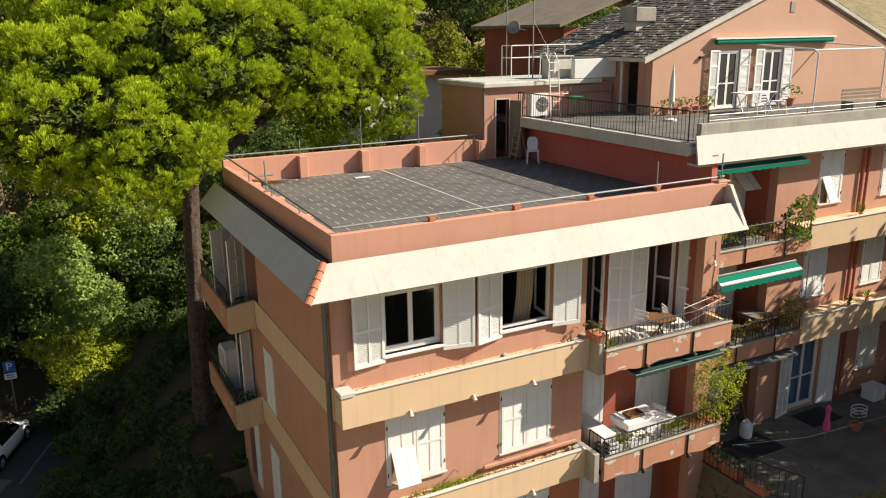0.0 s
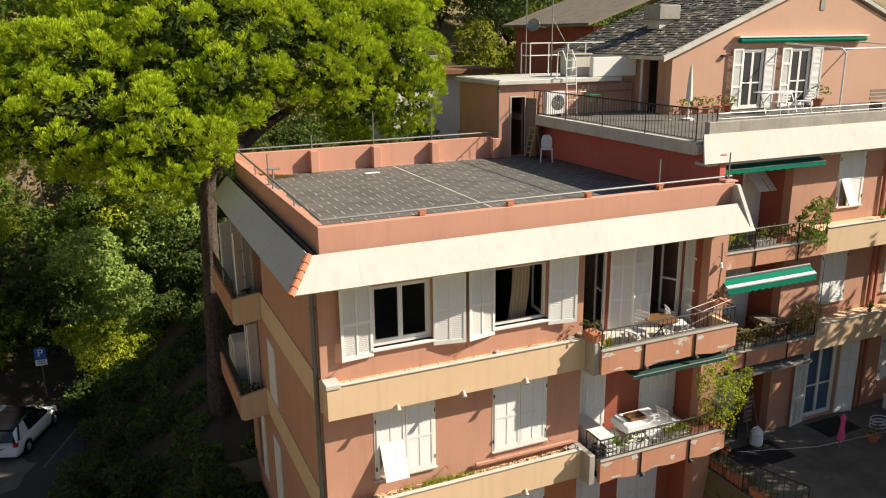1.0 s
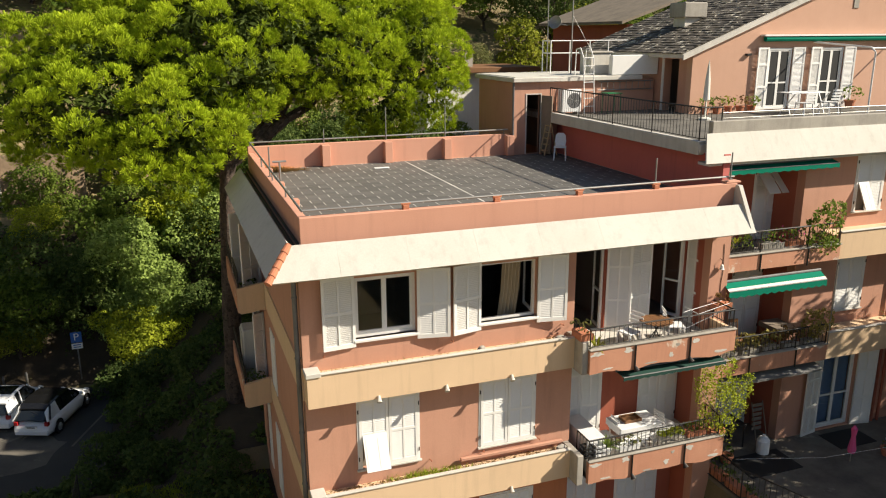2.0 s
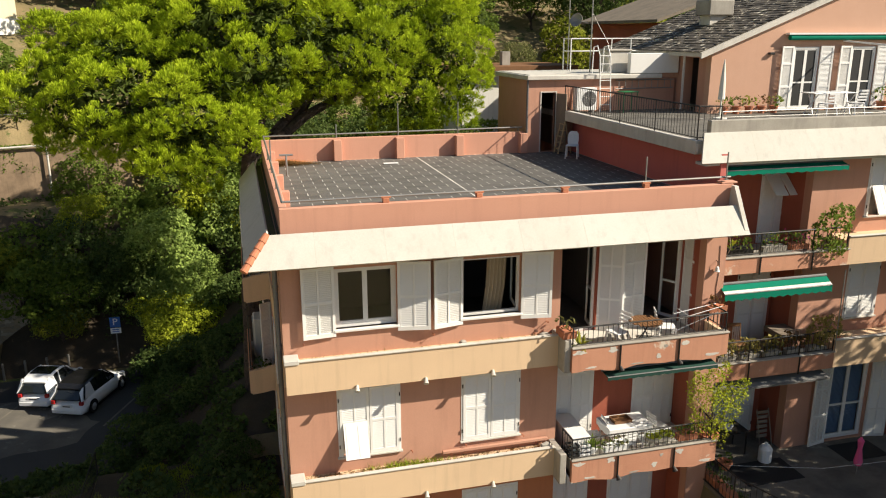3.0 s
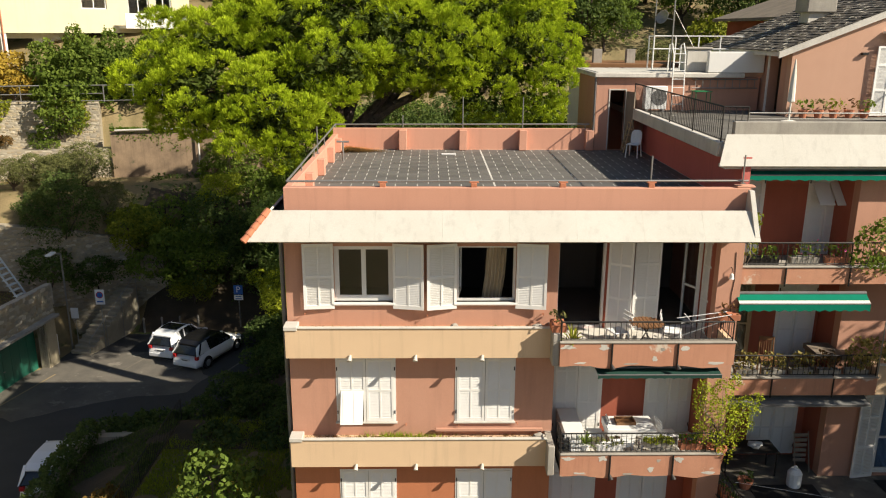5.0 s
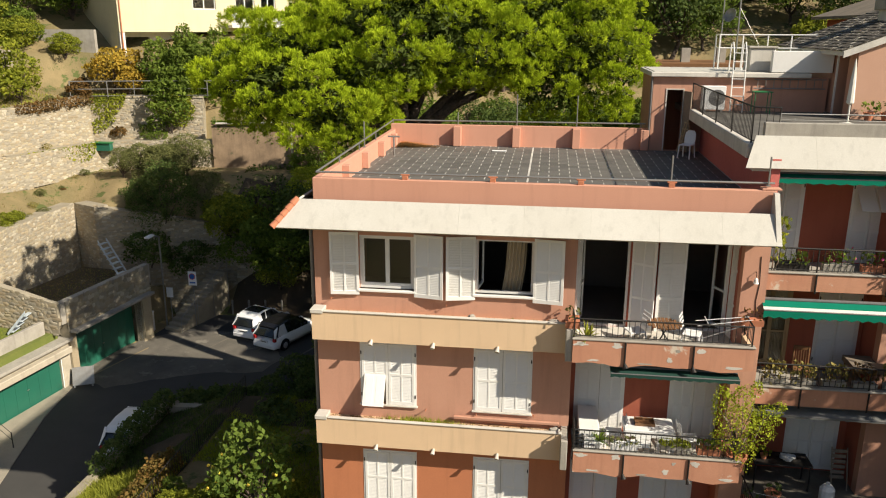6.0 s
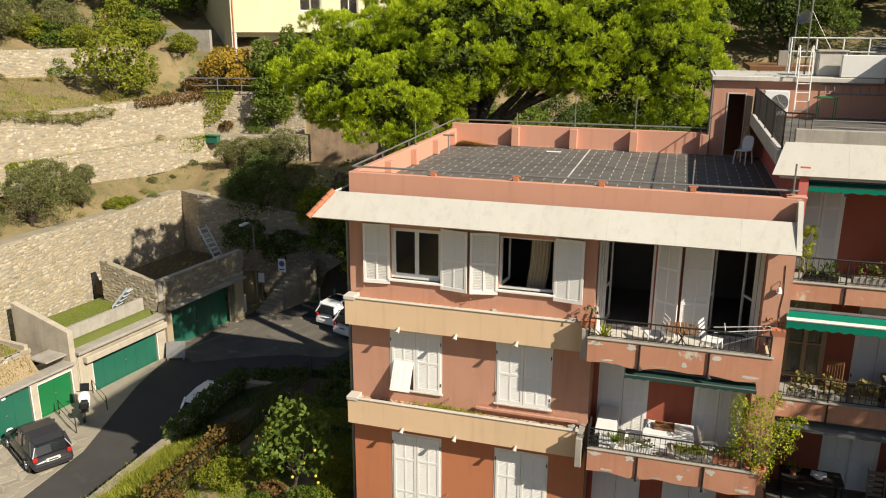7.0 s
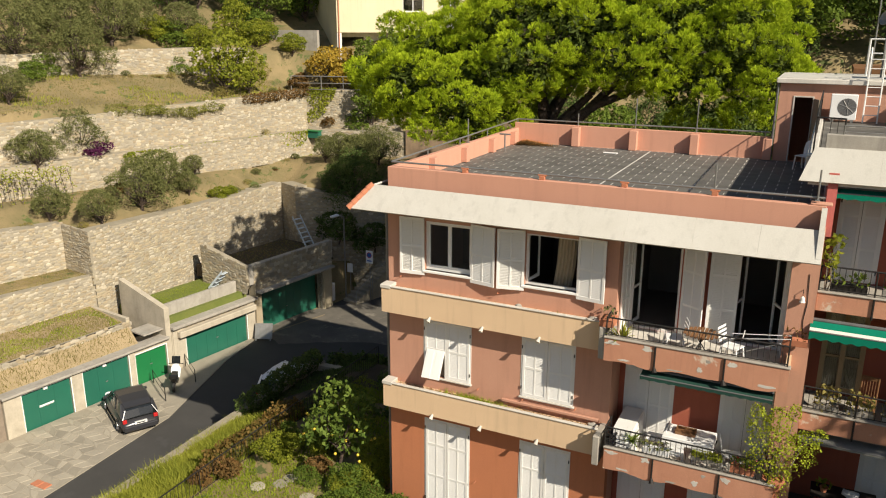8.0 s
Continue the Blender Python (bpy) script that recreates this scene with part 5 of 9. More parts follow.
# shed corner with an iron gate at the low end
shed = thing("stone_shed", (-14.5, 13.5, ROAD_Z), "small stone shed with a terracotta edge and iron gate", "shed")
in_row(part("wall", boxes((-3.6, -1.2, -0.4, 1.6, R0, -1.3), (-1.15, -0.62, 0.1, 0.4, R0, -0.9), bevel=0.02), GARAGE_WALL, shed))
in_row(part("roof_edge", boxes((-3.7, -1.1, -0.5, 0.0, -1.3, -1.18), bevel=0.02), TERRACOTTA, shed))
in_row(part("door", boxes((-1.12, -0.66, 0.02, 0.08, R0, -1.3)), OLD_WOOD, shed, "dark wooden shed door"))
gate = thing("iron_gate", (-11.6, 12.6, ROAD_Z), "black iron grid gate on a rendered wall", "gate")
part("wall", boxes((-12.6, -11.3, 11.4, 11.7, R0, -1.5), bevel=0.02), GARAGE_WALL, gate)
for k in range(6):
    part("bar", boxes((-12.5 + k * 0.22, -12.47 + k * 0.22, 11.74, 11.77, -3.1, -1.7)), IRON, gate)
for z in (-3.0, -2.4, -1.8):
    part("cross_bar", boxes((-12.5, -11.38, 11.74, 11.77, z, z + 0.03)), IRON, gate)

# metal steps between the garage roofs
STEEL_BLUE = surface("pale_blue_paint", (0.50, 0.57, 0.62), (0.36, 0.40, 0.43), scale=3, amount=0.5, fine=40, bump=0.1, rough=0.5)
for at, yaw, n, go in (((-12.75, 34.95, 0.30), 82, 7, 0.165), ((-14.7, 28.0, -0.5), -82, 4, 0.24)):
    st = thing("metal_steps", (0, 0, 0), "pale blue metal steps leaning on the wall", "steps", "metal steps")
    rise, run = n * 0.27, n * go
    for q in (-0.34, 0.34):
        bm = bmesh.new()
        prism(bm, [(0, 0), (run, rise), (run, rise + 0.16), (0, 0.16)], "x", q - 0.025, q + 0.025)
        part("stringer", bm, STEEL_BLUE, st)
    for k in range(n):
        part("tread", boxes((-0.31, 0.31, 0.05 + k * go, 0.27 + k * go, 0.14 + k * 0.27, 0.18 + k * 0.27), bevel=0.006), STEEL_BLUE, st)
    st.matrix_basis = turned(*at, yaw)

# stone stairway beside the far garage
stair = thing("stone_stairway", (0, 0, 0), "worn stone stairway climbing beside the wall", "stairs")
for k in range(14):
    part("step", boxes((-0.6, 0.6, k * 0.31, k * 0.31 + 0.34, -0.2, 0.18 * (k + 1)), bevel=0.02), MORTAR, stair)
part("rail", pipe([(0.7, 0, 0.9), (0.7, 4.3, 3.4)], 0.02), GALV, stair)
for k in range(4):
    part("post", pipe([(0.7, k * 1.4, 0), (0.7, k * 1.4, 0.9 + k * 0.81)], 0.018, seg=6), GALV, stair)
stair.matrix_basis = turned(-10.6, 35.9, ROAD_Z, -17)

# pavement before the garages
pave = solid("pavement", profile([(garage_x(10.5), 10.5), (-9.1, 10.5), (-9.2, 13), (-9.6, 19.2), (-10.5, 22), (-11.5, 25.2), (-12.05, 28.2), (garage_x(29.0), 29.0)], "z", ROAD_Z - 0.2, ROAD_Z + 0.04), PAVING, "concrete apron with crazy paving before the garages", "pavement", kind="structure")

# painted marks on the asphalt
for k, (x0, y0, x1, y1, w) in enumerate(((-7.6, 33.6, -6.2, 37.6, 0.10), (-2.6, 32.6, -1.1, 36.4, 0.10), (-4.9, 33.4, -3.6, 37.2, 0.10), (-12.0, 29.2, -10.8, 33.4, 0.09))):
    d = Vector((x1 - x0, y1 - y0, 0)).normalized()
    nrm = Vector((-d.y, d.x, 0)) * w / 2
    bm = bmesh.new()
    pts = [Vector((x0, y0, 0)) + nrm, Vector((x0, y0, 0)) - nrm, Vector((x1, y1, 0)) - nrm, Vector((x1, y1, 0)) + nrm]
    prism(bm, [(p.x, p.y) for p in pts], "z", ROAD_Z, ROAD_Z + 0.005)
    solid("road_marking", bm, DRY_EARTH if k == 3 else COURT, "faded painted line on the asphalt", "marking", "road markings", kind="structure")

# house on the hill
villa = thing("hill_house", (-16, 50, 11.3), "cream rendered house on the hill with a white balcony", "house")
VM = Matrix.Translation((-18.45, 47.3, 0)) @ Matrix.Rotation(radians(45), 4, "Z")


def vpart(name, bm, material, label="", parent=None):
    ob = part(name, bm, material, parent or villa, label)
    ob.matrix_basis = VM
    return ob


vpart("wall", wall(0, 13, 13.6, 22, 0, 0.3, [(5.2, 6.9, 15.0, 16.4), (8.4, 9.9, 14.2, 16.6), (10.4, 11.6, 15.0, 16.4), (2.0, 3.2, 17.6, 19.2)]), PLASTER_CREAM)
vpart("side_wall", boxes((-0.02, 0.28, 0.3, 9, 10.8, 22)), PLASTER_CREAM)
vpart("lower_wall", wall(-0.0, 13, 10.6, 13.6, 1.3, 1.6, [(0.6, 2.4, 10.6, 13.1)]), PLASTER_WHITE)
vpart("overhang", boxes((0, 13, 0, 1.6, 13.45, 13.6)), PLASTER_CREAM)
vpart("pillar", boxes((0.02, 0.36, 0.05, 0.4, 10.6, 13.45)), PLASTER_WHITE)
vpart("rear", boxes((0.3, 13, 4, 4.2, 10.6, 22), (12.8, 13, 0.3, 9, 10.6, 22)), ROOM)
vpart("downpipe", pipe([(0.15, -0.05, 11), (0.15, -0.05, 22)], 0.05), TERRACOTTA)
vpart("balcony", boxes((7.6, 12.4, -1.1, 0, 13.75, 13.9), (7.6, 12.4, -1.1, -1.04, 13.9, 14.75)), PLASTER_WHITE, "white balcony")
for x0, x1, z0, z1 in ((5.2, 6.9, 15.0, 16.4), (8.4, 9.9, 14.2, 16.6), (10.4, 11.6, 15.0, 16.4), (2.0, 3.2, 17.6, 19.2)):
    win = vpart("window", boxes((x0, x0 + 0.07, 0.1, 0.2, z0, z1), (x1 - 0.07, x1, 0.1, 0.2, z0, z1), (x0 + 0.07, x1 - 0.07, 0.1, 0.2, z1 - 0.07, z1), (x0 + 0.07, x1 - 0.07, 0.1, 0.2, z0, z0 + 0.07), ((x0 + x1) / 2 - 0.03, (x0 + x1) / 2 + 0.03, 0.1, 0.2, z0 + 0.07, z1 - 0.07)), SHUTTER)
    vpart("pane", boxes((x0 + 0.07, x1 - 0.07, 0.14, 0.15, z0 + 0.07, z1 - 0.07)), GLASS, parent=win)

# long garden wall, fences and bits on the terrace under the house
solid("wall_court", boxes((-30.5, -20.5, 47.6, 47.9, 11.2, 13.6)), CONCRETE, "grey rendered garden wall", "wall", kind="structure")
fence = railing("terrace_fence", [(-20.4, 43.9), (-18.2, 44.6), (-15.0, 45.6), (-12.0, 46.2), (-7.0, 47.6)], 9.35, 10.35, "grey pipe fence on the terrace wall", gap=1.3, rail_r=0.04, bar_r=0.03, material=GALV)
part("middle_rail", pipe([(-20.4, 43.9, 9.85), (-18.2, 44.6, 9.85), (-15.0, 45.6, 9.85), (-12.0, 46.2, 9.85)], 0.03), GALV, fence)
for x0, x1, y0, z1 in ((-23.2, -23.0, 47.3, 13.1), (-22.9, -22.65, 47.2, 12.9)):
    solid("leaning_board", boxes((x0, x1, y0, y0 + 0.15, 11.2, z1)), OLD_WOOD, "grey board leaning on the garden wall", "board", "boards on the garden wall")
gb = thing("green_box", (-18.3, 44.0, 6.5), "green painted box set on the wall path", "box")
part("body", boxes((-18.9, -17.7, 43.3, 43.7, 5.95, 6.45), bevel=0.02), GARAGE_GREEN, gb)
part("lid", boxes((-18.95, -17.65, 43.22, 43.75, 6.45, 6.52), bevel=0.01), BRIGHT_GREEN, gb)
hw = thing("white_outbuilding", (19.5, 45, 7), "white outbuilding with a brown flat roof", "house")
part("wall", boxes((17.4, 24, 43.6, 48, 6, 11.6)), PLASTER_WHITE, hw)
part("roof", boxes((16.6, 24.6, 43.0, 48.4, 11.6, 11.9), bevel=0.02), WOOD, hw)
for x in (18.2, 20.2):
    part("chimney", boxes((x, x + 0.5, 44.5, 45, 11.9, 12.7)), CONCRETE, hw)

# ---- trees and plants ----
def unit_rows(v):
    return v / np.maximum(np.linalg.norm(v, axis=1, keepdims=True), 1e-9)


def blob_points(rng, blobs, n, depth=0.35, under=0.25):
    """Points in the outer layer of a heap of ellipsoids, with the outward way of each; those inside another ellipsoid are left out."""
    blobs = np.array(blobs, float)
    weight = blobs[:, 3] * blobs[:, 4] + blobs[:, 4] * blobs[:, 5] + blobs[:, 3] * blobs[:, 5]
    k = rng.choice(len(blobs), size=int(n * 1.9), p=weight / weight.sum())
    d = unit_rows(rng.normal(size=(len(k), 3)))
    keep = (d[:, 2] > -0.25) | (rng.random(len(k)) < under)
    d, k = d[keep], k[keep]
    r = 1 - depth * rng.random(len(k)) ** 1.7
    lump = 1 + 0.16 * np.sin(d[:, 0] * 7 + k * 1.7) * np.cos(d[:, 1] * 6 - k) + 0.12 * np.sin(d[:, 2] * 9 + k * 2.3) + 0.22 * np.sin(d[:, 0] * 12 + k) * np.sin(d[:, 1] * 11 + 2 * k) * np.sin(d[:, 2] * 10 + 3 * k)
    p = blobs[k, :3] + d * blobs[k, 3:] * (r * lump)[:, None]
    inner = np.zeros(len(k), bool)
    for j, b in enumerate(blobs):
        inner |= (((p - b[:3]) / (b[3:] * 0.78)) ** 2).sum(1) < 1
    p, d, k = p[~inner], d[~inner], k[~inner]
    out = unit_rows(d / blobs[k, 3:])
    return p[:n], out[:n]


def leaf_mesh(name, p, out, size, material, rng, long=1.7, loose=0.9):
    """One folded leaf, of two faces, at each point."""
    n = len(p)
    nrm = unit_rows(out + loose * rng.normal(size=(n, 3)))
    side = unit_rows(np.cross(nrm, rng.normal(size=(n, 3))))
    tip = np.cross(nrm, side)
    s = size * rng.uniform(0.6, 1.4, (n, 1))
    a = p - side * s * 0.5
    b = p + tip * s * long * 0.5 - nrm * s * 0.12
    c = p + side * s * 0.5
    d = p - tip * s * long * 0.5 - nrm * s * 0.12
    v = np.stack([a, b, c, d], 1).reshape(-1, 3)
    f = np.arange(4 * n).reshape(n, 4)
    return array_mesh(name, v, f, material)


def limb(bm, p, q, r0, r1, rng, bends=4, wander=0.12, seg=7):
    p, q = Vector(p), Vector(q)
    pts = [p]
    for i in range(1, bends):
        t = i / bends
        j = Vector(rng.normal(size=3)) * wander * (q - p).length * 0.35
        pts.append(p.lerp(q, t) + j)
    pts.append(q)
    for i, (a, b) in enumerate(zip(pts, pts[1:])):
        tube(bm, a, b, r0 + (r1 - r0) * i / bends, r0 + (r1 - r0) * (i + 1) / bends, seg=seg, caps=False)
    return pts


def heap(rng, r, h, n=9, base=0.35):
    """Ellipsoids for a crown of that radius and height above the ground."""
    rows = []
    for i in range(n):
        a = 2 * math.pi * i / n + rng.uniform(-0.4, 0.4)
        q = rng.uniform(0.25, 0.72) * r
        z = h * (base + (1 - base) * rng.uniform(0.15, 0.72))
        s = r * rng.uniform(0.32, 0.52)
        rows.append((q * math.cos(a), q * math.sin(a), z, s, s, s * rng.uniform(0.65, 0.95)))
    rows.append((0, 0, h * 0.78, r * 0.5, r * 0.5, h * 0.22))
    return rows


def tree(name, seed, r, h, leaves, size, material, label, category="tree", base=0.35, blobs=9, trunk_r=0.14, loose=0.9, depth=0.5, long=1.7, group=""):
    rng = np.random.default_rng(seed)
    t = thing(name, (0, 0, 0), label, category, group)
    rows = heap(rng, r, h, blobs, base)
    bm = bmesh.new()
    fork = Vector((rng.uniform(-0.1, 0.1) * r, rng.uniform(-0.1, 0.1) * r, h * base * 0.8))
    limb(bm, (0, 0, -0.3), fork, trunk_r, trunk_r * 0.75, rng)
    for b in rows:
        limb(bm, fork, (b[0] * 0.9, b[1] * 0.9, b[2]), trunk_r * 0.5, trunk_r * 0.12, rng, seg=5)
    part("trunk", bm, BARK, t)
    p, out = blob_points(rng, rows, leaves, depth)
    ob = new("crown", leaf_mesh("crown", p, out, size, material, rng, long, loose))
    ob.parent = t
    return t


PLACED = set()


def put(t, x, y, z=None, turn=0.0, size=1.0, tall=1.0):
    z = ground_height(x, y) - 0.05 if z is None else z
    m = Matrix.Translation((x, y, z)) @ Matrix.Rotation(radians(turn), 4, "Z") @ Matrix.Diagonal((size, size, size * tall, 1))
    if t.name in PLACED:
        return copy_thing(t, m)
    PLACED.add(t.name)
    t.matrix_basis = m
    return t


# the great umbrella pine
pine = thing("umbrella_pine", (4.25, 28.0, -1.2), "great umbrella pine with bright green needle tufts", "tree")
rng = np.random.default_rng(11)
LOBES = [(1.5, 26.6, 11.7, 3.4, 3.4, 2.2), (0.2, 28.6, 11.9, 2.5, 3.2, 1.9), (4.8, 27.6, 13.5, 3.5, 3.5, 2.2), (8.4, 29.4, 13.5, 3.5, 3.2, 2.0), (11.0, 30.6, 13.5, 2.9, 2.9, 2.0),
         (0.0, 31.6, 11.9, 2.3, 3.0, 1.8), (3.6, 30.4, 14.4, 3.4, 3.6, 2.2), (6.8, 31.5, 15.8, 4.6, 4.2, 1.9), (11.0, 33.3, 15.2, 2.6, 3.0, 1.4), (4.8, 34.8, 15.2, 3.4, 3.2, 1.5), (7.0, 35.4, 16.0, 3.8, 3.0, 1.7),
         (2.5, 24.5, 10.9, 1.8, 1.8, 1.4), (0.4, 24.8, 11.5, 1.6, 1.8, 1.3), (4.6, 25.0, 12.5, 1.8, 1.7, 1.3), (7.4, 27.2, 12.8, 1.8, 1.7, 1.3), (10.6, 29.6, 11.8, 1.8, 1.8, 1.6), (-1.2, 26.6, 11.6, 1.6, 1.8, 1.4), (13.0, 30.7, 11.9, 1.5, 1.8, 1.9), (2.7, 25.0, 10.0, 1.1, 1.0, 0.8)]
# boughs: rounded clumps close together over the lobes, each a heap of upright tufts
spot, away = blob_points(rng, LOBES, 12000, 0.10, under=0.10)
chosen = np.zeros((0, 3))
picked = []
for i in range(len(spot)):
    if len(chosen) == 0 or ((chosen - spot[i]) ** 2).sum(1).min() > 0.92:
        chosen = np.vstack([chosen, spot[i]])
        picked.append(i)
ct, ot = [], []
for i in picked:
    c, o = spot[i], away[i]
    rad = rng.uniform(0.42, 0.74)
    m = int(128 * rad * rad) + 10
    a = unit_rows(rng.normal(size=(m, 3)) + o * 0.8 + np.array((0, 0, 0.5)))
    ct.append(c + a * np.array((rad, rad, rad * 0.85)) * rng.uniform(0.7, 1.0, (m, 1)))
    ot.append(unit_rows(a * 0.55 + np.array((0, 0, 0.75))))
ct, ot = np.concatenate(ct), np.concatenate(ot)
nb = 24
way = unit_rows(np.repeat(ot, nb, 0) + rng.normal(size=(len(ct) * nb, 3)) * 0.42)
ln = np.repeat(rng.uniform(0.16, 0.28, (len(ct), 1)), nb, 0) * rng.uniform(0.75, 1.1, (len(way), 1))
sd = unit_rows(np.cross(way, rng.normal(size=way.shape))) * rng.uniform(0.0075, 0.0125, (len(way), 1))
tips = np.repeat(ct, nb, 0) + way * ln
k0 = np.repeat(np.arange(len(ct)), nb) * (1 + 2 * nb)
k1 = k0 + 1 + 2 * np.tile(np.arange(nb), len(ct))
v = np.empty((len(ct), 1 + 2 * nb, 3))
v[:, 0] = ct
v[:, 1::2] = (tips - sd).reshape(len(ct), nb, 3)
v[:, 2::2] = (tips + sd).reshape(len(ct), nb, 3)
v = v.reshape(-1, 3)
tuft_faces = np.stack([k0, k1, k1 + 1], 1)
needles = new("crown", array_mesh("crown", v, tuft_faces, PINE))
needles.parent = pine
needles.matrix_parent_inverse = world_of(pine).inverted()
# inner leaves coloured dark for the shade inside the crown; they also block light
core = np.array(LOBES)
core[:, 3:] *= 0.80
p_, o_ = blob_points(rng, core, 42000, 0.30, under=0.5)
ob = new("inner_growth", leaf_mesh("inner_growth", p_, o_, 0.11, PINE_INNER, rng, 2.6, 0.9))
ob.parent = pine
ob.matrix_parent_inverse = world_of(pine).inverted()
bm = bmesh.new()
fork = Vector((4.75, 28.1, 9.9))
stem_line = [((4.2, 28.0, -2.4), 0.46), ((4.16, 28.0, 0.6), 0.36), ((4.24, 27.95, 4.0), 0.30), ((4.36, 28.0, 7.0), 0.28), ((4.5, 28.05, 9.0), 0.27), (tuple(fork), 0.30)]
rings = []
for k in range(61):
    h_ = k / 60 * (len(stem_line) - 1)
    n_ = min(int(h_), len(stem_line) - 2)
    c_ = Vector(stem_line[n_][0]).lerp(Vector(stem_line[n_ + 1][0]), h_ - n_)
    r_ = stem_line[n_][1] * (1 - h_ + n_) + stem_line[n_ + 1][1] * (h_ - n_)
    ring = []
    for q in range(36):
        a_ = q / 36 * 2 * math.pi
        g_ = noise.noise((math.cos(a_) * 3.2, math.sin(a_) * 3.2, c_.z * 0.7)) * 0.16 + abs(noise.noise((math.cos(a_) * 6.5, math.sin(a_) * 6.5, c_.z * 1.3))) * 0.16
        ring.append(bm.verts.new(c_ + Vector((math.cos(a_), math.sin(a_), 0)) * r_ * (1 + g_)))
    rings.append(ring)
for lo_, hi_ in zip(rings, rings[1:]):
    for q in range(36):
        bm.faces.new((lo_[q], lo_[(q + 1) % 36], hi_[(q + 1) % 36], hi_[q]))
trunk = smooth(part("trunk", bm, BARK, pine, "thick grooved pine trunk"))
for c in LOBES[:11]:
    bm = bmesh.new()
    mid = fork.lerp(Vector(c[:3]), 0.5) + Vector((0, 0, -0.5))
    limb(bm, fork - Vector((0, 0, 0.5)), mid, 0.24, 0.16, rng, 3)
    limb(bm, mid, c[:3], 0.16, 0.06, rng, 3)
    for k in range(4):
        q = Vector(c[:3]) + Vector((rng.uniform(-1, 1) * c[3] * 0.8, rng.uniform(-1, 1) * c[4] * 0.8, rng.uniform(-0.5, 0.4) * c[5]))
        limb(bm, mid.lerp(Vector(c[:3]), rng.uniform(0.3, 0.9)), q, 0.07, 0.025, rng, 3, seg=5)
    part("limb", bm, BARK, pine)

# kinds that repeat
broad = tree("broadleaf_tree", 21, 3.0, 6.2, 14000, 0.13, LEAF_MID, "broadleaf tree with a dense green crown", base=0.18, blobs=13, group="hillside woods")
dark = tree("holm_oak", 22, 3.2, 6.8, 14500, 0.112, LEAF_DARK, "dark evergreen oak with a dense crown", base=0.15, blobs=14, group="hillside woods")
olive = tree("olive_tree", 23, 1.9, 3.6, 26000, 0.050, OLIVE, "grey-green olive tree with a loose crown", base=0.16, blobs=18, depth=0.7, long=3.0, loose=1.1, group="olive trees")
olive_b = tree("olive_tree", 24, 2.2, 3.9, 32000, 0.050, OLIVE, "broad grey-green olive tree", base=0.12, blobs=20, depth=0.7, long=3.0, loose=1.1, group="olive trees")
lime = tree("yellow_green_bush", 25, 1.9, 2.6, 10500, 0.088, LEAF_YELLOW, "sunlit yellow-green leafy bush", "bush", base=0.08, blobs=10)
bush = tree("leafy_bush", 26, 1.5, 1.9, 6200, 0.088, LEAF_MID, "dense green leafy bush", "bush", base=0.05, blobs=9, trunk_r=0.05)
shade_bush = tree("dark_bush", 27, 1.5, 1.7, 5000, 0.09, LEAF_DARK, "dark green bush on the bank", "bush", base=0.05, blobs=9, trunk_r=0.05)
autumn = tree("autumn_tree", 28, 2.1, 3.9, 3200, 0.17, LEAF_OCHRE, "small tree with orange autumn leaves", base=0.3, blobs=9)
rust = tree("rusty_shrub", 29, 1.1, 1.4, 2200, 0.12, LEAF_RUST, "shrub with rusty red-brown leaves", "bush", base=0.05, blobs=8, trunk_r=0.04)
fig = tree("fig_tree", 30, 2.1, 5.0, 8500, 0.14, LEAF_YELLOW, "spreading garden tree with yellowing leaves", base=0.12, blobs=15, depth=0.85)
straw = tree("straw_shrub", 33, 1.6, 2.2, 3600, 0.075, LEAF_STRAW, "loose straw-coloured shrub on the terrace", "bush", base=0.06, blobs=11, trunk_r=0.04, depth=0.95, long=2.4)
vine = tree("vine_thicket", 34, 1.6, 2.6, 10000, 0.07, LEAF_VINE, "thicket overgrown with small pale green vine leaves", "bush", base=0.05, blobs=12, trunk_r=0.05, loose=0.6, depth=0.3)
sunny = tree("yellow_bush", 35, 1.8, 2.4, 12000, 0.065, LEAF_SUNNY, "loose bush with small bright yellow-green leaves", "bush", base=0.06, blobs=12, trunk_r=0.05, loose=0.6, depth=0.35)
column = tree("tall_hedge_tree", 31, 1.9, 6.0, 6500, 0.15, LEAF_MID, "tall clipped evergreen beside the house", base=0.05, blobs=16)

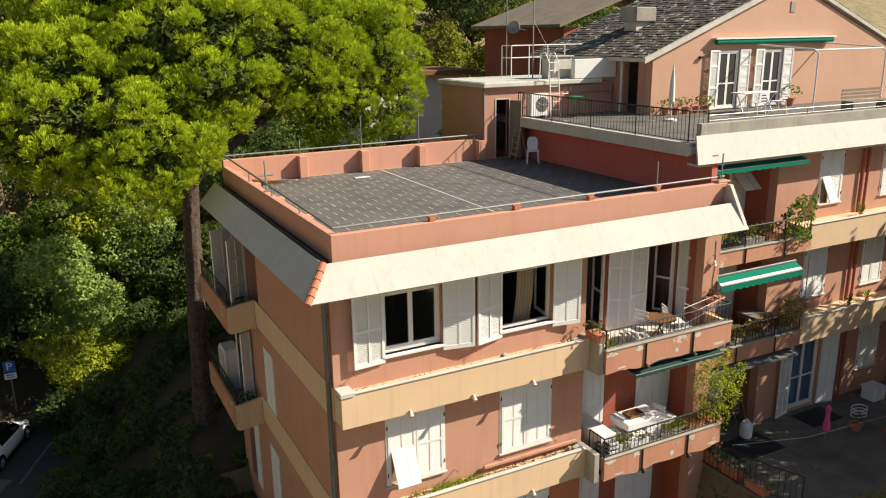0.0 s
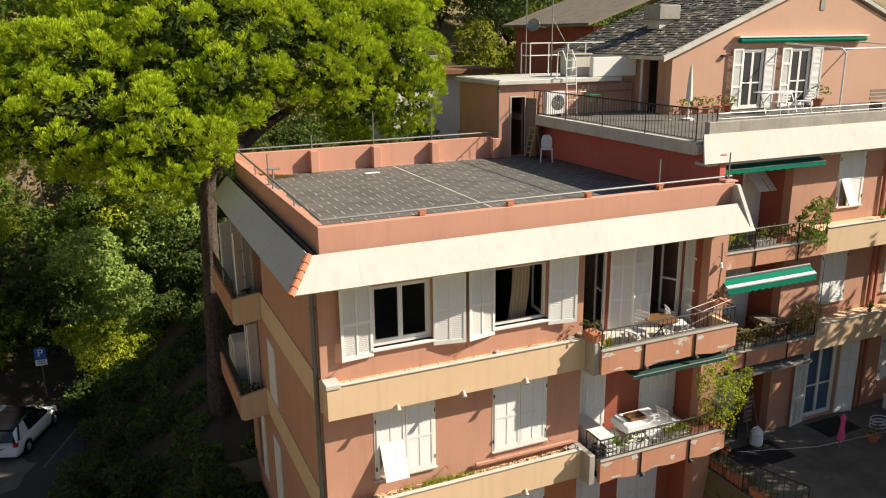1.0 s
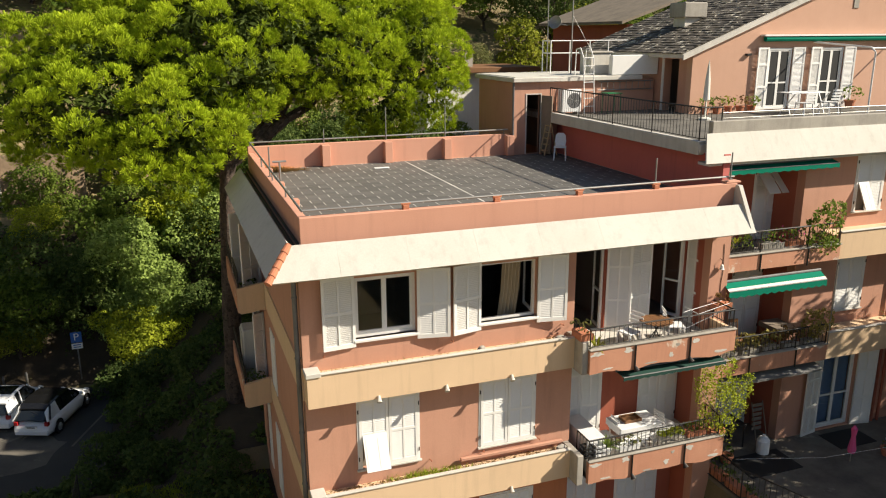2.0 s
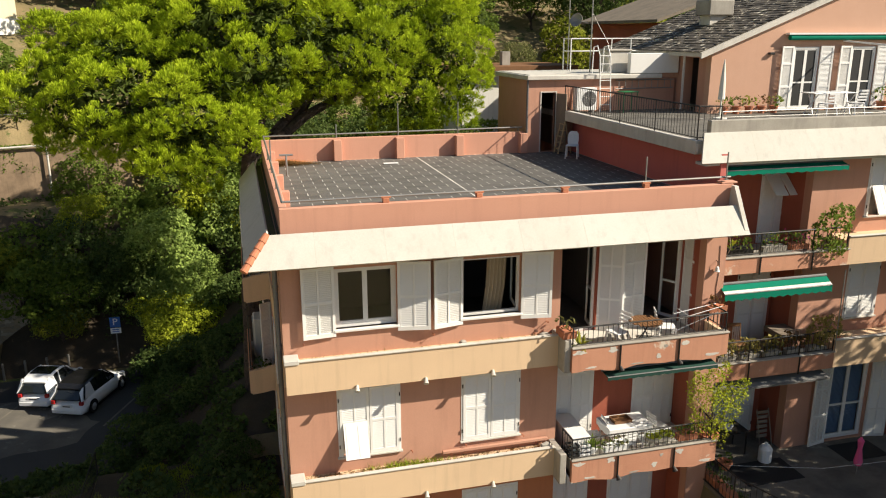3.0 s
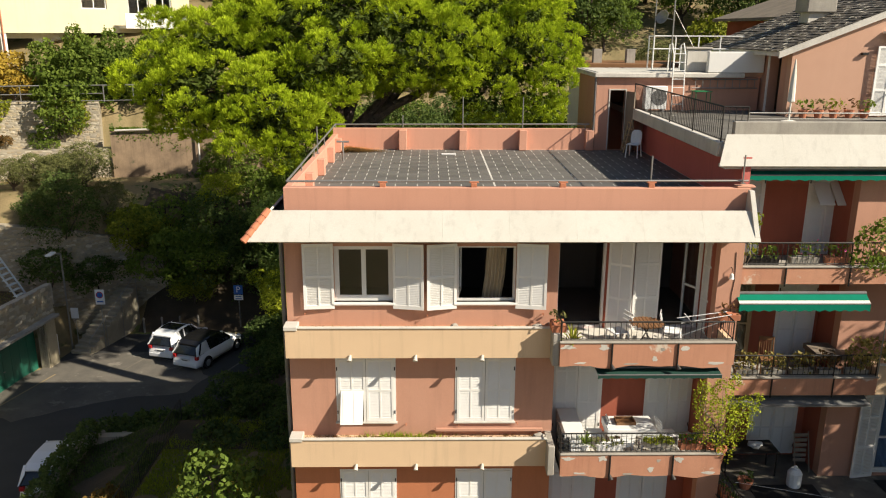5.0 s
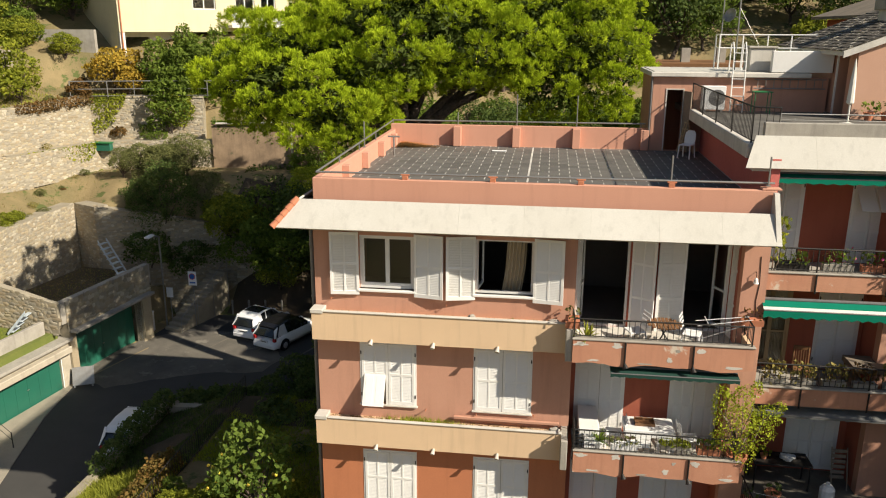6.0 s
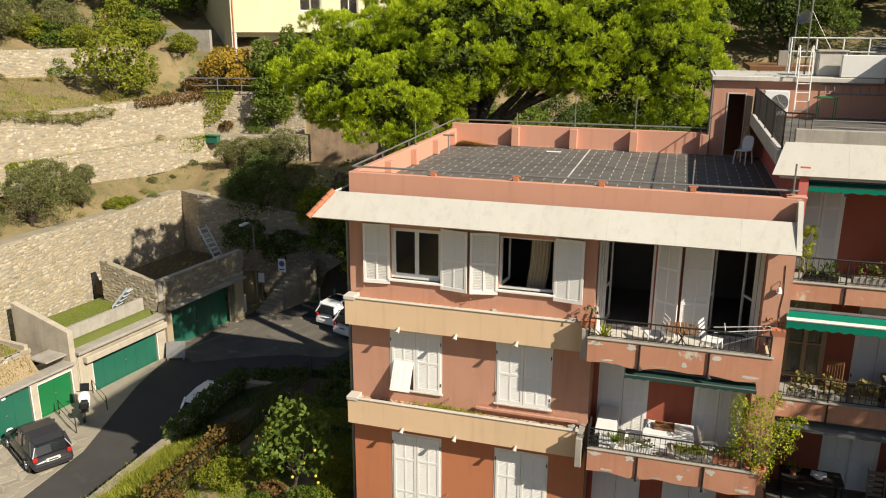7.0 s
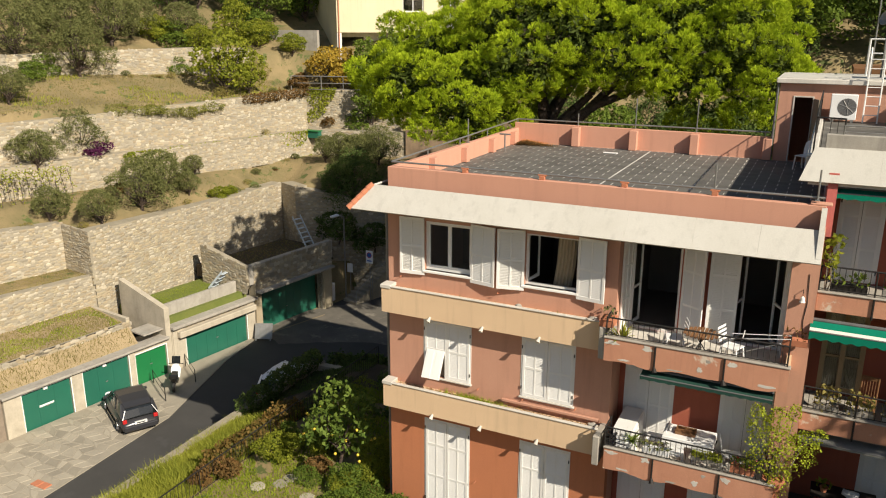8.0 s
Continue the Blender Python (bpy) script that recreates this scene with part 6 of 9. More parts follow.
# bank behind the parking place and beside the block
for t, x, y, z, turn, s in ((broad, -6.9, 41.2, -1.8, 0, 0.98), (lime, -8.6, 40.4, 1.4, 60, 1.0), (dark, -4.6, 41.4, -2.4, 70, 1.0), (broad, -2.0, 44.2, -0.8, 30, 1.0), (broad, -4.6, 46.0, 3.0, 100, 0.7), (dark, -1.6, 41.8, -2.2, 140, 0.85),
                            (broad, 3.2, 45.0, 3.6, 20, 0.95), (dark, -0.6, 48.5, 4.2, 250, 0.9), (broad, 6.0, 47.0, 3.6, 80, 0.7), (broad, 0.4, 44.6, 0.6, 60, 0.95),
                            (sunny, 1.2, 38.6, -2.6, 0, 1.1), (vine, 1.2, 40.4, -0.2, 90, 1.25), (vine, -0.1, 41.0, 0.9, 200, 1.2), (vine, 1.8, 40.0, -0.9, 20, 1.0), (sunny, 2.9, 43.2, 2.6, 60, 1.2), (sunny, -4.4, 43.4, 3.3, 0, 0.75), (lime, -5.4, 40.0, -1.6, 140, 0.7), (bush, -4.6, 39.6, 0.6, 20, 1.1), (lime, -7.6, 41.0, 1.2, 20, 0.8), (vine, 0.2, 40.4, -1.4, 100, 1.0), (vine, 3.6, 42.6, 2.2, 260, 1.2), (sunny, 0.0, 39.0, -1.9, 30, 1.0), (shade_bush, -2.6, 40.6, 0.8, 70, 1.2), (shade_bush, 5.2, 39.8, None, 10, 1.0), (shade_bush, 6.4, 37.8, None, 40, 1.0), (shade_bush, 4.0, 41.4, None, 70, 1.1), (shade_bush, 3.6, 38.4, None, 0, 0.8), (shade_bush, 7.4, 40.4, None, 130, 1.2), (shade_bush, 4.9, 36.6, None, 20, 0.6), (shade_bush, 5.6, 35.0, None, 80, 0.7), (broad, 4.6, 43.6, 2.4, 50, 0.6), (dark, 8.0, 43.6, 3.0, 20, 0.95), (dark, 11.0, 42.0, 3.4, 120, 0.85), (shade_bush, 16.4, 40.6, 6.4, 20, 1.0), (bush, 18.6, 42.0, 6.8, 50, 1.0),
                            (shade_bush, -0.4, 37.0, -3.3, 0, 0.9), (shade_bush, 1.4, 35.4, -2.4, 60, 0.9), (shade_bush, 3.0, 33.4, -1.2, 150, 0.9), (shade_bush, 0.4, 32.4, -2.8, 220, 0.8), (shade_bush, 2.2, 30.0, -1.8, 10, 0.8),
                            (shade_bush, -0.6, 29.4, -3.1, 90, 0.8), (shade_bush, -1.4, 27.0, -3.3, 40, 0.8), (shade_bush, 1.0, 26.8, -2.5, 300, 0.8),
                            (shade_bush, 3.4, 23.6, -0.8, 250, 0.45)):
    put(t, x, y, z, turn, s)


def hedge(name, points, width, height, leaves, size, material, label, seed):
    """A clipped hedge along a line of (x, y, z) points."""
    rng = np.random.default_rng(seed)
    rows = []
    for p, q in zip(points, points[1:]):
        p, q = Vector(p), Vector(q)
        n = max(2, int((q - p).length / (width * 0.55)))
        for i in range(n + 1):
            c = p.lerp(q, i / n)
            rows.append((c.x + rng.normal(0, 0.06), c.y + rng.normal(0, 0.06), c.z + height * rng.uniform(0.38, 0.5), width * 0.55, width * 0.55, height * rng.uniform(0.48, 0.62)))
    t = thing(name, points[0], label, "hedge")
    pp, out = blob_points(rng, rows, leaves, 0.6, under=0.9)
    ob = new("foliage", leaf_mesh("foliage", pp, out, size, material, rng))
    ob.parent = t
    ob.matrix_parent_inverse = world_of(t).inverted()
    bm = bmesh.new()
    for r in rows[::2]:
        tube(bm, (r[0], r[1], r[2] - height * 0.5), (r[0] + 0.05, r[1], r[2] + height * 0.2), 0.025, 0.012, seg=5)
    part("stem", bm, BARK, t)
    return t


hedge("garden_hedge", [(-4.9, 26.2, -3.35), (-3.8, 26.5, -3.3), (-2.6, 26.6, -3.2)], 1.3, 1.3, 6000, 0.11, LEAF_DARK, "low dark shrubs behind the garden wall", 61)
hedge("fence_hedge", [(-1.75, 13.9, -1.05), (-1.8, 16.0, -1.1), (-1.85, 18.2, -1.1)], 0.85, 0.95, 5200, 0.085, LEAF_MIXED, "rust and green hedge along the iron garden fence", 62)
hedge("terrace_hedge", [(-15.6, 46.6, 9.4), (-13.4, 47.2, 9.4), (-11.0, 47.9, 9.4)], 2.2, 3.6, 15000, 0.13, LEAF_MID, "tall clipped hedge before the hill house", 63)


def creeper(name, a, b, z0, z1, n, size, material, label, seed, cut=0.02, stand=0.10, fall=0.6):
    """Leaves growing in patches over a wall face from a to b, thinning downwards."""
    rng = np.random.default_rng(seed)
    u, h = rng.random(n), rng.random(n) ** (1 + fall)
    keep = np.array([noise.noise((i * math.hypot(b[0] - a[0], b[1] - a[1]) * 0.45, j * 1.6, seed)) for i, j in zip(u, h)]) > cut + (h - 0.3) * 0.35
    u, h = u[keep], h[keep]
    d = unit_rows(np.array([[b[1] - a[1], a[0] - b[0], 0.0]]))
    p = np.stack([a[0] + (b[0] - a[0]) * u, a[1] + (b[1] - a[1]) * u, z1 + (z0 - z1) * h], 1) + d * (rng.random((len(u), 1)) * stand + 0.02)
    ob = new(name, leaf_mesh(name, p, np.repeat(d, len(u), 0), size, material, rng, loose=0.8))
    return tagged(ob, label, "creeper", kind="stuff")


for a, b, z0, z1, n, mat, lab, sd_ in (((-22.2, 29.4), (-18.6, 43.6), 4.6, 6.5, 3600, LEAF_YELLOW, "yellowing weeds growing from the wall under the path", 73),
                                      ((-19.4, 44.4), (-12.5, 46.3), 7.0, 9.5, 3200, LEAF_YELLOW, "yellow-green creeper under the terrace fence", 77),
                                      ((-11.6, 45.5), (-2.2, 47.0), 6.2, 7.8, 3600, LEAF_MID, "ivy over the top of the bank wall", 78),
                                      ((-6.6, 41.5), (2.0, 43.9), -2.6, 1.8, 8000, LEAF_DARK, "dark ivy over the wall behind the parked cars", 80)):
    creeper("wall_creeper", a, b, z0, z1, n, 0.10, mat, lab, sd_)
hedge("wall_growth", [(-5.0, 24.2, -1.8), (-4.95, 22.0, -1.8), (-4.9, 19.0, -1.85)], 0.75, 0.85, 8200, 0.07, LEAF_DARK, "low dark growth on the lane wall", 64)
hedge("hanging_creeper", [(-23.7, 30.6, 8.6), (-22.9, 32.6, 8.45), (-22.2, 34.8, 8.25), (-21.7, 36.4, 8.45)], 1.7, 0.62, 26000, 0.042, LEAF_STRAW_GREEN, "green creeper hanging over the upper stone wall", 71)
hedge("hanging_creeper", [(-20.6, 38.9, 8.75), (-20.0, 41.4, 8.85), (-19.35, 44.2, 8.95)], 0.45, 0.6, 3800, 0.075, LEAF_RUST, "rust-brown dry creeper along the upper wall's top", 72)

# terraces of the hill
for t, x, y, turn, s in ((olive_b, -18.7, 27.3, 0, 0.82), (olive, -19.3, 29.4, 60, 0.78), (olive, -18.8, 31.0, 120, 0.55), (olive, -20.6, 33.4, 200, 0.5), (olive_b, -24.2, 27.8, 30, 0.9), (olive, -18.6, 24.2, 140, 0.72), (lime, -17.8, 32.6, 0, 0.36), (lime, -17.9, 33.7, 90, 0.30),
                         (olive_b, -28.8, 32.5, 10, 1.2), (olive_b, -31.0, 29.5, 100, 1.25), (olive, -28.2, 41.5, 50, 1.1), (olive_b, -30.5, 38.5, 220, 1.1), (olive, -33.5, 34.0, 160, 1.3), (olive, -34.5, 29.5, 300, 1.2), (olive_b, -36.0, 38.0, 20, 1.2), (olive, -26.5, 25.6, 70, 0.8),
                         (olive, -15.6, 41.2, 0, 0.7), (olive_b, -13.6, 43.0, 60, 0.62), (olive, -14.6, 41.4, 120, 0.8), (olive, -13.0, 41.0, 10, 0.9),
                         (fig, -22.0, 38.6, 0, 0.95), (fig, -21.4, 40.4, 100, 0.7), (autumn, -18.6, 46.2, 0, 0.8), (autumn, -17.4, 46.0, 60, 0.65), (column, -14.6, 46.0, 0, 0.92), (column, -13.6, 46.8, 80, 0.85), (column, -11.8, 47.6, 150, 0.8),
                         (bush, -10.4, 48.2, 0, 1.0), (bush, -8.6, 48.6, 60, 1.1), (bush, -15.6, 45.6, 30, 0.6), (rust, -20.2, 44.6, 0, 0.9), (rust, -18.0, 45.2, 60, 0.9), (straw, -23.4, 44.0, 0, 0.6), (straw, -18.0, 33.4, 0, 0.40), (straw, -18.2, 30.2, 40, 0.30),
                         (straw, -20.6, 21.4, 0, 0.5), (bush, -30.0, 30.6, 0, 0.7), (bush, -26.6, 39.0, 50, 0.6), (straw, -26.0, 37.6, 80, 0.4), (rust, -20.4, 27.2, 10, 0.5), (straw, -17.2, 43.4, 10, 0.25),
                         (olive_b, -30.2, 36.4, 140, 1.3), (olive, -31.0, 33.6, 200, 1.35), (lime, -29.4, 39.9, 0, 0.75), (bush, -28.2, 40.6, 30, 0.9), (lime, -27.0, 41.8, 70, 0.7), (fig, -26.0, 44.6, 20, 0.7), (lime, -24.6, 45.6, 120, 0.8), (bush, -25.4, 46.4, 0, 1.1), (lime, -22.2, 46.6, 220, 0.6),
                         (straw, -20.0, 40.2, 10, 0.35), (straw, -21.8, 38.0, 10, 0.6), (bush, -29.1, 29.0, 0, 0.6), (dark, -28.0, 48.6, 40, 0.8), (dark, -32.0, 44.6, 90, 0.9), (olive, -34.2, 41.0, 0, 1.2), (straw, -18.6, 36.2, 10, 0.32), (straw, -18.0, 35.0, 90, 0.25), (olive, -20.8, 23.0, 10, 0.7), (rust, -19.6, 25.8, 10, 0.4), (straw, -19.0, 23.4, 60, 0.35),
                         (olive, -13.4, 41.6, 20, 0.7), (olive, -12.5, 42.6, 200, 0.75)):
    put(t, x, y, None, turn, s)

# climber drooping over the wall below the path
droop = thing("drooping_climber", (-23.2, 23.3, 4.3), "yellow-green climber with long drooping stems", "plant")
rng = np.random.default_rng(66)
hang, lean_out = [], []
for k in range(11):
    bm = bmesh.new()
    r0 = Vector((-23.6 + 0.18 * k, 22.0 + 0.30 * k, 6.2))
    out_ = Vector((0.75, -0.25, 0)).normalized() * rng.uniform(0.5, 0.9)
    line = [r0 + out_ * f + Vector((0, rng.normal(0, 0.04), 0.55 * f - rng.uniform(2.0, 2.5) * f * f)) for f in np.linspace(0, 1, 9)]
    for a, b in zip(line, line[1:]):
        tube(bm, a, b, 0.018, 0.014, seg=5, caps=False)
    part("stem", bm, BARK, droop)
    for f in rng.random(60) ** 1.8 * 8:
        q = int(min(f, 7.99))
        hang.append(line[q].lerp(line[q + 1], f - q) + Vector(rng.normal(size=3)) * (0.20 if f < 3 else 0.07))
        lean_out.append((0.6, -0.3, 0.6))
ob = new("foliage", leaf_mesh("foliage", np.array(hang), np.array(lean_out), 0.07, LEAF_YELLOW, rng))
ob.parent = droop
ob.matrix_parent_inverse = world_of(droop).inverted()

# weeds and small shrubs along the feet and tops of the walls
weed_rng = np.random.default_rng(45)
for line, off, z_of, n in (([(-22.2, 29.4), (-20.0, 37), (-18.6, 43.6)], -0.5, None, 9), ([(-25.0, 18), (-22.2, 29.4)], -0.6, None, 9), ([(-23.3, 29.6), (-21.0, 37.4), (-19.4, 44.4)], 0.5, None, 7), ([(-17.4, 23.4), (-17.0, 31), (-16.8, 37.5)], 0.9, None, 7), ([(-23.2, 9.5), (-20.3, 19.3), (-19.6, 22.6)], 0.9, None, 7), ([(-29.5, 32), (-26, 40)], -0.6, None, 7)):
    for k in range(n):
        f_ = weed_rng.random() * (len(line) - 1)
        q = int(f_)
        a, b = Vector(line[q]), Vector(line[q + 1])
        d = (b - a).normalized()
        c = a.lerp(b, f_ - q) + Vector((-d.y, d.x)) * (off + weed_rng.normal(0, 0.15))
        kind_ = (straw, rust, olive, straw, olive)[int(weed_rng.integers(5))]
        put(kind_, c.x, c.y, None, weed_rng.uniform(0, 360), weed_rng.uniform(0.12, 0.34), weed_rng.uniform(0.5, 0.8))
purple = tree("purple_shrub", 32, 1.0, 1.1, 1500, 0.09, PURPLE_LEAF, "small purple-leaved shrub by the path", "bush", base=0.05, blobs=7, trunk_r=0.03)
put(olive, -23.5, 24.6, 6.05, 90, 0.85)
put(purple, -22.9, 28.2, 6.45, 0, 0.8)

put(dark, -12.1, 39.2, 1.5, 60, 0.68)
put(dark, -13.6, 39.0, 2.6, 160, 0.36)
put(shade_bush, -12.8, 38.2, 0.1, 10, 0.95)
put(shade_bush, -10.8, 39.6, -0.6, 80, 0.9)
put(olive_b, -11.9, 42.2, 4.7, 250, 0.85)
put(olive_b, -10.6, 41.8, 2.6, 130, 0.8)
put(olive, -14.0, 40.6, 3.7, 10, 0.6)

# woods behind everything
wood_rng = np.random.default_rng(77)
kinds = (dark, broad, broad, dark, fig, olive_b, column)
for k in range(150):
    if k < 56:
        x, y = -46 + (k % 28) * 3.6 + wood_rng.uniform(-1.2, 1.2), 54 + (k // 28) * 7 + wood_rng.uniform(-2, 2) + max(0.0, (k % 28) * 3.6 - 46) * 0.12
    else:
        j = k - 56
        x, y = -70 + (j % 24) * 5.8 + wood_rng.uniform(-2, 2), 70 + (j // 24) * 10 + wood_rng.uniform(-3, 3)
    if -20 < x < -3 and y < 58:
        continue
    t = kinds[int(wood_rng.integers(len(kinds)))]
    put(t, x, y, None, wood_rng.uniform(0, 360), wood_rng.uniform(0.9, 1.5) * (1.25 if k >= 56 else 1.0))
for x, y, s in ((22.5, 35.5, 0.8), (23.0, 40.0, 1.0), (-36, 44, 1.2), (-42, 38, 1.3), (-40, 30, 1.2), (-32, 47, 1.0), (-27, 49, 0.9)):
    put(kinds[int(wood_rng.integers(4))], x, y, None, wood_rng.uniform(0, 360), s)
for x, y, s in ((5.0, 50.6, 0.7), (7.2, 51.0, 0.75), (9.4, 51.4, 0.7), (11.4, 51.8, 0.8), (13.4, 52.2, 0.7), (15.6, 52.6, 0.8), (18.0, 53.0, 0.8), (8.4, 54.4, 0.9), (12.4, 55.0, 0.9)):
    put(kinds[int(wood_rng.integers(4))], x, y, None, wood_rng.uniform(0, 360), s)
put(broad, -9.2, 48.8, None, 40, 0.72)
put(olive_b, -11.2, 48.2, None, 140, 0.8)
for x, y, s in ((17.5, 30.6, 0.9), (20.5, 31.0, 0.9)):
    put(olive, x, y, 8.2, wood_rng.uniform(0, 360), s)

# trees beyond the court, whose shade falls across it
for x, y, s, turn in ((29.0, 7.4, 1.2, 0), (32.0, 10.2, 1.3, 80), (27.0, 4.2, 1.1, 160), (32.5, 5.6, 1.35, 240), (36.0, 8.6, 1.4, 10), (35.0, 3.0, 1.4, 60), (29.6, 2.4, 1.3, 200), (37.0, 12.4, 1.35, 100), (33.5, 13.2, 1.0, 30), (27.6, 9.8, 1.0, 20), (24.8, 7.6, 0.95, 70), (26.6, 10.4, 1.1, 250), (23.6, 5.6, 0.95, 130), (30.5, 12.6, 1.0, 300)):
    put(broad, x, y, COURT_Z - 0.1, turn, s, 1.6 if s == 1.1 else 1.2)

# lemon tree and garden shrubs by the facade
lemon = tree("lemon_tree", 40, 1.45, 3.6, 3000, 0.105, LEAF_LEMON, "lemon tree with large glossy leaves and fruit", base=0.3, blobs=13, trunk_r=0.07, depth=0.7)
fruit_rng = np.random.default_rng(4)
for k in range(22):
    a, r_ = fruit_rng.uniform(0, 6.28), fruit_rng.uniform(0.7, 1.3)
    bm = bmesh.new()
    bmesh.ops.create_uvsphere(bm, u_segments=8, v_segments=6, radius=0.05, matrix=Matrix.Translation((r_ * math.cos(a), r_ * math.sin(a), fruit_rng.uniform(0.9, 2.2))))
    ob = new("fruit", mesh_of("fruit", bm, LEMON))
    ob.parent = lemon
lemon.matrix_basis = Matrix.Translation((2.35, 15.3, GARDEN_Z))
for t, x, y, turn, s in ((lime, 3.6, 15.4, 20, 0.38), (lime, 2.9, 14.6, 80, 0.28), (bush, -0.3, 15.4, 0, 0.3), (bush, 1.6, 14.6, 60, 0.28), (bush, 4.2, 14.5, 100, 0.32), (bush, -0.9, 16.8, 0, 0.25), (lime, -0.2, 16.2, 40, 0.22), (rust, -1.0, 13.6, 90, 0.55),
                         (rust, 1.6, 15.2, 130, 0.5), (bush, 3.2, 14.6, 10, 0.45), (bush, 5.6, 13.4, 30, 0.55), (bush, 6.8, 13.2, 80, 0.45), (lime, 0.8, 16.6, 200, 0.4), (rust, 4.6, 13.6, 200, 0.55), (lime, -0.2, 15.2, 10, 0.42), (lime, 3.2, 16.4, 60, 0.42), (rust, -1.5, 12.8, 0, 0.5), (bush, 4.0, 13.2, 50, 0.5), (lime, 5.0, 13.0, 150, 0.3)):
    put(t, x, y, GARDEN_Z - 0.05, turn, s)


def blades(name, region, n, height, material, label, seed, z_of, width=0.02):
    """Grass: three-cornered blades over a region given as (x0, x1, y0, y1) and a test."""
    rng = np.random.default_rng(seed)
    x0, x1, y0, y1, test = region
    x, y = rng.uniform(x0, x1, n), rng.uniform(y0, y1, n)
    keep = np.array([test(a, b) for a, b in zip(x, y)])
    x, y = x[keep], y[keep]
    z = np.array([z_of(a, b) for a, b in zip(x, y)])
    clump = 0.55 + 0.45 * np.array([noise.noise((a * 0.9, b * 0.9, 1.0)) for a, b in zip(x, y)])
    p = np.stack([x, y, z], 1)
    h = height * rng.uniform(0.4, 1.2, len(x)) * np.clip(clump + 0.35, 0.25, 1.3)
    lean = np.stack([rng.normal(0, 0.35, len(x)), rng.normal(0, 0.35, len(x)), np.ones(len(x))], 1)
    s = unit_rows(np.cross(lean, rng.normal(size=lean.shape))) * width
    v = np.stack([p - s, p + s, p + lean * h[:, None]], 1).reshape(-1, 3)
    ob = new(name, array_mesh(name, v, np.arange(len(v)).reshape(-1, 3), material))
    return tagged(ob, label, "grass", kind="stuff")


# dark ground sheets: litter under the pine, the block's shade put into colour; low growth
for x0_, x1_, y0_, y1_, nx_, ny_, lab in ((-1.25, 9.0, 21.6, 47.0, 42, 92, "dark brown needle litter on the bank under the pine, darkened for its shade"), (-8.6, -1.27, 39.0, 43.4, 30, 20, "dark ground sheet behind the parking place"), (-4.8, -1.27, 18.2, 23.9, 20, 26, "dark sheet painting the block's shade on the earth beside the lane wall")):
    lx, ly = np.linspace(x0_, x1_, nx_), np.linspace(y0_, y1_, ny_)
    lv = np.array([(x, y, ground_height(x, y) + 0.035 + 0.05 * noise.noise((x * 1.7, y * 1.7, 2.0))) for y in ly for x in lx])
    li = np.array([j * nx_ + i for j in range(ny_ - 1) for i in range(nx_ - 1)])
    tagged(new("litter_shade_sheet", array_mesh("litter_shade_sheet", lv, np.stack([li, li + 1, li + nx_ + 1, li + nx_], 1), LITTER_SHADE)), lab, "ground", kind="structure")
# Dark ivy leaves added so the bare soil reads as deep shade.
rng = np.random.default_rng(91)
gx_, gy_ = np.where(rng.random(66000) < 0.8, rng.uniform(-1.6, 9.0, 66000), rng.uniform(-9.0, -0.8, 66000)), rng.uniform(19.6, 47.0, 66000)
thick = np.array([noise.noise((a * 0.55, b * 0.55, 4.0)) for a, b in zip(gx_, gy_)]) > 0.02
thick &= ((gx_ > -1.3) & (gy_ > 24)) | (gy_ > 40.4) | ((gx_ > -1.0) & (gx_ < 4.7) & (gy_ < 24))
gx_, gy_ = gx_[thick], gy_[thick]
gz_ = np.array([ground_height(a, b) for a, b in zip(gx_, gy_)])
gp = np.stack([gx_, gy_, gz_ + rng.random(len(gx_)) ** 2 * 0.30], 1)
tagged(new("ivy_cover", leaf_mesh("ivy_cover", gp, np.tile((0.0, 0.0, 1.0), (len(gp), 1)), 0.13, LEAF_DARK, rng)), "dark ivy added to deepen the shade on the ground under the pine", "ivy", kind="stuff")

# Bright verge blades end about where the block's shade begins.
blades("verge_grass", (-5.1, -1.4, 6, 19, lambda a, b: b + 0.5 * noise.noise((a, b, 3.0)) < 18.4), 64000, 0.42, GRASS, "long sunlit yellow-green grass on the verge", 3, lambda a, b: ground_height(a, b) - 0.03, 0.022)
GI = GO.inverted()


def row_z(a, b, table):
    q = GI @ Vector((a, b, 0))
    return table(q.x, q.y)


def in_row_box(u0, u1, d0, d1):
    def test(a, b):
        q = GI @ Vector((a, b, 0))
        return u0 < q.x < u1 and d0 < q.y < d1
    return test


blades("strip_grass", (-23, -17.5, 10, 22.5, lambda a, b: abs(ground_height(a, b) - 1.5) < 0.01), 40000, 0.06, DRY_GRASS, "thin grass on the narrow terrace", 17, lambda a, b: 1.48, 0.025)
# Dark leaf colour stands for the shade over this lawn.
blades("upper_lawn", (-20, -8, 24, 44, in_row_box(13.6, 20.4, 0.4, 4.5)), 40000, 0.04, LEAF_DARK, "thin grass on the far garage roof, coloured dark for its shade", 19, lambda a, b: 0.30, 0.012)
blades("roof_lawn", (-20, -11, 20, 38, in_row_box(8.1, 12.9, 0.9, 3.9)), 90000, 0.035, LAWN, "short green lawn on the garage roof", 4, lambda a, b: -0.5, 0.010)
blades("slope_grass", (-22, -11, 6, 24, in_row_box(-7.5, 6.2, 0.36, 1.1)), 60000, 0.10, DRY_GRASS, "dry yellow grass on the slope above the garage doors", 23, lambda a, b: row_z(a, b, lambda u, d: -1.28 + (d - 0.35) * 1.147), 0.014)
blades("roof_weeds", (-20, -9, 26, 40, in_row_box(13.5, 20.4, 0.3, 4.4)), 7000, 0.09, DRY_GRASS, "thin dry grass on the far garage roof", 5, lambda a, b: 0.30, 0.025)
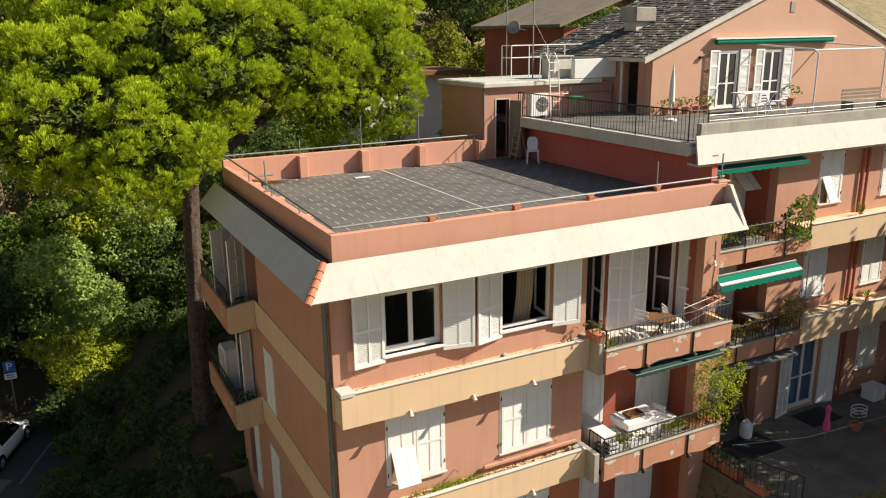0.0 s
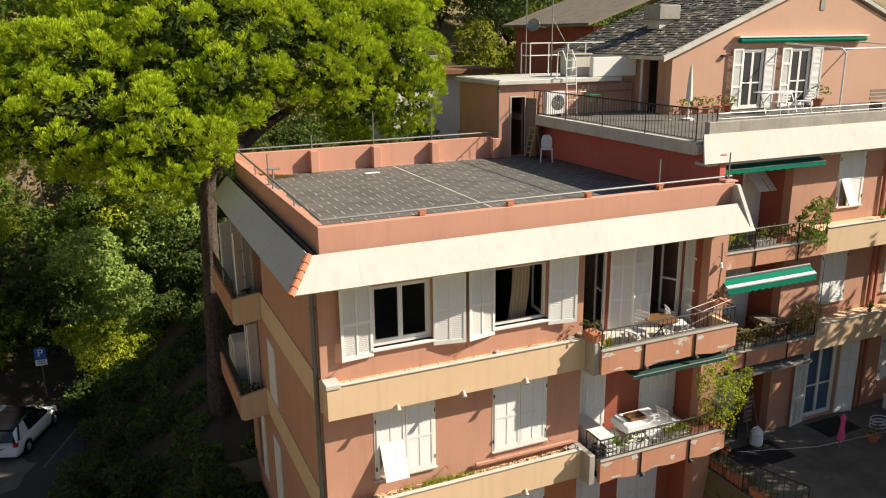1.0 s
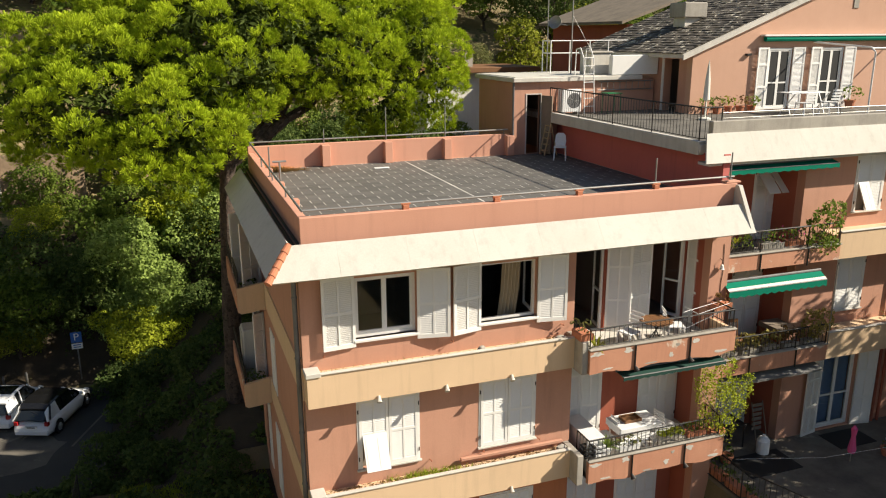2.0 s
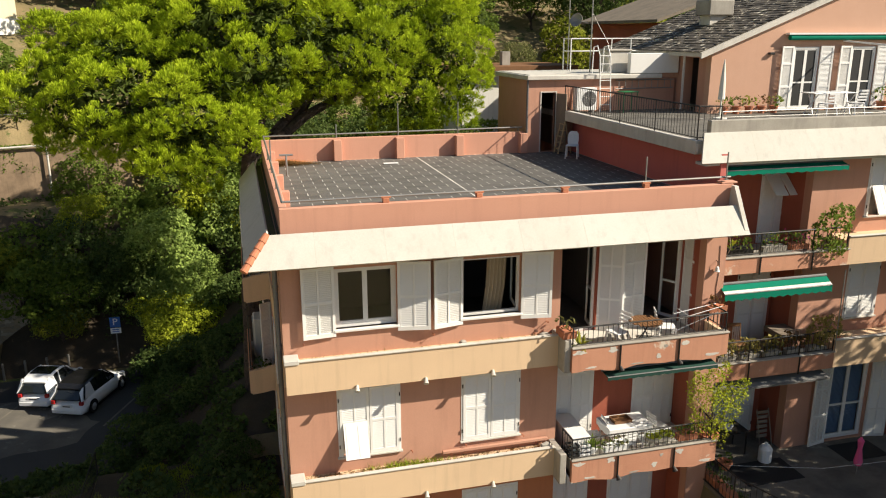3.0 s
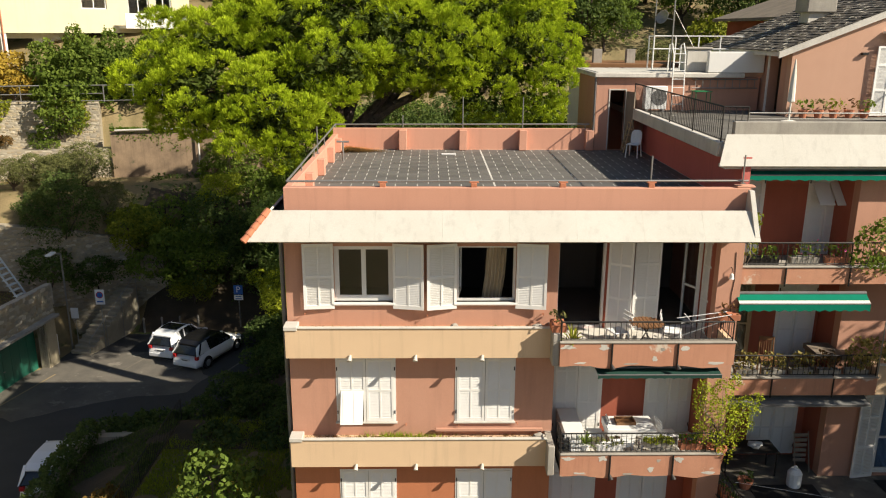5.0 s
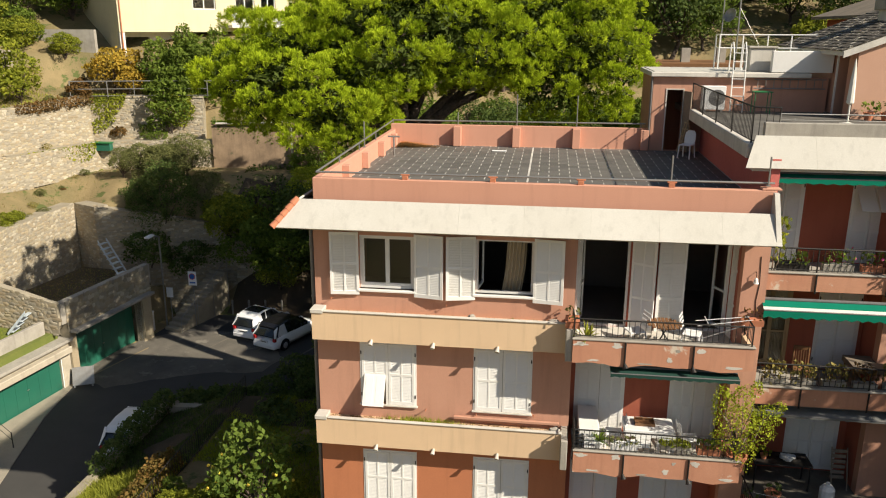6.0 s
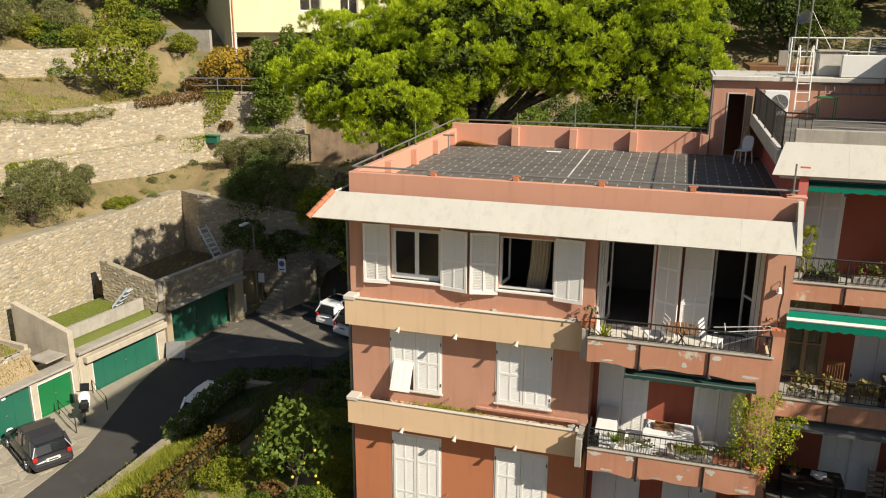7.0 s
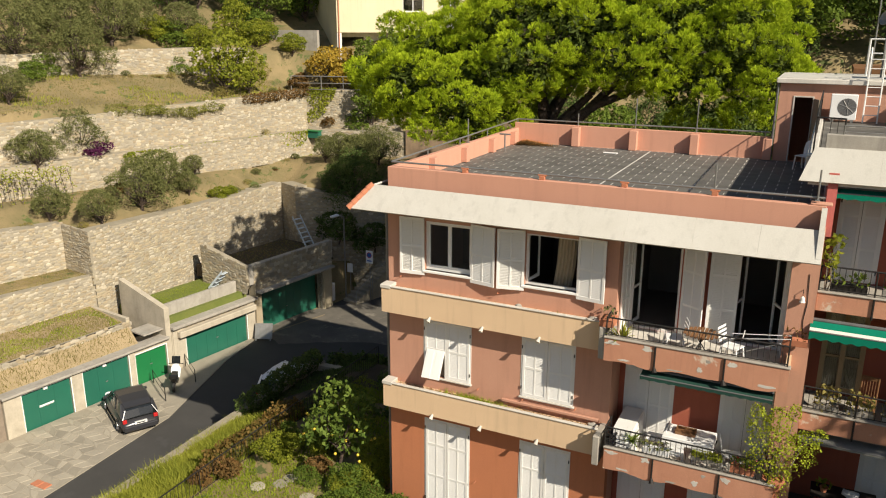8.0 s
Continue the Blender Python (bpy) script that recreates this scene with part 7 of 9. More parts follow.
blades("dry_roof_grass", (-22, -11, 6, 24, in_row_box(-7.5, 6.2, 1.2, 4.1)), 60000, 0.09, DRY_GRASS, "dry grass on the earth roof of the garages", 6, lambda a, b: row_z(a, b, lambda u, d: -0.42 + (d - 1.1) * 0.106), 0.02)
blades("roof_weeds", (-22, -11, 6, 24, lambda a, b: in_row_box(-7.5, 6.2, 1.2, 4.1)(a, b) and noise.noise((a * 0.7, b * 0.7, 6.0)) > -0.1), 70000, 0.07, LAWN, "patchy green grass on the earth roof of the garages", 16, lambda a, b: row_z(a, b, lambda u, d: -0.42 + (d - 1.1) * 0.106), 0.025)
blades("dry_roof_grass", (-22, -11, 6, 24, in_row_box(-7.5, 6.2, 0.4, 1.0)), 14000, 0.20, DRY_GRASS, "dry grass hanging over the garage doors", 7, lambda a, b: row_z(a, b, lambda u, d: -1.26 + (d - 0.35) * 1.14), 0.02)
blades("terrace_grass", (-30, -14, 20, 47, lambda a, b: inside((a, b), LINE_3 + FAR) and not inside((a, b), LINE_4 + FAR)), 34000, 0.14, DRY_GRASS, "thin dry grass on the hill terrace", 8, lambda a, b: ground_height(a, b) - 0.02, 0.025)
blades("terrace_grass", (-30, -12, 20, 47, lambda a, b: inside((a, b), LINE_3 + FAR) and noise.noise((a * 0.25, b * 0.25, 5.0)) > 0.12), 24000, 0.22, GRASS, "green weeds on the hill terrace", 9, lambda a, b: ground_height(a, b) - 0.02, 0.03)
blades("path_grass", (-25, -12, 15, 44, lambda a, b: inside((a, b), LINE_1 + FAR) and not inside((a, b), LINE_2 + FAR) and noise.noise((a * 0.3, b * 0.3, 2.0)) > 0.0), 9000, 0.16, DRY_GRASS, "scattered dry grass along the dirt terrace", 10, lambda a, b: ground_height(a, b) - 0.02, 0.02)
# Dark leaf colour paints the block's shade on the grass here.
blades("shade_grass", (-4.9, -1.3, 18.0, 23.9, lambda a, b: noise.noise((a * 0.8, b * 0.8, 11.0)) > -0.15), 11000, 0.13, LEAF_DARK, "thin grass coloured dark for the shade of the block", 18, lambda a, b: ground_height(a, b) + 0.02, 0.02)
blades("garden_weeds", (-1.2, 4.7, 11, 24, lambda a, b: noise.noise((a * 0.6, b * 0.6, 8.0)) > -0.2), 46000, 0.14, LAWN, "low green weeds in the garden", 12, lambda a, b: GARDEN_Z - 0.05, 0.02)

# ---- vehicles ----
CAR_GLASS = plain("car_glass", (0.015, 0.018, 0.02), 0.06, 0.0, 0.8)
CAR_WHITE = plain("white_car_paint", (0.84, 0.85, 0.86), 0.25, 0.0, 0.6)
CAR_GREY = plain("graphite_car_paint", (0.045, 0.045, 0.05), 0.28, 0.3, 0.6)
CAR_BLACK = plain("black_car_paint", (0.012, 0.012, 0.013), 0.2, 0.0, 0.6)
RED_LAMP = plain("red_lamp", (0.45, 0.02, 0.02), 0.25)
CLEAR_LAMP = plain("clear_lamp", (0.75, 0.76, 0.78), 0.15)
CHROME = plain("alloy", (0.55, 0.55, 0.56), 0.3, 0.9)
PLATE = plain("number_plate", (0.75, 0.75, 0.72), 0.5)


def loft(rows, close=True):
    """A skin over cross-sections given as lists of points."""
    bm = bmesh.new()
    vs = [[bm.verts.new(p) for p in r] for r in rows]
    n = len(rows[0])
    for a, b in zip(vs, vs[1:]):
        for i in range(n if close else n - 1):
            j = (i + 1) % n
            bm.faces.new((a[i], a[j], b[j], b[i]))
    if close:
        bm.faces.new(vs[0][::-1])
        bm.faces.new(vs[-1])
    bmesh.ops.recalc_face_normals(bm, faces=bm.faces)
    return bm


def car(name, length, width, height, paint, roof_paint, label, at, yaw, sunroof=False):
    """A small hatchback, nose along its own +y: lower body, glass house, roof, wheels and lamps."""
    t = thing(name, (0, 0, 0), label, "car", "parked cars")
    h, w, l = height, width / 2, length / 2
    belt, sill = h * 0.60, 0.20
    stations = [(-1.0, 0.80, 0.42, 0.50), (-0.97, 0.92, 0.24, 0.56), (-0.80, 0.98, sill, belt), (-0.45, 1.0, sill, belt), (0.10, 1.0, sill, belt * 0.98), (0.45, 1.0, sill, belt * 0.95), (0.72, 0.96, sill, belt * 0.86), (0.93, 0.86, 0.24, belt * 0.70), (1.0, 0.66, 0.36, belt * 0.52)]
    rows = []
    for y, k, z0, z1 in stations:
        ww = w * k
        z1 = z1 if z1 > 0.51 or abs(y) > 0.9 else z1
        rows.append([(-ww * 0.92, y * l, z0), (-ww, y * l, z0 + (z1 - z0) * 0.35), (-ww * 0.98, y * l, z0 + (z1 - z0) * 0.8), (-ww * 0.86, y * l, z1), (0, y * l, z1 + 0.035), (ww * 0.86, y * l, z1), (ww * 0.98, y * l, z0 + (z1 - z0) * 0.8), (ww, y * l, z0 + (z1 - z0) * 0.35), (ww * 0.92, y * l, z0)])
    body = smooth(part("body", loft(rows), paint, t))
    cab = [(-0.96, 0.66, belt * 0.99), (-0.86, 0.72, h * 0.78), (-0.70, 0.75, h * 0.94), (-0.35, 0.76, h * 0.985), (0.0, 0.74, h * 0.97), (0.17, 0.70, h * 0.90), (0.48, 0.84, belt * 0.95)]
    rows = []
    for y, k, z in cab:
        ww = w * k
        rows.append([(-w * 0.90, y * l, belt * 0.93), (-ww, y * l, max(z - 0.03, belt * 0.95)), (0, y * l, z), (ww, y * l, max(z - 0.03, belt * 0.95)), (w * 0.90, y * l, belt * 0.93)])
    part("glass", loft(rows), CAR_GLASS, t, "dark car windows")
    rows = []
    for y, k, z in ((-0.83, 0.70, h * 0.865), (-0.70, 0.77, h * 0.955), (-0.35, 0.78, h * 1.0), (0.0, 0.76, h * 0.985), (0.14, 0.73, h * 0.935)):
        ww = w * k
        rows.append([(-ww, y * l, z - 0.05), (-ww * 0.9, y * l, z), (0, y * l, z + 0.012), (ww * 0.9, y * l, z), (ww, y * l, z - 0.05)])
    part("roof", loft(rows), roof_paint, t)
    if sunroof:
        rows = []
        for y, k, z in ((-0.52, 0.62, h * 0.985), (-0.35, 0.64, h * 1.0), (-0.1, 0.63, h * 0.993), (0.10, 0.60, h * 0.955)):
            rows.append([(-w * k, y * l, z - 0.02), (-w * k, y * l, z + 0.012), (0, y * l, z + 0.022), (w * k, y * l, z + 0.012), (w * k, y * l, z - 0.02)])
        part("sunroof", loft(rows), CAR_GLASS, t, "dark glass sunroof")
    for s in (-1, 1):
        for y0, z0, y1, z1, r in ((-0.90, belt * 0.97, -0.74, h * 0.93, 0.05), (-0.30, belt * 0.97, -0.28, h * 0.95, 0.03), (0.48, belt * 0.95, 0.15, h * 0.92, 0.035)):
            bm = bmesh.new()
            tube(bm, (s * w * 0.905, y0 * l, z0), (s * w * 0.775, y1 * l, z1), r, r, seg=6)
            part("pillar", bm, paint if roof_paint is paint else roof_paint, t)
        lower = [(s * w * 0.915, y * l, belt * 0.95) for y in (-0.99, -0.80, -0.60, -0.46)]
        upper = [(s * w * k, y * l, z) for k, y, z in ((0.70, -0.88, h * 0.80), (0.77, -0.78, h * 0.90), (0.785, -0.62, h * 0.93), (0.79, -0.52, h * 0.94))]
        inner = [(x - s * 0.04, y, z) for x, y, z in upper]
        under = [(x - s * 0.04, y, z) for x, y, z in lower]
        part("quarter_panel", loft([[a, b, c, d] for a, b, c, d in zip(lower, upper, inner, under)]), paint, t)
        part("mirror", boxes((s * w * 0.98 - 0.02, s * w * 0.98 + 0.12 * s + 0.02 * s, 0.36 * l, 0.36 * l + 0.1, belt * 0.98, belt * 1.12) if s > 0 else (-w * 0.98 - 0.14, -w * 0.98 + 0.02, 0.36 * l, 0.36 * l + 0.1, belt * 0.98, belt * 1.12), bevel=0.02), paint, t)
        bm = bmesh.new()
        bmesh.ops.create_uvsphere(bm, u_segments=10, v_segments=6, radius=1, matrix=Matrix.Translation((s * w * 0.66, 0.93 * l, belt * 0.66)) @ Matrix.Diagonal((0.16, 0.11, 0.10, 1)))
        part("headlight", bm, CLEAR_LAMP, t)
        part("tail_light", boxes((s * w * 0.78 - 0.09, s * w * 0.78 + 0.09, -0.965 * l - 0.03, -0.90 * l, belt * 0.70, belt * 0.90), bevel=0.02), RED_LAMP, t)
        part("side_skirt", boxes((s * w - 0.03, s * w + 0.012, -0.42 * l, 0.42 * l, 0.16, 0.27), bevel=0.01), CAR_BLACK, t)
        for y in (-0.62, 0.64):
            r = 0.30
            bm = bmesh.new()
            tube(bm, (s * (w - 0.17), y * l, r), (s * (w + 0.015), y * l, r), r, r * 0.97, seg=22)
            wheel = part("wheel", bm, BLACK, t, "black tyre")
            bm = bmesh.new()
            tube(bm, (s * (w + 0.012), y * l, r), (s * (w + 0.022), y * l, r), r * 0.62, r * 0.58, seg=14)
            for k in range(5):
                a = 2 * math.pi * k / 5
                tube(bm, (s * (w + 0.024), y * l, r), (s * (w + 0.024), y * l + math.cos(a) * r * 0.58, r + math.sin(a) * r * 0.58), 0.025, seg=5)
            part("rim", bm, CHROME, wheel)
            bm = bmesh.new()
            tube(bm, (s * (w - 0.10), y * l, r + 0.02), (s * (w + 0.004), y * l, r + 0.02), r * 1.17, r * 1.17, seg=22)
            part("wheel_arch", bm, CAR_BLACK, t)
    part("rear_plate", boxes((-0.26, 0.26, -l * 0.985 - 0.03, -l * 0.96, belt * 0.58, belt * 0.58 + 0.11)), PLATE, t)
    part("plate_bar", boxes((-0.18, 0.18, -l * 0.985 - 0.034, -l * 0.985 - 0.03, belt * 0.58 + 0.03, belt * 0.58 + 0.08)), CAR_GREY, t)
    part("front_plate", boxes((-0.26, 0.26, l * 0.97, l * 1.005, 0.40, 0.51)), PLATE, t)
    part("rear_bumper", boxes((-w * 0.86, w * 0.86, -l * 1.015, -l * 0.93, 0.22, 0.46), bevel=0.04), paint, t)
    part("wiper", pipe([(0, -0.86 * l, h * 0.80), (0.28, -0.88 * l, h * 0.73)], 0.012, seg=4), BLACK, t)
    t.matrix_basis = turned(*at, yaw)
    return t


car("parked_car", 3.58, 1.64, 1.52, CAR_WHITE, CAR_WHITE, "small white city car with a dark glass sunroof", (-5.45, 36.75, ROAD_Z), -17, sunroof=True)
car("parked_car", 4.0, 1.76, 1.54, CAR_WHITE, CAR_BLACK, "white hatchback with a black roof", (-3.55, 35.65, ROAD_Z), -22)
car("parked_car", 3.75, 1.66, 1.44, CAR_GREY, CAR_GREY, "dark grey hatchback parked before the garages", (-11.15, 18.45, ROAD_Z + 0.06), 61)
car("parked_car", 4.0, 1.62, 1.60, CAR_WHITE, CAR_WHITE, "white car parked beside the garden wall", (-6.02, 23.75, ROAD_Z), 1)

# scooter by the green gate
sc = thing("scooter", (0, 0, 0), "black and white scooter on its stand", "scooter")
for y in (-0.62, 0.62):
    bm = bmesh.new()
    tube(bm, (-0.06, y, 0.25), (0.06, y, 0.25), 0.25, seg=18)
    wh = part("wheel", bm, BLACK, sc)
    bm = bmesh.new()
    tube(bm, (-0.065, y, 0.25), (0.065, y, 0.25), 0.13, seg=12)
    part("rim", bm, CHROME, wh)
part("floor_board", boxes((-0.17, 0.17, -0.2, 0.35, 0.24, 0.34), bevel=0.03), CAR_BLACK, sc)
part("tail", loft([[(-0.13, -0.85, 0.62), (0.13, -0.85, 0.62), (0.10, -0.85, 0.78), (-0.10, -0.85, 0.78)], [(-0.19, -0.4, 0.34), (0.19, -0.4, 0.34), (0.16, -0.4, 0.80), (-0.16, -0.4, 0.80)], [(-0.16, -0.08, 0.32), (0.16, -0.08, 0.32), (0.13, -0.08, 0.72), (-0.13, -0.08, 0.72)]]), CAR_BLACK, sc)
part("seat", boxes((-0.15, 0.15, -0.8, -0.1, 0.76, 0.86), bevel=0.04), BLACK, sc)
part("leg_shield", loft([[(-0.21, 0.36, 0.3), (0.21, 0.36, 0.3), (0.21, 0.41, 0.3), (-0.21, 0.41, 0.3)], [(-0.24, 0.42, 0.75), (0.24, 0.42, 0.75), (0.22, 0.48, 0.75), (-0.22, 0.48, 0.75)], [(-0.12, 0.40, 1.02), (0.12, 0.40, 1.02), (0.10, 0.46, 1.02), (-0.10, 0.46, 1.02)]]), CAR_WHITE, sc)
part("handlebar", pipe([(-0.34, 0.34, 1.05), (0, 0.42, 1.03), (0.34, 0.34, 1.05)], 0.02, seg=6), BLACK, sc)
part("windshield", boxes((-0.2, 0.2, 0.44, 0.46, 1.0, 1.4), bevel=0.02), CAR_GLASS, sc)
part("front_guard", boxes((-0.08, 0.08, 0.4, 0.85, 0.48, 0.56), bevel=0.03), CAR_WHITE, sc)
part("top_box", boxes((-0.2, 0.2, -1.15, -0.8, 0.82, 1.1), bevel=0.06), CAR_BLACK, sc)
sc.matrix_basis = turned(-11.7, 21.7, ROAD_Z + 0.05, 40) @ Matrix.Rotation(radians(6), 4, "Y")

# ---- signs and lamp by the parking place ----
SIGN_BLUE = plain("sign_blue", (0.02, 0.11, 0.42), 0.5)
SIGN_WHITE = plain("sign_white", (0.78, 0.78, 0.78), 0.5)
SIGN_RED = plain("sign_red", (0.5, 0.03, 0.03), 0.5)


def lettering(text, size, parent, m, material):
    cu = bpy.data.curves.new("letter", "FONT")
    cu.body, cu.size, cu.extrude, cu.align_x, cu.align_y = text, size, 0.003, "CENTER", "CENTER"
    cu.materials.append(material)
    ob = new("letter", cu)
    ob.parent = parent
    ob.matrix_parent_inverse = world_of(parent).inverted()
    ob.matrix_basis = m
    return ob


ps = thing("parking_sign", (-2.55, 39.3, ROAD_Z), "blue parking sign on a grey pole", "sign")
part("pole", pipe([(-2.71, 39.34, ROAD_Z), (-2.71, 39.34, -0.46)], 0.035), GALV, ps)
face = part("panel", boxes((-2.97, -2.45, 39.27, 39.29, -1.02, -0.46), bevel=0.008), SIGN_BLUE, ps)
lettering("P", 0.52, ps, Matrix.Translation((-2.71, 39.262, -0.73)) @ Matrix.Rotation(radians(90), 4, "X"), SIGN_WHITE)
part("lower_panel", boxes((-2.97, -2.45, 39.27, 39.29, -1.36, -1.06), bevel=0.006), SIGN_WHITE, ps)
part("print_bar", boxes((-2.88, -2.54, 39.264, 39.27, -1.17, -1.12), (-2.88, -2.54, 39.264, 39.27, -1.28, -1.24)), SIGN_BLUE, ps)
ns = thing("restriction_sign", (-9.55, 36.9, ROAD_Z), "white panel sign with a blue and red disc on a pole", "sign")
part("pole", pipe([(-9.6, 36.9, ROAD_Z), (-9.6, 36.9, 0.1)], 0.03), GALV, ns)
part("panel", boxes((-9.85, -9.35, 36.83, 36.86, -0.75, 0.1), bevel=0.006), SIGN_WHITE, ns)
bm = bmesh.new()
tube(bm, (-9.6, 36.83, -0.2), (-9.6, 36.822, -0.2), 0.19, seg=18)
part("disc", bm, SIGN_RED, ns)
bm = bmesh.new()
tube(bm, (-9.6, 36.822, -0.2), (-9.6, 36.815, -0.2), 0.15, seg=18)
part("disc_face", bm, SIGN_BLUE, ns)
part("print_bar", boxes((-9.77, -9.43, 36.822, 36.83, -0.62, -0.54)), SIGN_BLUE, ns)
for x, y, z, w_, h_ in ((-11.0, 36.7, -1.5, 0.4, 0.6), (-12.0, 35.3, -2.0, 0.5, 0.8)):
    nb_ = thing("notice_board", (x, y, ROAD_Z), "white notice board on a post by the steps", "notice", "notice boards")
    part("post", pipe([(x, y + 0.04, ROAD_Z), (x, y + 0.04, z + h_)], 0.03, seg=6), GALV, nb_)
    part("board", boxes((x - w_ / 2, x + w_ / 2, y - 0.02, y + 0.02, z, z + h_), bevel=0.005), SIGN_WHITE, nb_)
cab_ = thing("meter_cabinet", (-12.15, 35.9, ROAD_Z), "white roadside meter cabinet", "cabinet")
part("body", boxes((-12.3, -11.7, 35.6, 35.95, ROAD_Z, -2.1), bevel=0.02), WHITE_PLASTIC, cab_)
part("door", boxes((-12.26, -11.74, 35.58, 35.6, ROAD_Z + 0.1, -2.16)), SHUTTER, cab_)
bd = thing("display_board", (0, 0, 0), "pale grey panel on feet at the lane's edge", "panel")
ob = part("board", boxes((-0.5, 0.5, -0.02, 0.02, 0.1, 1.0), bevel=0.01), GALV, bd)
for s in (-0.4, 0.4):
    part("foot", boxes((s - 0.03, s + 0.03, -0.1, 0.1, 0, 0.1)), GALV, bd)
bd.matrix_basis = turned(-11.5, 28.3, ROAD_Z + 0.02, 25) @ Matrix.Rotation(radians(-25), 4, "X")
sl = thing("street_lamp", (-11.3, 36.6, ROAD_Z), "grey street lamp with a flat head", "lamp")
part("pole", pipe([(-11.3, 36.6, ROAD_Z), (-11.3, 36.6, 2.2), (-11.35, 35.9, 2.42)], 0.05), GALV, sl)
part("head", boxes((-11.5, -11.2, 35.3, 36.0, 2.38, 2.50), bevel=0.04), SIGN_WHITE, sl)
for k in range(4):
    bl = thing("bollard", (-9.0 + k * 0.4, 38.2, ROAD_Z), "rusty iron post by the steps", "bollard", "bollards")
    bm = bmesh.new()
    lathe(bm, (-8.2 + k * 1.0, 39.0 + k * 0.15, ROAD_Z), [(0.06, 0), (0.06, 0.8), (0.075, 0.82), (0.05, 0.95), (0.01, 0.97)], 10)
    part("shaft", bm, GALV, bl)

# ---- small things on roofs and balconies ----
def plastic_chair(at, yaw, label="white moulded plastic chair", group="white chairs", folding=False):
    t = thing("plastic_chair", (0, 0, 0), label, "chair", group)
    part("seat", boxes((-0.21, 0.21, -0.20, 0.22, 0.42, 0.45), bevel=0.012), WHITE_PLASTIC, t)
    bm = bmesh.new()
    rows = []
    for z, w, y in ((0.45, 0.17, -0.20), (0.62, 0.19, -0.235), (0.80, 0.17, -0.27), (0.88, 0.10, -0.285)):
        rows.append([(-w, y, z), (w, y, z), (w, y - 0.025, z), (-w, y - 0.025, z)])
    if folding:
        bm.free()
        for k in range(4):
            z = 0.52 + k * 0.1
            part("back_slat", boxes((-0.2, 0.2, -0.25 - k * 0.02, -0.235 - k * 0.02, z, z + 0.06)), WHITE_PLASTIC, t)
    else:
        bm.free()
        part("backrest", loft(rows), WHITE_PLASTIC, t)
    for x in (-0.18, 0.18):
        for y, dy in ((0.19, 0.05), (-0.18, -0.07)):
            part("leg", pipe([(x * 1.12, y + dy, 0), (x, y, 0.43)], 0.022, seg=6), WHITE_PLASTIC, t)
    t.matrix_basis = turned(*at, yaw)
    return t


def pot(at, r=0.13, h=0.22, material=None, plant="bush", leaf=None, size=0.25, label="terracotta flower pot with a green plant", n=90, group=""):
    t = thing("flower_pot", at, label, "plant pot", group)
    bm = bmesh.new()
    lathe(bm, at, [(r * 0.68, 0), (r * 0.95, h * 0.86), (r * 1.08, h * 0.86), (r * 1.08, h), (r * 0.9, h), (r * 0.85, h * 0.88)], 14)
    part("pot", bm, material or TERRACOTTA, t)
    rng = np.random.default_rng(int(abs(at[0] * 37 + at[1] * 11 + at[2] * 5) * 100) % 99991)
    c = np.array(at) + (0, 0, h)
    if plant == "agave":
        vs = []
        for k in range(n // 3):
            a, e = rng.uniform(0, 6.28), rng.uniform(0.25, 1.35)
            d = np.array((math.cos(a) * math.cos(e), math.sin(a) * math.cos(e), math.sin(e)))
            s = unit_rows(np.cross(d, (0, 0, 1.0))[None])[0] * 0.022
            l_ = size * rng.uniform(0.7, 1.15)
            m1 = c + d * l_ * 0.55
            tip = c + d * l_ + np.array((0, 0, -0.18 * l_))
            vs += [c - s * 0.6, c + s * 0.6, m1 + s, m1 - s, m1 - s, m1 + s, tip + s * 0.05, tip - s * 0.05]
        ob = new("leaves", array_mesh("leaves", np.array(vs), np.arange(len(vs)).reshape(-1, 4), leaf or LEAF_MID))
    else:
        p, o = blob_points(rng, [(c[0], c[1], c[2] + size * 0.5, size, size, size * 0.7), (c[0] + size * 0.4, c[1], c[2] + size * 0.6, size * 0.6, size * 0.6, size * 0.6)], n, 0.8)
        ob = new("leaves", leaf_mesh("leaves", p, o, 0.07, leaf or LEAF_MID, rng))
    ob.parent = t
    ob.matrix_parent_inverse = world_of(t).inverted()
    return t


def planter(x0, x1, y0, y1, z, h=0.18, material=None, leaf=None, n=160, tall=0.22, label="long planter box with trailing plants", blooms=None):
    t = thing("planter_box", ((x0 + x1) / 2, (y0 + y1) / 2, z), label, "planter", "planter boxes")
    bm = bmesh.new()
    prism(bm, [(y0 + 0.02, z), (y1 - 0.02, z), (y1, z + h), (y1 - 0.02, z + h), (y1 - 0.03, z + h - 0.02), (y0 + 0.03, z + h - 0.02), (y0 + 0.02, z + h), (y0, z + h)], "x", x0, x1)
    part("box", bm, material or TERRACOTTA, t)
    rng = np.random.default_rng(int(abs(x0 * 31 + y0 * 17 + z * 7) * 100) % 99991)
    rows = [(x0 + (x1 - x0) * (k + 0.5) / 4, (y0 + y1) / 2 + rng.uniform(-0.04, 0.04), z + h + tall * 0.4, (x1 - x0) / 6, (y1 - y0) * 0.8, tall * rng.uniform(0.5, 1.0)) for k in range(4)]
    p, o = blob_points(rng, rows, n, 0.8)
    ob = new("leaves", leaf_mesh("leaves", p, o, 0.06, leaf or LEAF_MID, rng))
    ob.parent = t
    ob.matrix_parent_inverse = world_of(t).inverted()
    if blooms:
        ob = new("flowers", leaf_mesh("flowers", p[::4] + o[::4] * 0.05, o[::4], 0.055, blooms, rng, 1.0))
        ob.parent = t
        ob.matrix_parent_inverse = world_of(t).inverted()
    return t


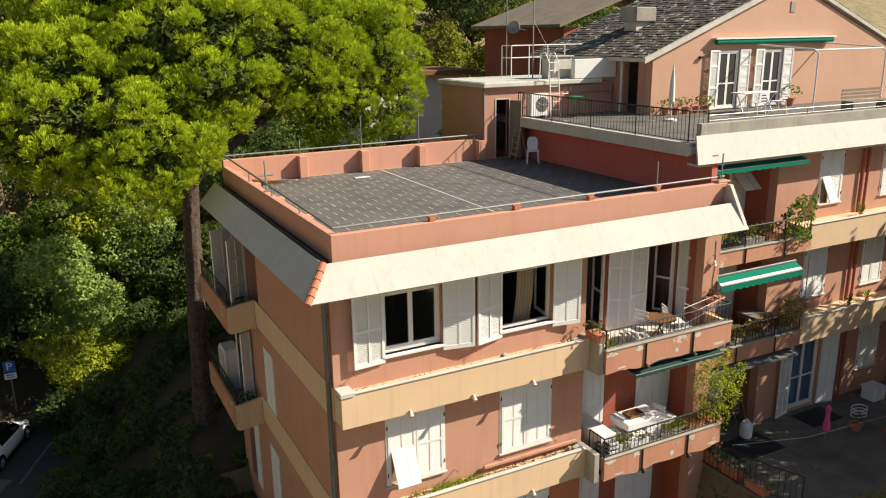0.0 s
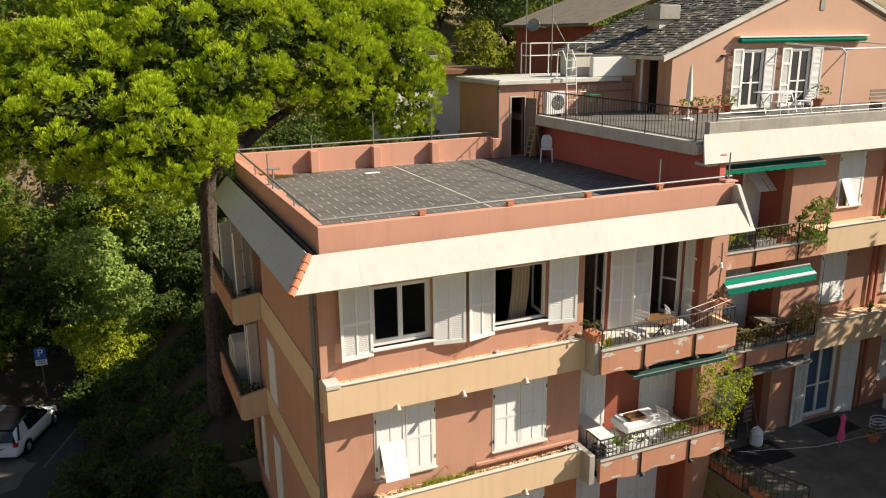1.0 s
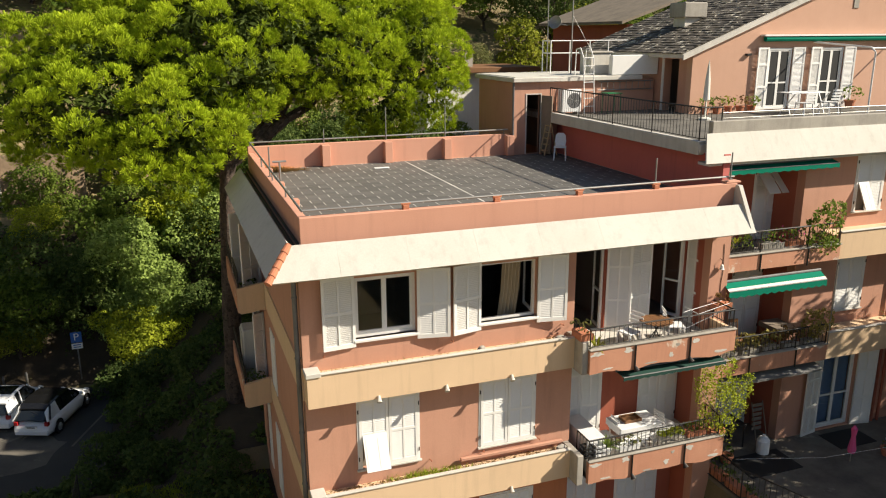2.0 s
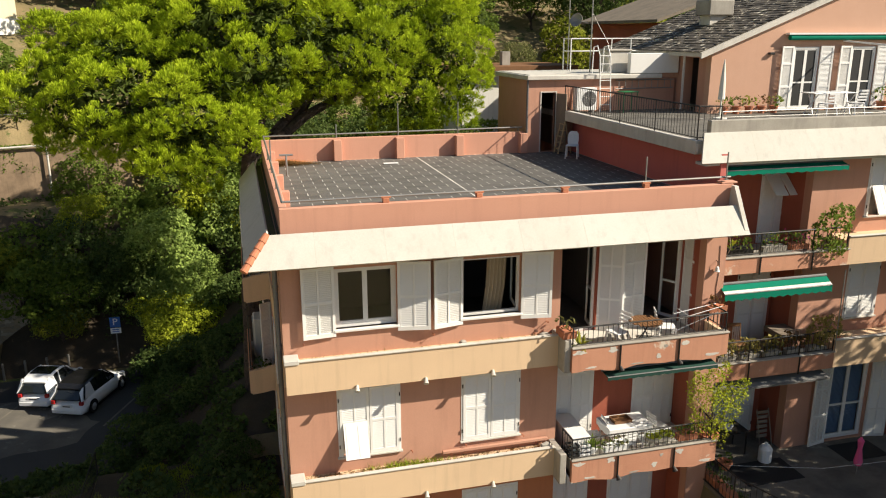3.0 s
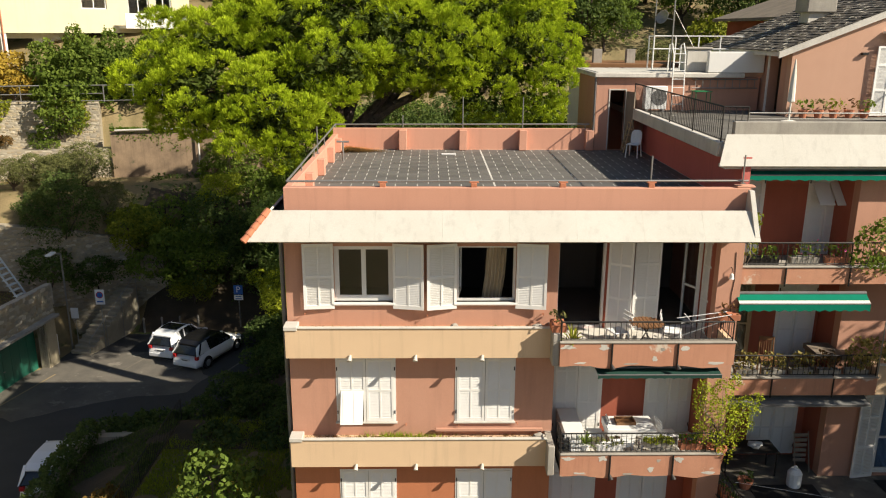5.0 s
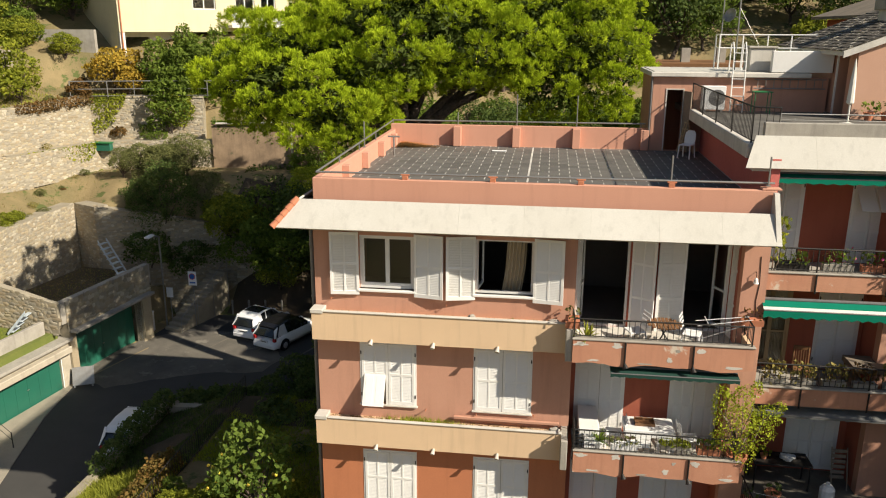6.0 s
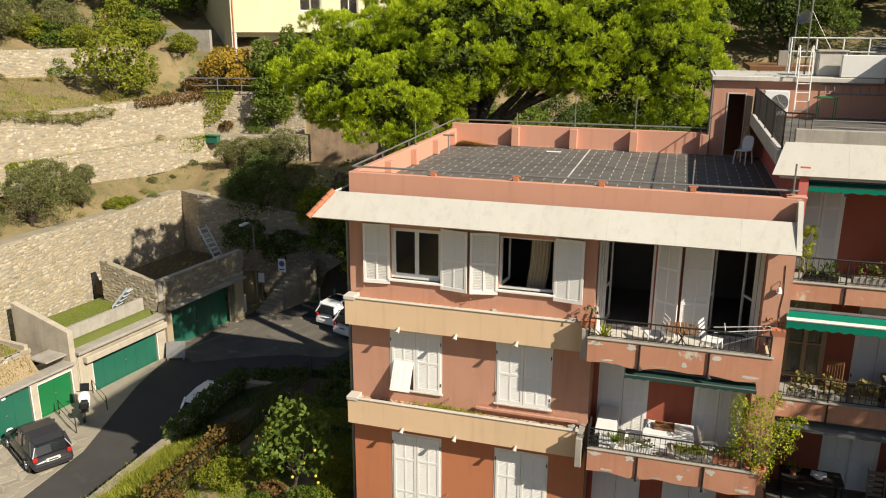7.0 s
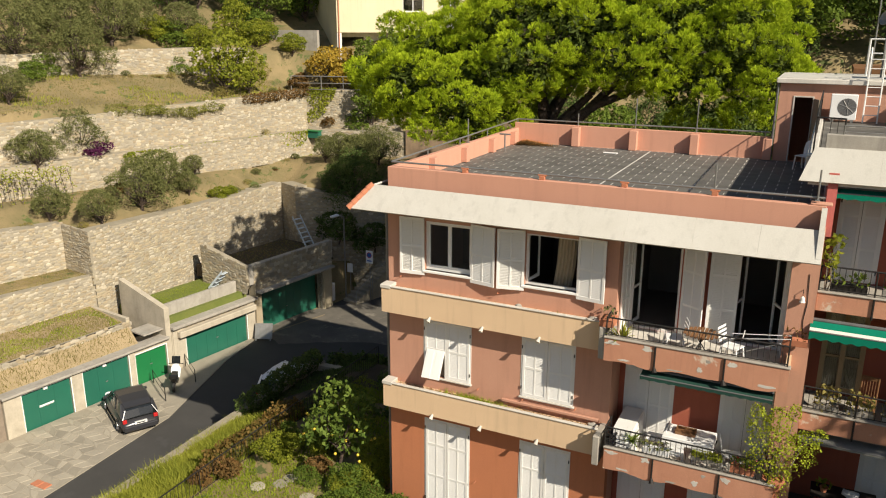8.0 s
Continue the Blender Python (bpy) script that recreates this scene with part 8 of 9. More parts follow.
def shrub(name, at, rows, n, size, leaf, label, category="plant", stems=6):
    """A plant in its own heap of leaves, with thin stems."""
    t = thing(name, at, label, category)
    rng = np.random.default_rng(int(abs(at[0] * 13 + at[1] * 7 + at[2]) * 100) % 9973)
    bm = bmesh.new()
    for k in range(stems):
        r = rows[k % len(rows)]
        limb(bm, at, (r[0], r[1], r[2] + r[5] * 0.4), 0.018, 0.006, rng, 3, seg=5)
    part("stem", bm, OLD_WOOD, t)
    p, o = blob_points(rng, rows, n, 0.9)
    ob = new("leaves", leaf_mesh("leaves", p, o, size, leaf, rng))
    ob.parent = t
    ob.matrix_parent_inverse = world_of(t).inverted()
    return t


# roof terrace
rail = thing("parapet_rail", (10.4, 14.5, PZ), "grey pipe rail along the roof parapets", "railing")
part("front_pipe", pipe([(5.0, 14.5, 10.33), (15.9, 14.5, 10.36)], 0.026), GALV, rail)
part("left_pipe", pipe([(5.0, 14.5, 10.33), (5.0, 24.3, 10.52)], 0.026), GALV, rail)
part("back_pipe", pipe([(5.0, 24.3, 10.52), (14.05, 24.3, 10.55)], 0.026), GALV, rail)
for x in (7.25, 9.4, 11.5, 13.6):
    ft = part("foot", boxes((x - 0.07, x + 0.07, 14.44, 14.56, PZ, PZ + 0.10), (x - 0.11, x + 0.11, 14.46, 14.54, PZ + 0.10, PZ + 0.14), bevel=0.008), TERRACOTTA, rail, "rusty red rail foot")
for x in (5.0, 7.4, 9.53, 11.66, 13.9):
    part("post", pipe([(x, 24.3, 10.38), (x, 24.3, 10.55)], 0.02, seg=6), GALV, rail)
for y in (16.7, 19.0, 21.3):
    part("post", pipe([(5.0, y, PZ), (5.0, y, 10.34 + (y - 14.5) * 0.019)], 0.02, seg=6), GALV, rail)
for x, y, z0, z1 in ((9.53, 24.28, 10.36, 11.5), (11.66, 24.28, 10.36, 11.5), (13.58, 14.5, PZ, 10.95), (15.75, 14.45, 10.3, 10.98), (5.02, 19.6, PZ, 11.0), (7.4, 24.28, 10.36, 10.85)):
    po = thing("roof_pole", (x, y, z0), "thin grey pole on the parapet", "pole", "parapet poles")
    part("pole", pipe([(x, y, z0), (x, y, z1)], 0.02, seg=6), GALV, po)
    part("plate", boxes((x - 0.05, x + 0.05, y - 0.05, y + 0.05, z0, z0 + 0.02)), GALV, po)
tv = thing("vent_pipe", (5.55, 22.2, TZ), "rusty T-shaped vent pipe on the terrace", "vent")
part("pipe", pipe([(5.55, 21.6, TZ), (5.55, 21.6, TZ + 0.62)], 0.03), GALV, tv)
part("cross", pipe([(5.35, 21.6, TZ + 0.62), (5.75, 21.6, TZ + 0.62)], 0.03), GALV, tv)
plastic_chair((15.22, 22.5, TZ), 150, "white plastic garden chair on the roof terrace", "roof chair")
solid("white_tray", boxes((8.75, 9.25, 22.9, 23.05, TZ, TZ + 0.03), bevel=0.008), WHITE_PLASTIC, "white plastic strip lying on the terrace tiles", "tray")
rng = np.random.default_rng(6)
n_ = 5000
c_ = np.stack([5.3 + np.abs(rng.normal(0, 0.55, n_)), 23.85 - np.abs(rng.normal(0, 0.22, n_)), np.full(n_, TZ + 0.01)], 1)
c_[:, 2] += rng.uniform(0, 0.10, n_) * np.exp(-((c_[:, 0] - 5.6) / 0.5) ** 2)
w1 = np.stack([rng.normal(size=n_), rng.normal(size=n_), rng.normal(0, 0.15, n_)], 1)
w1 = unit_rows(w1)
s1 = unit_rows(np.cross(w1, (0, 0, 1.0))) * 0.006
v_ = np.stack([c_ - s1, c_ + s1, c_ + w1 * 0.11], 1).reshape(-1, 3)
tagged(new("fallen_needles", array_mesh("fallen_needles", v_, np.arange(len(v_)).reshape(-1, 3), LEAF_RUST)), "drift of dry brown pine needles", "needles", kind="stuff")

# things on the upper terrace and hut roof
ac = thing("air_conditioner", (15.95, 23.6, UZ), "white outdoor air-conditioning unit", "air conditioner")
part("body", boxes((15.75, 16.5, 23.45, 23.8, UZ + 0.08, UZ + 0.86), bevel=0.015), WHITE_PLASTIC, ac)
for x in (15.85, 16.4):
    part("foot", boxes((x - 0.04, x + 0.04, 23.45, 23.8, UZ, UZ + 0.08)), GALV, ac)
bm = bmesh.new()
for k in range(9):
    a = 2 * math.pi * k / 9
    tube(bm, (16.22, 23.44, UZ + 0.48), (16.22 + 0.25 * math.cos(a), 23.44, UZ + 0.48 + 0.25 * math.sin(a)), 0.008, seg=4)
bmesh.ops.create_circle(bm, cap_ends=False, radius=0.25, segments=20, matrix=Matrix.Translation((16.22, 23.44, UZ + 0.48)) @ Matrix.Rotation(radians(90), 4, "X"))
part("grille", bm, GALV, ac)
bm = bmesh.new()
tube(bm, (16.22, 23.455, UZ + 0.48), (16.22, 23.445, UZ + 0.48), 0.27, seg=20)
part("fan_opening", bm, PIPE_GREY, ac)
rl = thing("roof_ladder", (16.9, 23.8, UZ), "white metal ladder up to the hut roof", "ladder")
for x in (16.7, 17.1):
    part("rail", pipe([(x, 23.55, UZ), (x, 23.75, 13.0), (x, 24.0, 13.35), (x, 24.3, 13.3), (x, 24.35, 12.4)], 0.022, seg=6), SHUTTER, rl)
for k in range(7):
    z = UZ + 0.25 + k * 0.28
    part("rung", pipe([(16.7, 23.55 + (z - UZ) * 0.1, z), (17.1, 23.55 + (z - UZ) * 0.1, z)], 0.016, seg=6), SHUTTER, rl)
hr = thing("hut_railing", (16, 26, 12.38), "white pipe railing on the hut roof", "railing")
for z in (13.12, 13.58):
    part("rail", pipe([(16.7, 27.0, z), (16.7, 26.3, z), (20.0, 26.15, z)], 0.025, seg=6), SHUTTER, hr)
for x, y in ((16.7, 27.0), (16.7, 26.3), (17.5, 26.27), (18.35, 26.23), (19.15, 26.2)):
    part("post", pipe([(x, y, 12.38), (x, y, 13.6)], 0.025, seg=6), SHUTTER, hr)
tk = thing("water_tank", (17.7, 24.7, 12.38), "square pale water tank on the hut roof", "tank")
part("body", boxes((17.35, 18.2, 24.4, 25.2, 12.38, 13.15), bevel=0.04), PALE_CONCRETE, tk)
part("lid", boxes((17.3, 18.25, 24.35, 25.25, 13.15, 13.22), bevel=0.02), CONCRETE, tk)
solid("white_parapet", boxes((18.0, 19.95, 23.96, 24.2, 12.38, 13.08), bevel=0.015), SHUTTER, "white rendered parapet block on the hut roof", "parapet")
mast = thing("aerial_mast", (17.2, 24.9, 12.38), "thin aerial mast on the hut roof", "aerial")
part("pole", pipe([(17.1, 25.4, 12.38), (17.1, 25.4, 17.5)], 0.028, seg=6), GALV, mast)
part("stay", pipe([(17.1, 25.4, 14.5), (18.2, 25.0, 12.5)], 0.006, seg=4), GALV, mast)
m2 = thing("aerial_mast", (15.7, 26.5, 12.38), "aerial mast with a satellite dish", "aerial")
part("pole", pipe([(16.85, 26.9, 12.38), (16.85, 26.9, 17.0)], 0.025, seg=6), GALV, m2)
bm = bmesh.new()
rings = [(0.02, 0.0), (0.14, 0.015), (0.26, 0.05), (0.36, 0.10), (0.35, 0.11), (0.25, 0.062), (0.13, 0.028), (0.02, 0.014)]
lathe(bm, (0, 0, 0), rings, 18)
dish = part("dish", bm, GALV, m2, "grey satellite dish")
dish.matrix_basis = Matrix.Translation((17.1, 26.75, 14.25)) @ Matrix.Rotation(radians(-50), 4, "Z") @ Matrix.Rotation(radians(72), 4, "X") @ Matrix.Scale(0.72, 4)
part("arm", pipe([(16.85, 26.9, 14.2), (17.1, 26.75, 14.25), (17.45, 26.45, 14.15)], 0.015, seg=5), GALV, m2)
lad2 = thing("stored_ladder", (18.6, 23.9, UZ), "grey aluminium ladder laid along the wall", "ladder")
for z in (11.85, 12.15):
    part("rail", pipe([(17.5, 24.02, z), (19.8, 24.02, z)], 0.02, seg=6), GALV, lad2)
for k in range(9):
    x = 17.62 + k * 0.26
    part("rung", pipe([(x, 24.02, 11.85), (x, 24.02, 12.15)], 0.014, seg=5), GALV, lad2)
gt = thing("green_table", (17.6, 23.3, UZ), "small green folding table", "table")
part("top", boxes((17.3, 17.9, 23.0, 23.5, UZ + 0.7, UZ + 0.73), bevel=0.01), BRIGHT_GREEN, gt)
for x in (17.35, 17.85):
    for y in (23.05, 23.45):
        part("leg", pipe([(x, y, UZ), (x, y, UZ + 0.7)], 0.015, seg=5), BRIGHT_GREEN, gt)
wt = thing("terrace_table", (23.6, 20.6, UZ), "white garden table before the house", "table")
part("top", boxes((22.9, 24.6, 20.3, 21.0, UZ + 0.72, UZ + 0.75), bevel=0.01), WHITE_PLASTIC, wt)
for x in (23.0, 24.5):
    part("leg", pipe([(x, 20.4, UZ), (x + 0.15, 20.9, UZ + 0.72)], 0.02, seg=5), WHITE_PLASTIC, wt)
    part("leg", pipe([(x, 20.9, UZ), (x + 0.15, 20.4, UZ + 0.72)], 0.02, seg=5), WHITE_PLASTIC, wt)
for x in (23.2, 24.3):
    plastic_chair((x, 20.0, UZ), 0, "white garden chair on the upper terrace", "terrace chairs", folding=True)
bench = thing("garden_bench", (27, 18.5, UZ), "grey slatted garden bench", "bench")
for k in range(4):
    part("slat", boxes((26.0, 28.2, 18.2 + k * 0.11, 18.29 + k * 0.11, UZ + 0.42, UZ + 0.45)), OLD_WOOD, bench)
for k in range(3):
    part("back_slat", boxes((26.0, 28.2, 18.66, 18.69, UZ + 0.5 + k * 0.13, UZ + 0.59 + k * 0.13)), OLD_WOOD, bench)
for x in (26.1, 28.1):
    part("leg", boxes((x - 0.03, x + 0.03, 18.2, 18.7, UZ, UZ + 0.42)), OLD_WOOD, bench)
for k, x in enumerate((20.4, 20.9, 21.4, 21.9, 22.4)):
    pot((x, 21.65, UZ), 0.15, 0.25, leaf=(LEAF_MID, OLIVE, LEAF_YELLOW, LEAF_RUST, LEAF_MID)[k], size=0.28, group="pots by the house wall")
pot((26.9, 21.6, UZ), 0.2, 0.3, leaf=LEAF_MID, size=0.4)
cu = thing("closed_parasol", (19.3, 20.2, UZ), "white closed parasol in its foot", "parasol")
bm = bmesh.new()
lathe(bm, (19.3, 20.2, UZ), [(0.22, 0), (0.22, 0.06), (0.03, 0.1), (0.025, 0.6), (0.11, 0.65), (0.08, 1.3), (0.03, 1.75), (0.01, 1.9)], 10)
part("cloth", bm, CREAM_CLOTH, cu)
pg = thing("pergola", (25, 20.5, UZ), "white tube frame with rolled green awning", "awning")
for x in (25.2, 29.0):
    part("tube", pipe([(x, 21.95, 13.5), (x, 19.4, 13.35), (x, 19.2, 13.2), (x, 19.2, UZ)], 0.03, seg=8), SHUTTER, pg)
part("front_tube", pipe([(25.2, 19.35, 13.32), (29.0, 19.35, 13.32)], 0.03, seg=8), SHUTTER, pg)
part("roll", pipe([(22.9, 21.85, 13.62), (29.4, 21.85, 13.62)], 0.09, seg=10), GREEN_CLOTH, pg)
part("roll_cover", boxes((22.8, 29.5, 21.75, 21.98, 13.72, 13.78)), SHUTTER, pg)

# awnings over the loggias
def awning(name, x0, x1, y_wall, z_wall, y_out, z_out, label, cloth, stripe=True, scallops=26, drop=0.2):
    t = thing(name, ((x0 + x1) / 2, y_wall, z_wall), label, "awning", "loggia awnings")
    bm = bmesh.new()
    sheet(bm, [(x0, y_out, z_out), (x1, y_out, z_out), (x1, y_wall, z_wall), (x0, y_wall, z_wall)], 0.012)
    part("canopy", bm, cloth, t)
    if stripe:
        for a, b in ((0.04, 0.30),):
            bm = bmesh.new()
            p = lambda f, x: (x, y_out + (y_wall - y_out) * f, z_out + (z_wall - z_out) * f + 0.004)
            sheet(bm, [p(a, x0), p(a, x1), p(b, x1), p(b, x0)], 0.003)
            part("stripe", bm, CREAM_CLOTH, t, "cream stripe of the awning")
    bm = bmesh.new()
    pts = [(x0, z_out), (x1, z_out)]
    for k in range(scallops, -1, -1):
        x = x0 + (x1 - x0) * k / scallops
        pts.append((x, z_out - drop * (0.78 if k % 2 else 1.0)))
    prism(bm, pts, "y", y_out - 0.008, y_out)
    part("valance", bm, cloth, t, "scalloped edge of the awning")
    part("roller", pipe([(x0, y_wall, z_wall), (x1, y_wall, z_wall)], 0.045, seg=10), PIPE_GREY, t)
    part("front_bar", pipe([(x0, y_out, z_out), (x1, y_out, z_out)], 0.018, seg=6), PIPE_GREY, t)
    for x in (x0 + 0.25, x1 - 0.25):
        part("arm", pipe([(x, y_wall, z_wall - 0.1), (x, y_out, z_out - 0.01)], 0.014, seg=5), GALV, t)
    return t


awning("awning", 16.05, 19.85, 15.3, 10.47, 15.02, 10.40, "dark green rolled-in awning under the eave", GREEN_CLOTH, stripe=False, drop=0.14)
awning("awning", 15.95, 19.2, 14.60, 7.52, 14.32, 7.33, "green and cream awning with a scalloped edge", GREEN_CLOTH)
awning("awning", 16.05, 19.8, 15.0, 4.55, 14.62, 4.45, "grey rolled awning over the court", GREY_CLOTH, stripe=False, drop=0.06)
awning("awning", 12.4, 15.4, 13.9, 5.84, 13.56, 5.80, "dark green rolled awning under the balcony", DARK_CLOTH, stripe=False, drop=0.1)
solid("awning_post", pipe([(19.84, 14.62, 5.2), (19.84, 14.62, 7.6)], 0.018, seg=6), GALV, "thin grey post at the loggia corner", "post")

# upper front balcony
plastic_chair((13.0, 14.35, A), 110, "white folding garden chair on the balcony", "balcony chairs", folding=True)
plastic_chair((14.35, 14.35, A), -110, "white folding garden chair on the balcony", "balcony chairs", folding=True)
rt = thing("round_table", (13.65, 14.15, A), "round brown slatted balcony table", "table")
for k in range(9):
    x = -0.36 + k * 0.09
    h_ = math.sqrt(max(0.16 - x * x, 0.01))
    part("slat", boxes((13.65 + x - 0.035, 13.65 + x + 0.035, 14.15 - h_, 14.15 + h_, A + 0.70, A + 0.725)), WOOD, rt)
for a in (0.4, 1.97, 3.5, 5.1):
    part("leg", pipe([(13.65 + 0.3 * math.cos(a), 14.15 + 0.3 * math.sin(a), A), (13.65 - 0.15 * math.cos(a), 14.15 - 0.15 * math.sin(a), A + 0.7)], 0.014, seg=5), IRON, rt)
dr = thing("drying_rack", (15.0, 14.2, A), "white tubular drying rack across the railing", "drying rack")
for k in range(2):
    y = 13.75 + k * 0.3
    part("tube", pipe([(14.35, y, 7.05 + 0.02 * k), (15.6, y + 0.12, 7.22 - 0.03 * k)], 0.008, seg=5), WHITE_PLASTIC, dr)
part("crosspiece", pipe([(14.6, 13.7, 7.08), (14.6, 14.3, 7.1)], 0.012, seg=5), WHITE_PLASTIC, dr)
part("brace", pipe([(15.4, 13.75, 7.12), (14.4, 14.2, 6.5)], 0.012, seg=5), WHITE_PLASTIC, dr)
pot((11.82, 13.92, A), 0.16, 0.28, plant="agave", leaf=LEAF_YELLOW, size=0.55, n=110, label="spiky green agave in a pot")
planter(11.28, 11.62, 13.72, 14.2, 6.82, 0.18, leaf=OLIVE, n=60, label="terracotta trough on the band's end")
planter(15.45, 15.95, 14.15, 14.4, 6.95, 0.15, leaf=LEAF_RUST, n=60, label="terracotta trough at the railing's corner")
pot((12.1, 13.9, A), 0.1, 0.16, leaf=OLIVE, size=0.12, n=50)
pot((15.25, 13.95, A), 0.09, 0.14, leaf=LEAF_RUST, size=0.1, n=40)
bell = thing("wind_bell", (15.72, 14.42, 8.1), "small white bell hanging on the pilaster", "bell")
bm = bmesh.new()
lathe(bm, (15.72, 14.42, 7.95), [(0.07, 0), (0.055, 0.03), (0.045, 0.10), (0.015, 0.14)], 10)
part("cup", bm, SHUTTER, bell)
part("hook", pipe([(15.72, 14.5, 8.22), (15.72, 14.42, 8.2), (15.72, 14.42, 8.08)], 0.008, seg=5), IRON, bell)
cable = solid("wall_cable", pipe([(15.80, 14.49, 8.6), (15.83, 14.49, 7.9), (15.79, 14.49, 7.5), (15.82, 14.49, 7.0)], 0.008, seg=4), IRON, "thin cable down the pilaster", "cable")

# lower front balcony
FB = B_
tb = thing("balcony_table", (13.6, 14.2, FB), "white table with a cloth on the balcony", "table")
part("top", boxes((12.95, 14.15, 14.35, 15.05, FB + 0.70, FB + 0.74), bevel=0.01), WHITE_PLASTIC, tb)
part("cloth", boxes((12.92, 14.18, 14.32, 15.08, FB + 0.55, FB + 0.748), bevel=0.015), WHITE_PLASTIC, tb)
for x in (13.02, 14.08):
    for y in (14.4, 15.0):
        part("leg", pipe([(x, y, FB), (x, y, FB + 0.7)], 0.025, seg=6), WHITE_PLASTIC, tb)
tr = thing("wicker_tray", (13.45, 14.4, FB + 0.75), "brown wicker tray with dried things", "tray")
part("base", boxes((13.2, 13.7, 14.55, 14.9, FB + 0.75, FB + 0.77)), WOOD, tr)
for row in ((13.2, 13.7, 14.55, 14.57), (13.2, 13.7, 14.88, 14.9), (13.2, 13.22, 14.57, 14.88), (13.68, 13.7, 14.57, 14.88)):
    part("rim", boxes((*row, FB + 0.77, FB + 0.83)), WOOD, tr)
for x, y, yaw in ((13.3, 14.2, 8), (13.95, 14.21, -6), (14.6, 14.7, -80), (12.7, 14.75, 90)):
    plastic_chair((x, y, FB), yaw, "white slatted plastic chair at the table", "lower balcony chairs", folding=True)
cb = thing("white_cabinet", (12.0, 14.3, FB), "low white cabinet on the balcony", "cabinet")
part("body", boxes((11.75, 12.25, 14.0, 15.3, FB, FB + 0.86), bevel=0.01), SHUTTER, cb)
part("door", boxes((12.25, 12.27, 14.05, 14.6, FB + 0.06, FB + 0.8), (12.25, 12.27, 14.65, 15.25, FB + 0.06, FB + 0.8)), WHITE_PLASTIC, cb)
pot((12.25, 13.92, 3.58), 0.14, 0.18, plant="agave", leaf=LEAF_MID, size=0.45, n=90, material=WHITE_PLASTIC, label="spiky plant in a pale pot")
planter(12.55, 13.2, 13.78, 14.0, 3.60, 0.17, material=WHITE_PLASTIC, leaf=OLIVE, n=120, tall=0.10, label="white planter box on the balcony edge")
planter(13.75, 14.45, 13.78, 14.0, 3.72, 0.12, material=CONCRETE, leaf=LEAF_YELLOW, n=320, tall=0.10, label="planter box with bright low greenery")
planter(14.65, 15.2, 13.8, 14.02, 3.62, 0.17, leaf=LEAF_MID, n=160, tall=0.22, label="planter with red geraniums", blooms=SIGN_RED)
for k, x in enumerate((11.72, 12.02)):
    cr = thing("plastic_crate", (x, 13.9, 3.6), "dark plastic crate on the balcony edge", "crate", "crates")
    for z in (3.62, 3.74, 3.86):
        part("band", boxes((x - 0.13, x + 0.13, 13.78, 13.81, z, z + 0.05), (x - 0.13, x + 0.13, 14.04, 14.07, z, z + 0.05), (x - 0.13, x - 0.11, 13.81, 14.04, z, z + 0.05), (x + 0.11, x + 0.13, 13.81, 14.04, z, z + 0.05)), WHITE_PLASTIC if k else BLACK, cr)
shrub("potted_shrub", (15.62, 13.95, 3.65), [(15.5, 13.9, 4.55, 0.55, 0.5, 0.5), (15.9, 13.9, 4.35, 0.5, 0.45, 0.45), (15.2, 13.95, 4.9, 0.3, 0.3, 0.4), (15.6, 13.9, 5.15, 0.28, 0.28, 0.35), (16.2, 13.85, 4.75, 0.3, 0.3, 0.3), (15.35, 13.85, 4.1, 0.4, 0.3, 0.35), (15.75, 13.75, 3.75, 0.25, 0.2, 0.4), (15.1, 13.9, 5.3, 0.16, 0.16, 0.2), (16.45, 13.85, 5.0, 0.16, 0.16, 0.16), (15.9, 13.9, 5.45, 0.14, 0.14, 0.22)], 8000, 0.034, LEAF_SUNNY, "yellow-green bushy shrub in a balcony pot", stems=10)
pot((15.62, 13.95, 3.2), 0.24, 0.45, leaf=LEAF_MID, size=0.2, n=20, label="large pot of the balcony shrub")

# loggias of the wing
planter(16.25, 17.0, 14.76, 14.98, 8.2, 0.16, material=IRON, leaf=LEAF_MID, n=140, label="planter with spiky leaves behind the railing")
planter(17.3, 18.0, 14.76, 14.98, 8.2, 0.18, material=CONCRETE, leaf=LEAF_MID, n=120, tall=0.3, label="planter with pink geraniums", blooms=PINK)
planter(18.2, 18.7, 14.76, 14.98, 8.2, 0.18, leaf=LEAF_MID, n=110, tall=0.32, label="planter with pink geraniums", blooms=PINK)
shrub("oleander", (19.35, 14.95, 8.1), [(19.3, 14.75, 8.75, 0.5, 0.35, 0.4), (19.65, 14.8, 9.05, 0.35, 0.3, 0.35), (19.1, 14.65, 8.35, 0.4, 0.25, 0.3), (19.4, 14.6, 8.2, 0.3, 0.2, 0.25)], 2000, 0.06, LEAF_MID, "flowering oleander over the loggia railing")
shrub("climbing_plant", (16.15, 14.85, 8.0), [(16.15, 14.72, 8.9, 0.2, 0.2, 0.5), (16.3, 14.7, 9.3, 0.15, 0.15, 0.25)], 260, 0.08, LEAF_YELLOW, "yellow-green climber at the loggia corner", stems=3)
for k in range(5):
    x = 16.25 + k * 0.72
    planter(x, x + 0.55, 14.74, 14.95, 5.2, 0.17, leaf=LEAF_STRAW if k != 3 else LEAF_RUST, n=260, tall=0.38, material=CONCRETE, label="planter with dry straw-coloured plants")
shrub("dry_shrub", (19.55, 14.9, 5.2), [(19.5, 14.85, 5.75, 0.4, 0.3, 0.4), (19.8, 14.8, 5.95, 0.3, 0.25, 0.3)], 700, 0.06, LEAF_STRAW, "dry straw-brown shrub at the loggia corner")


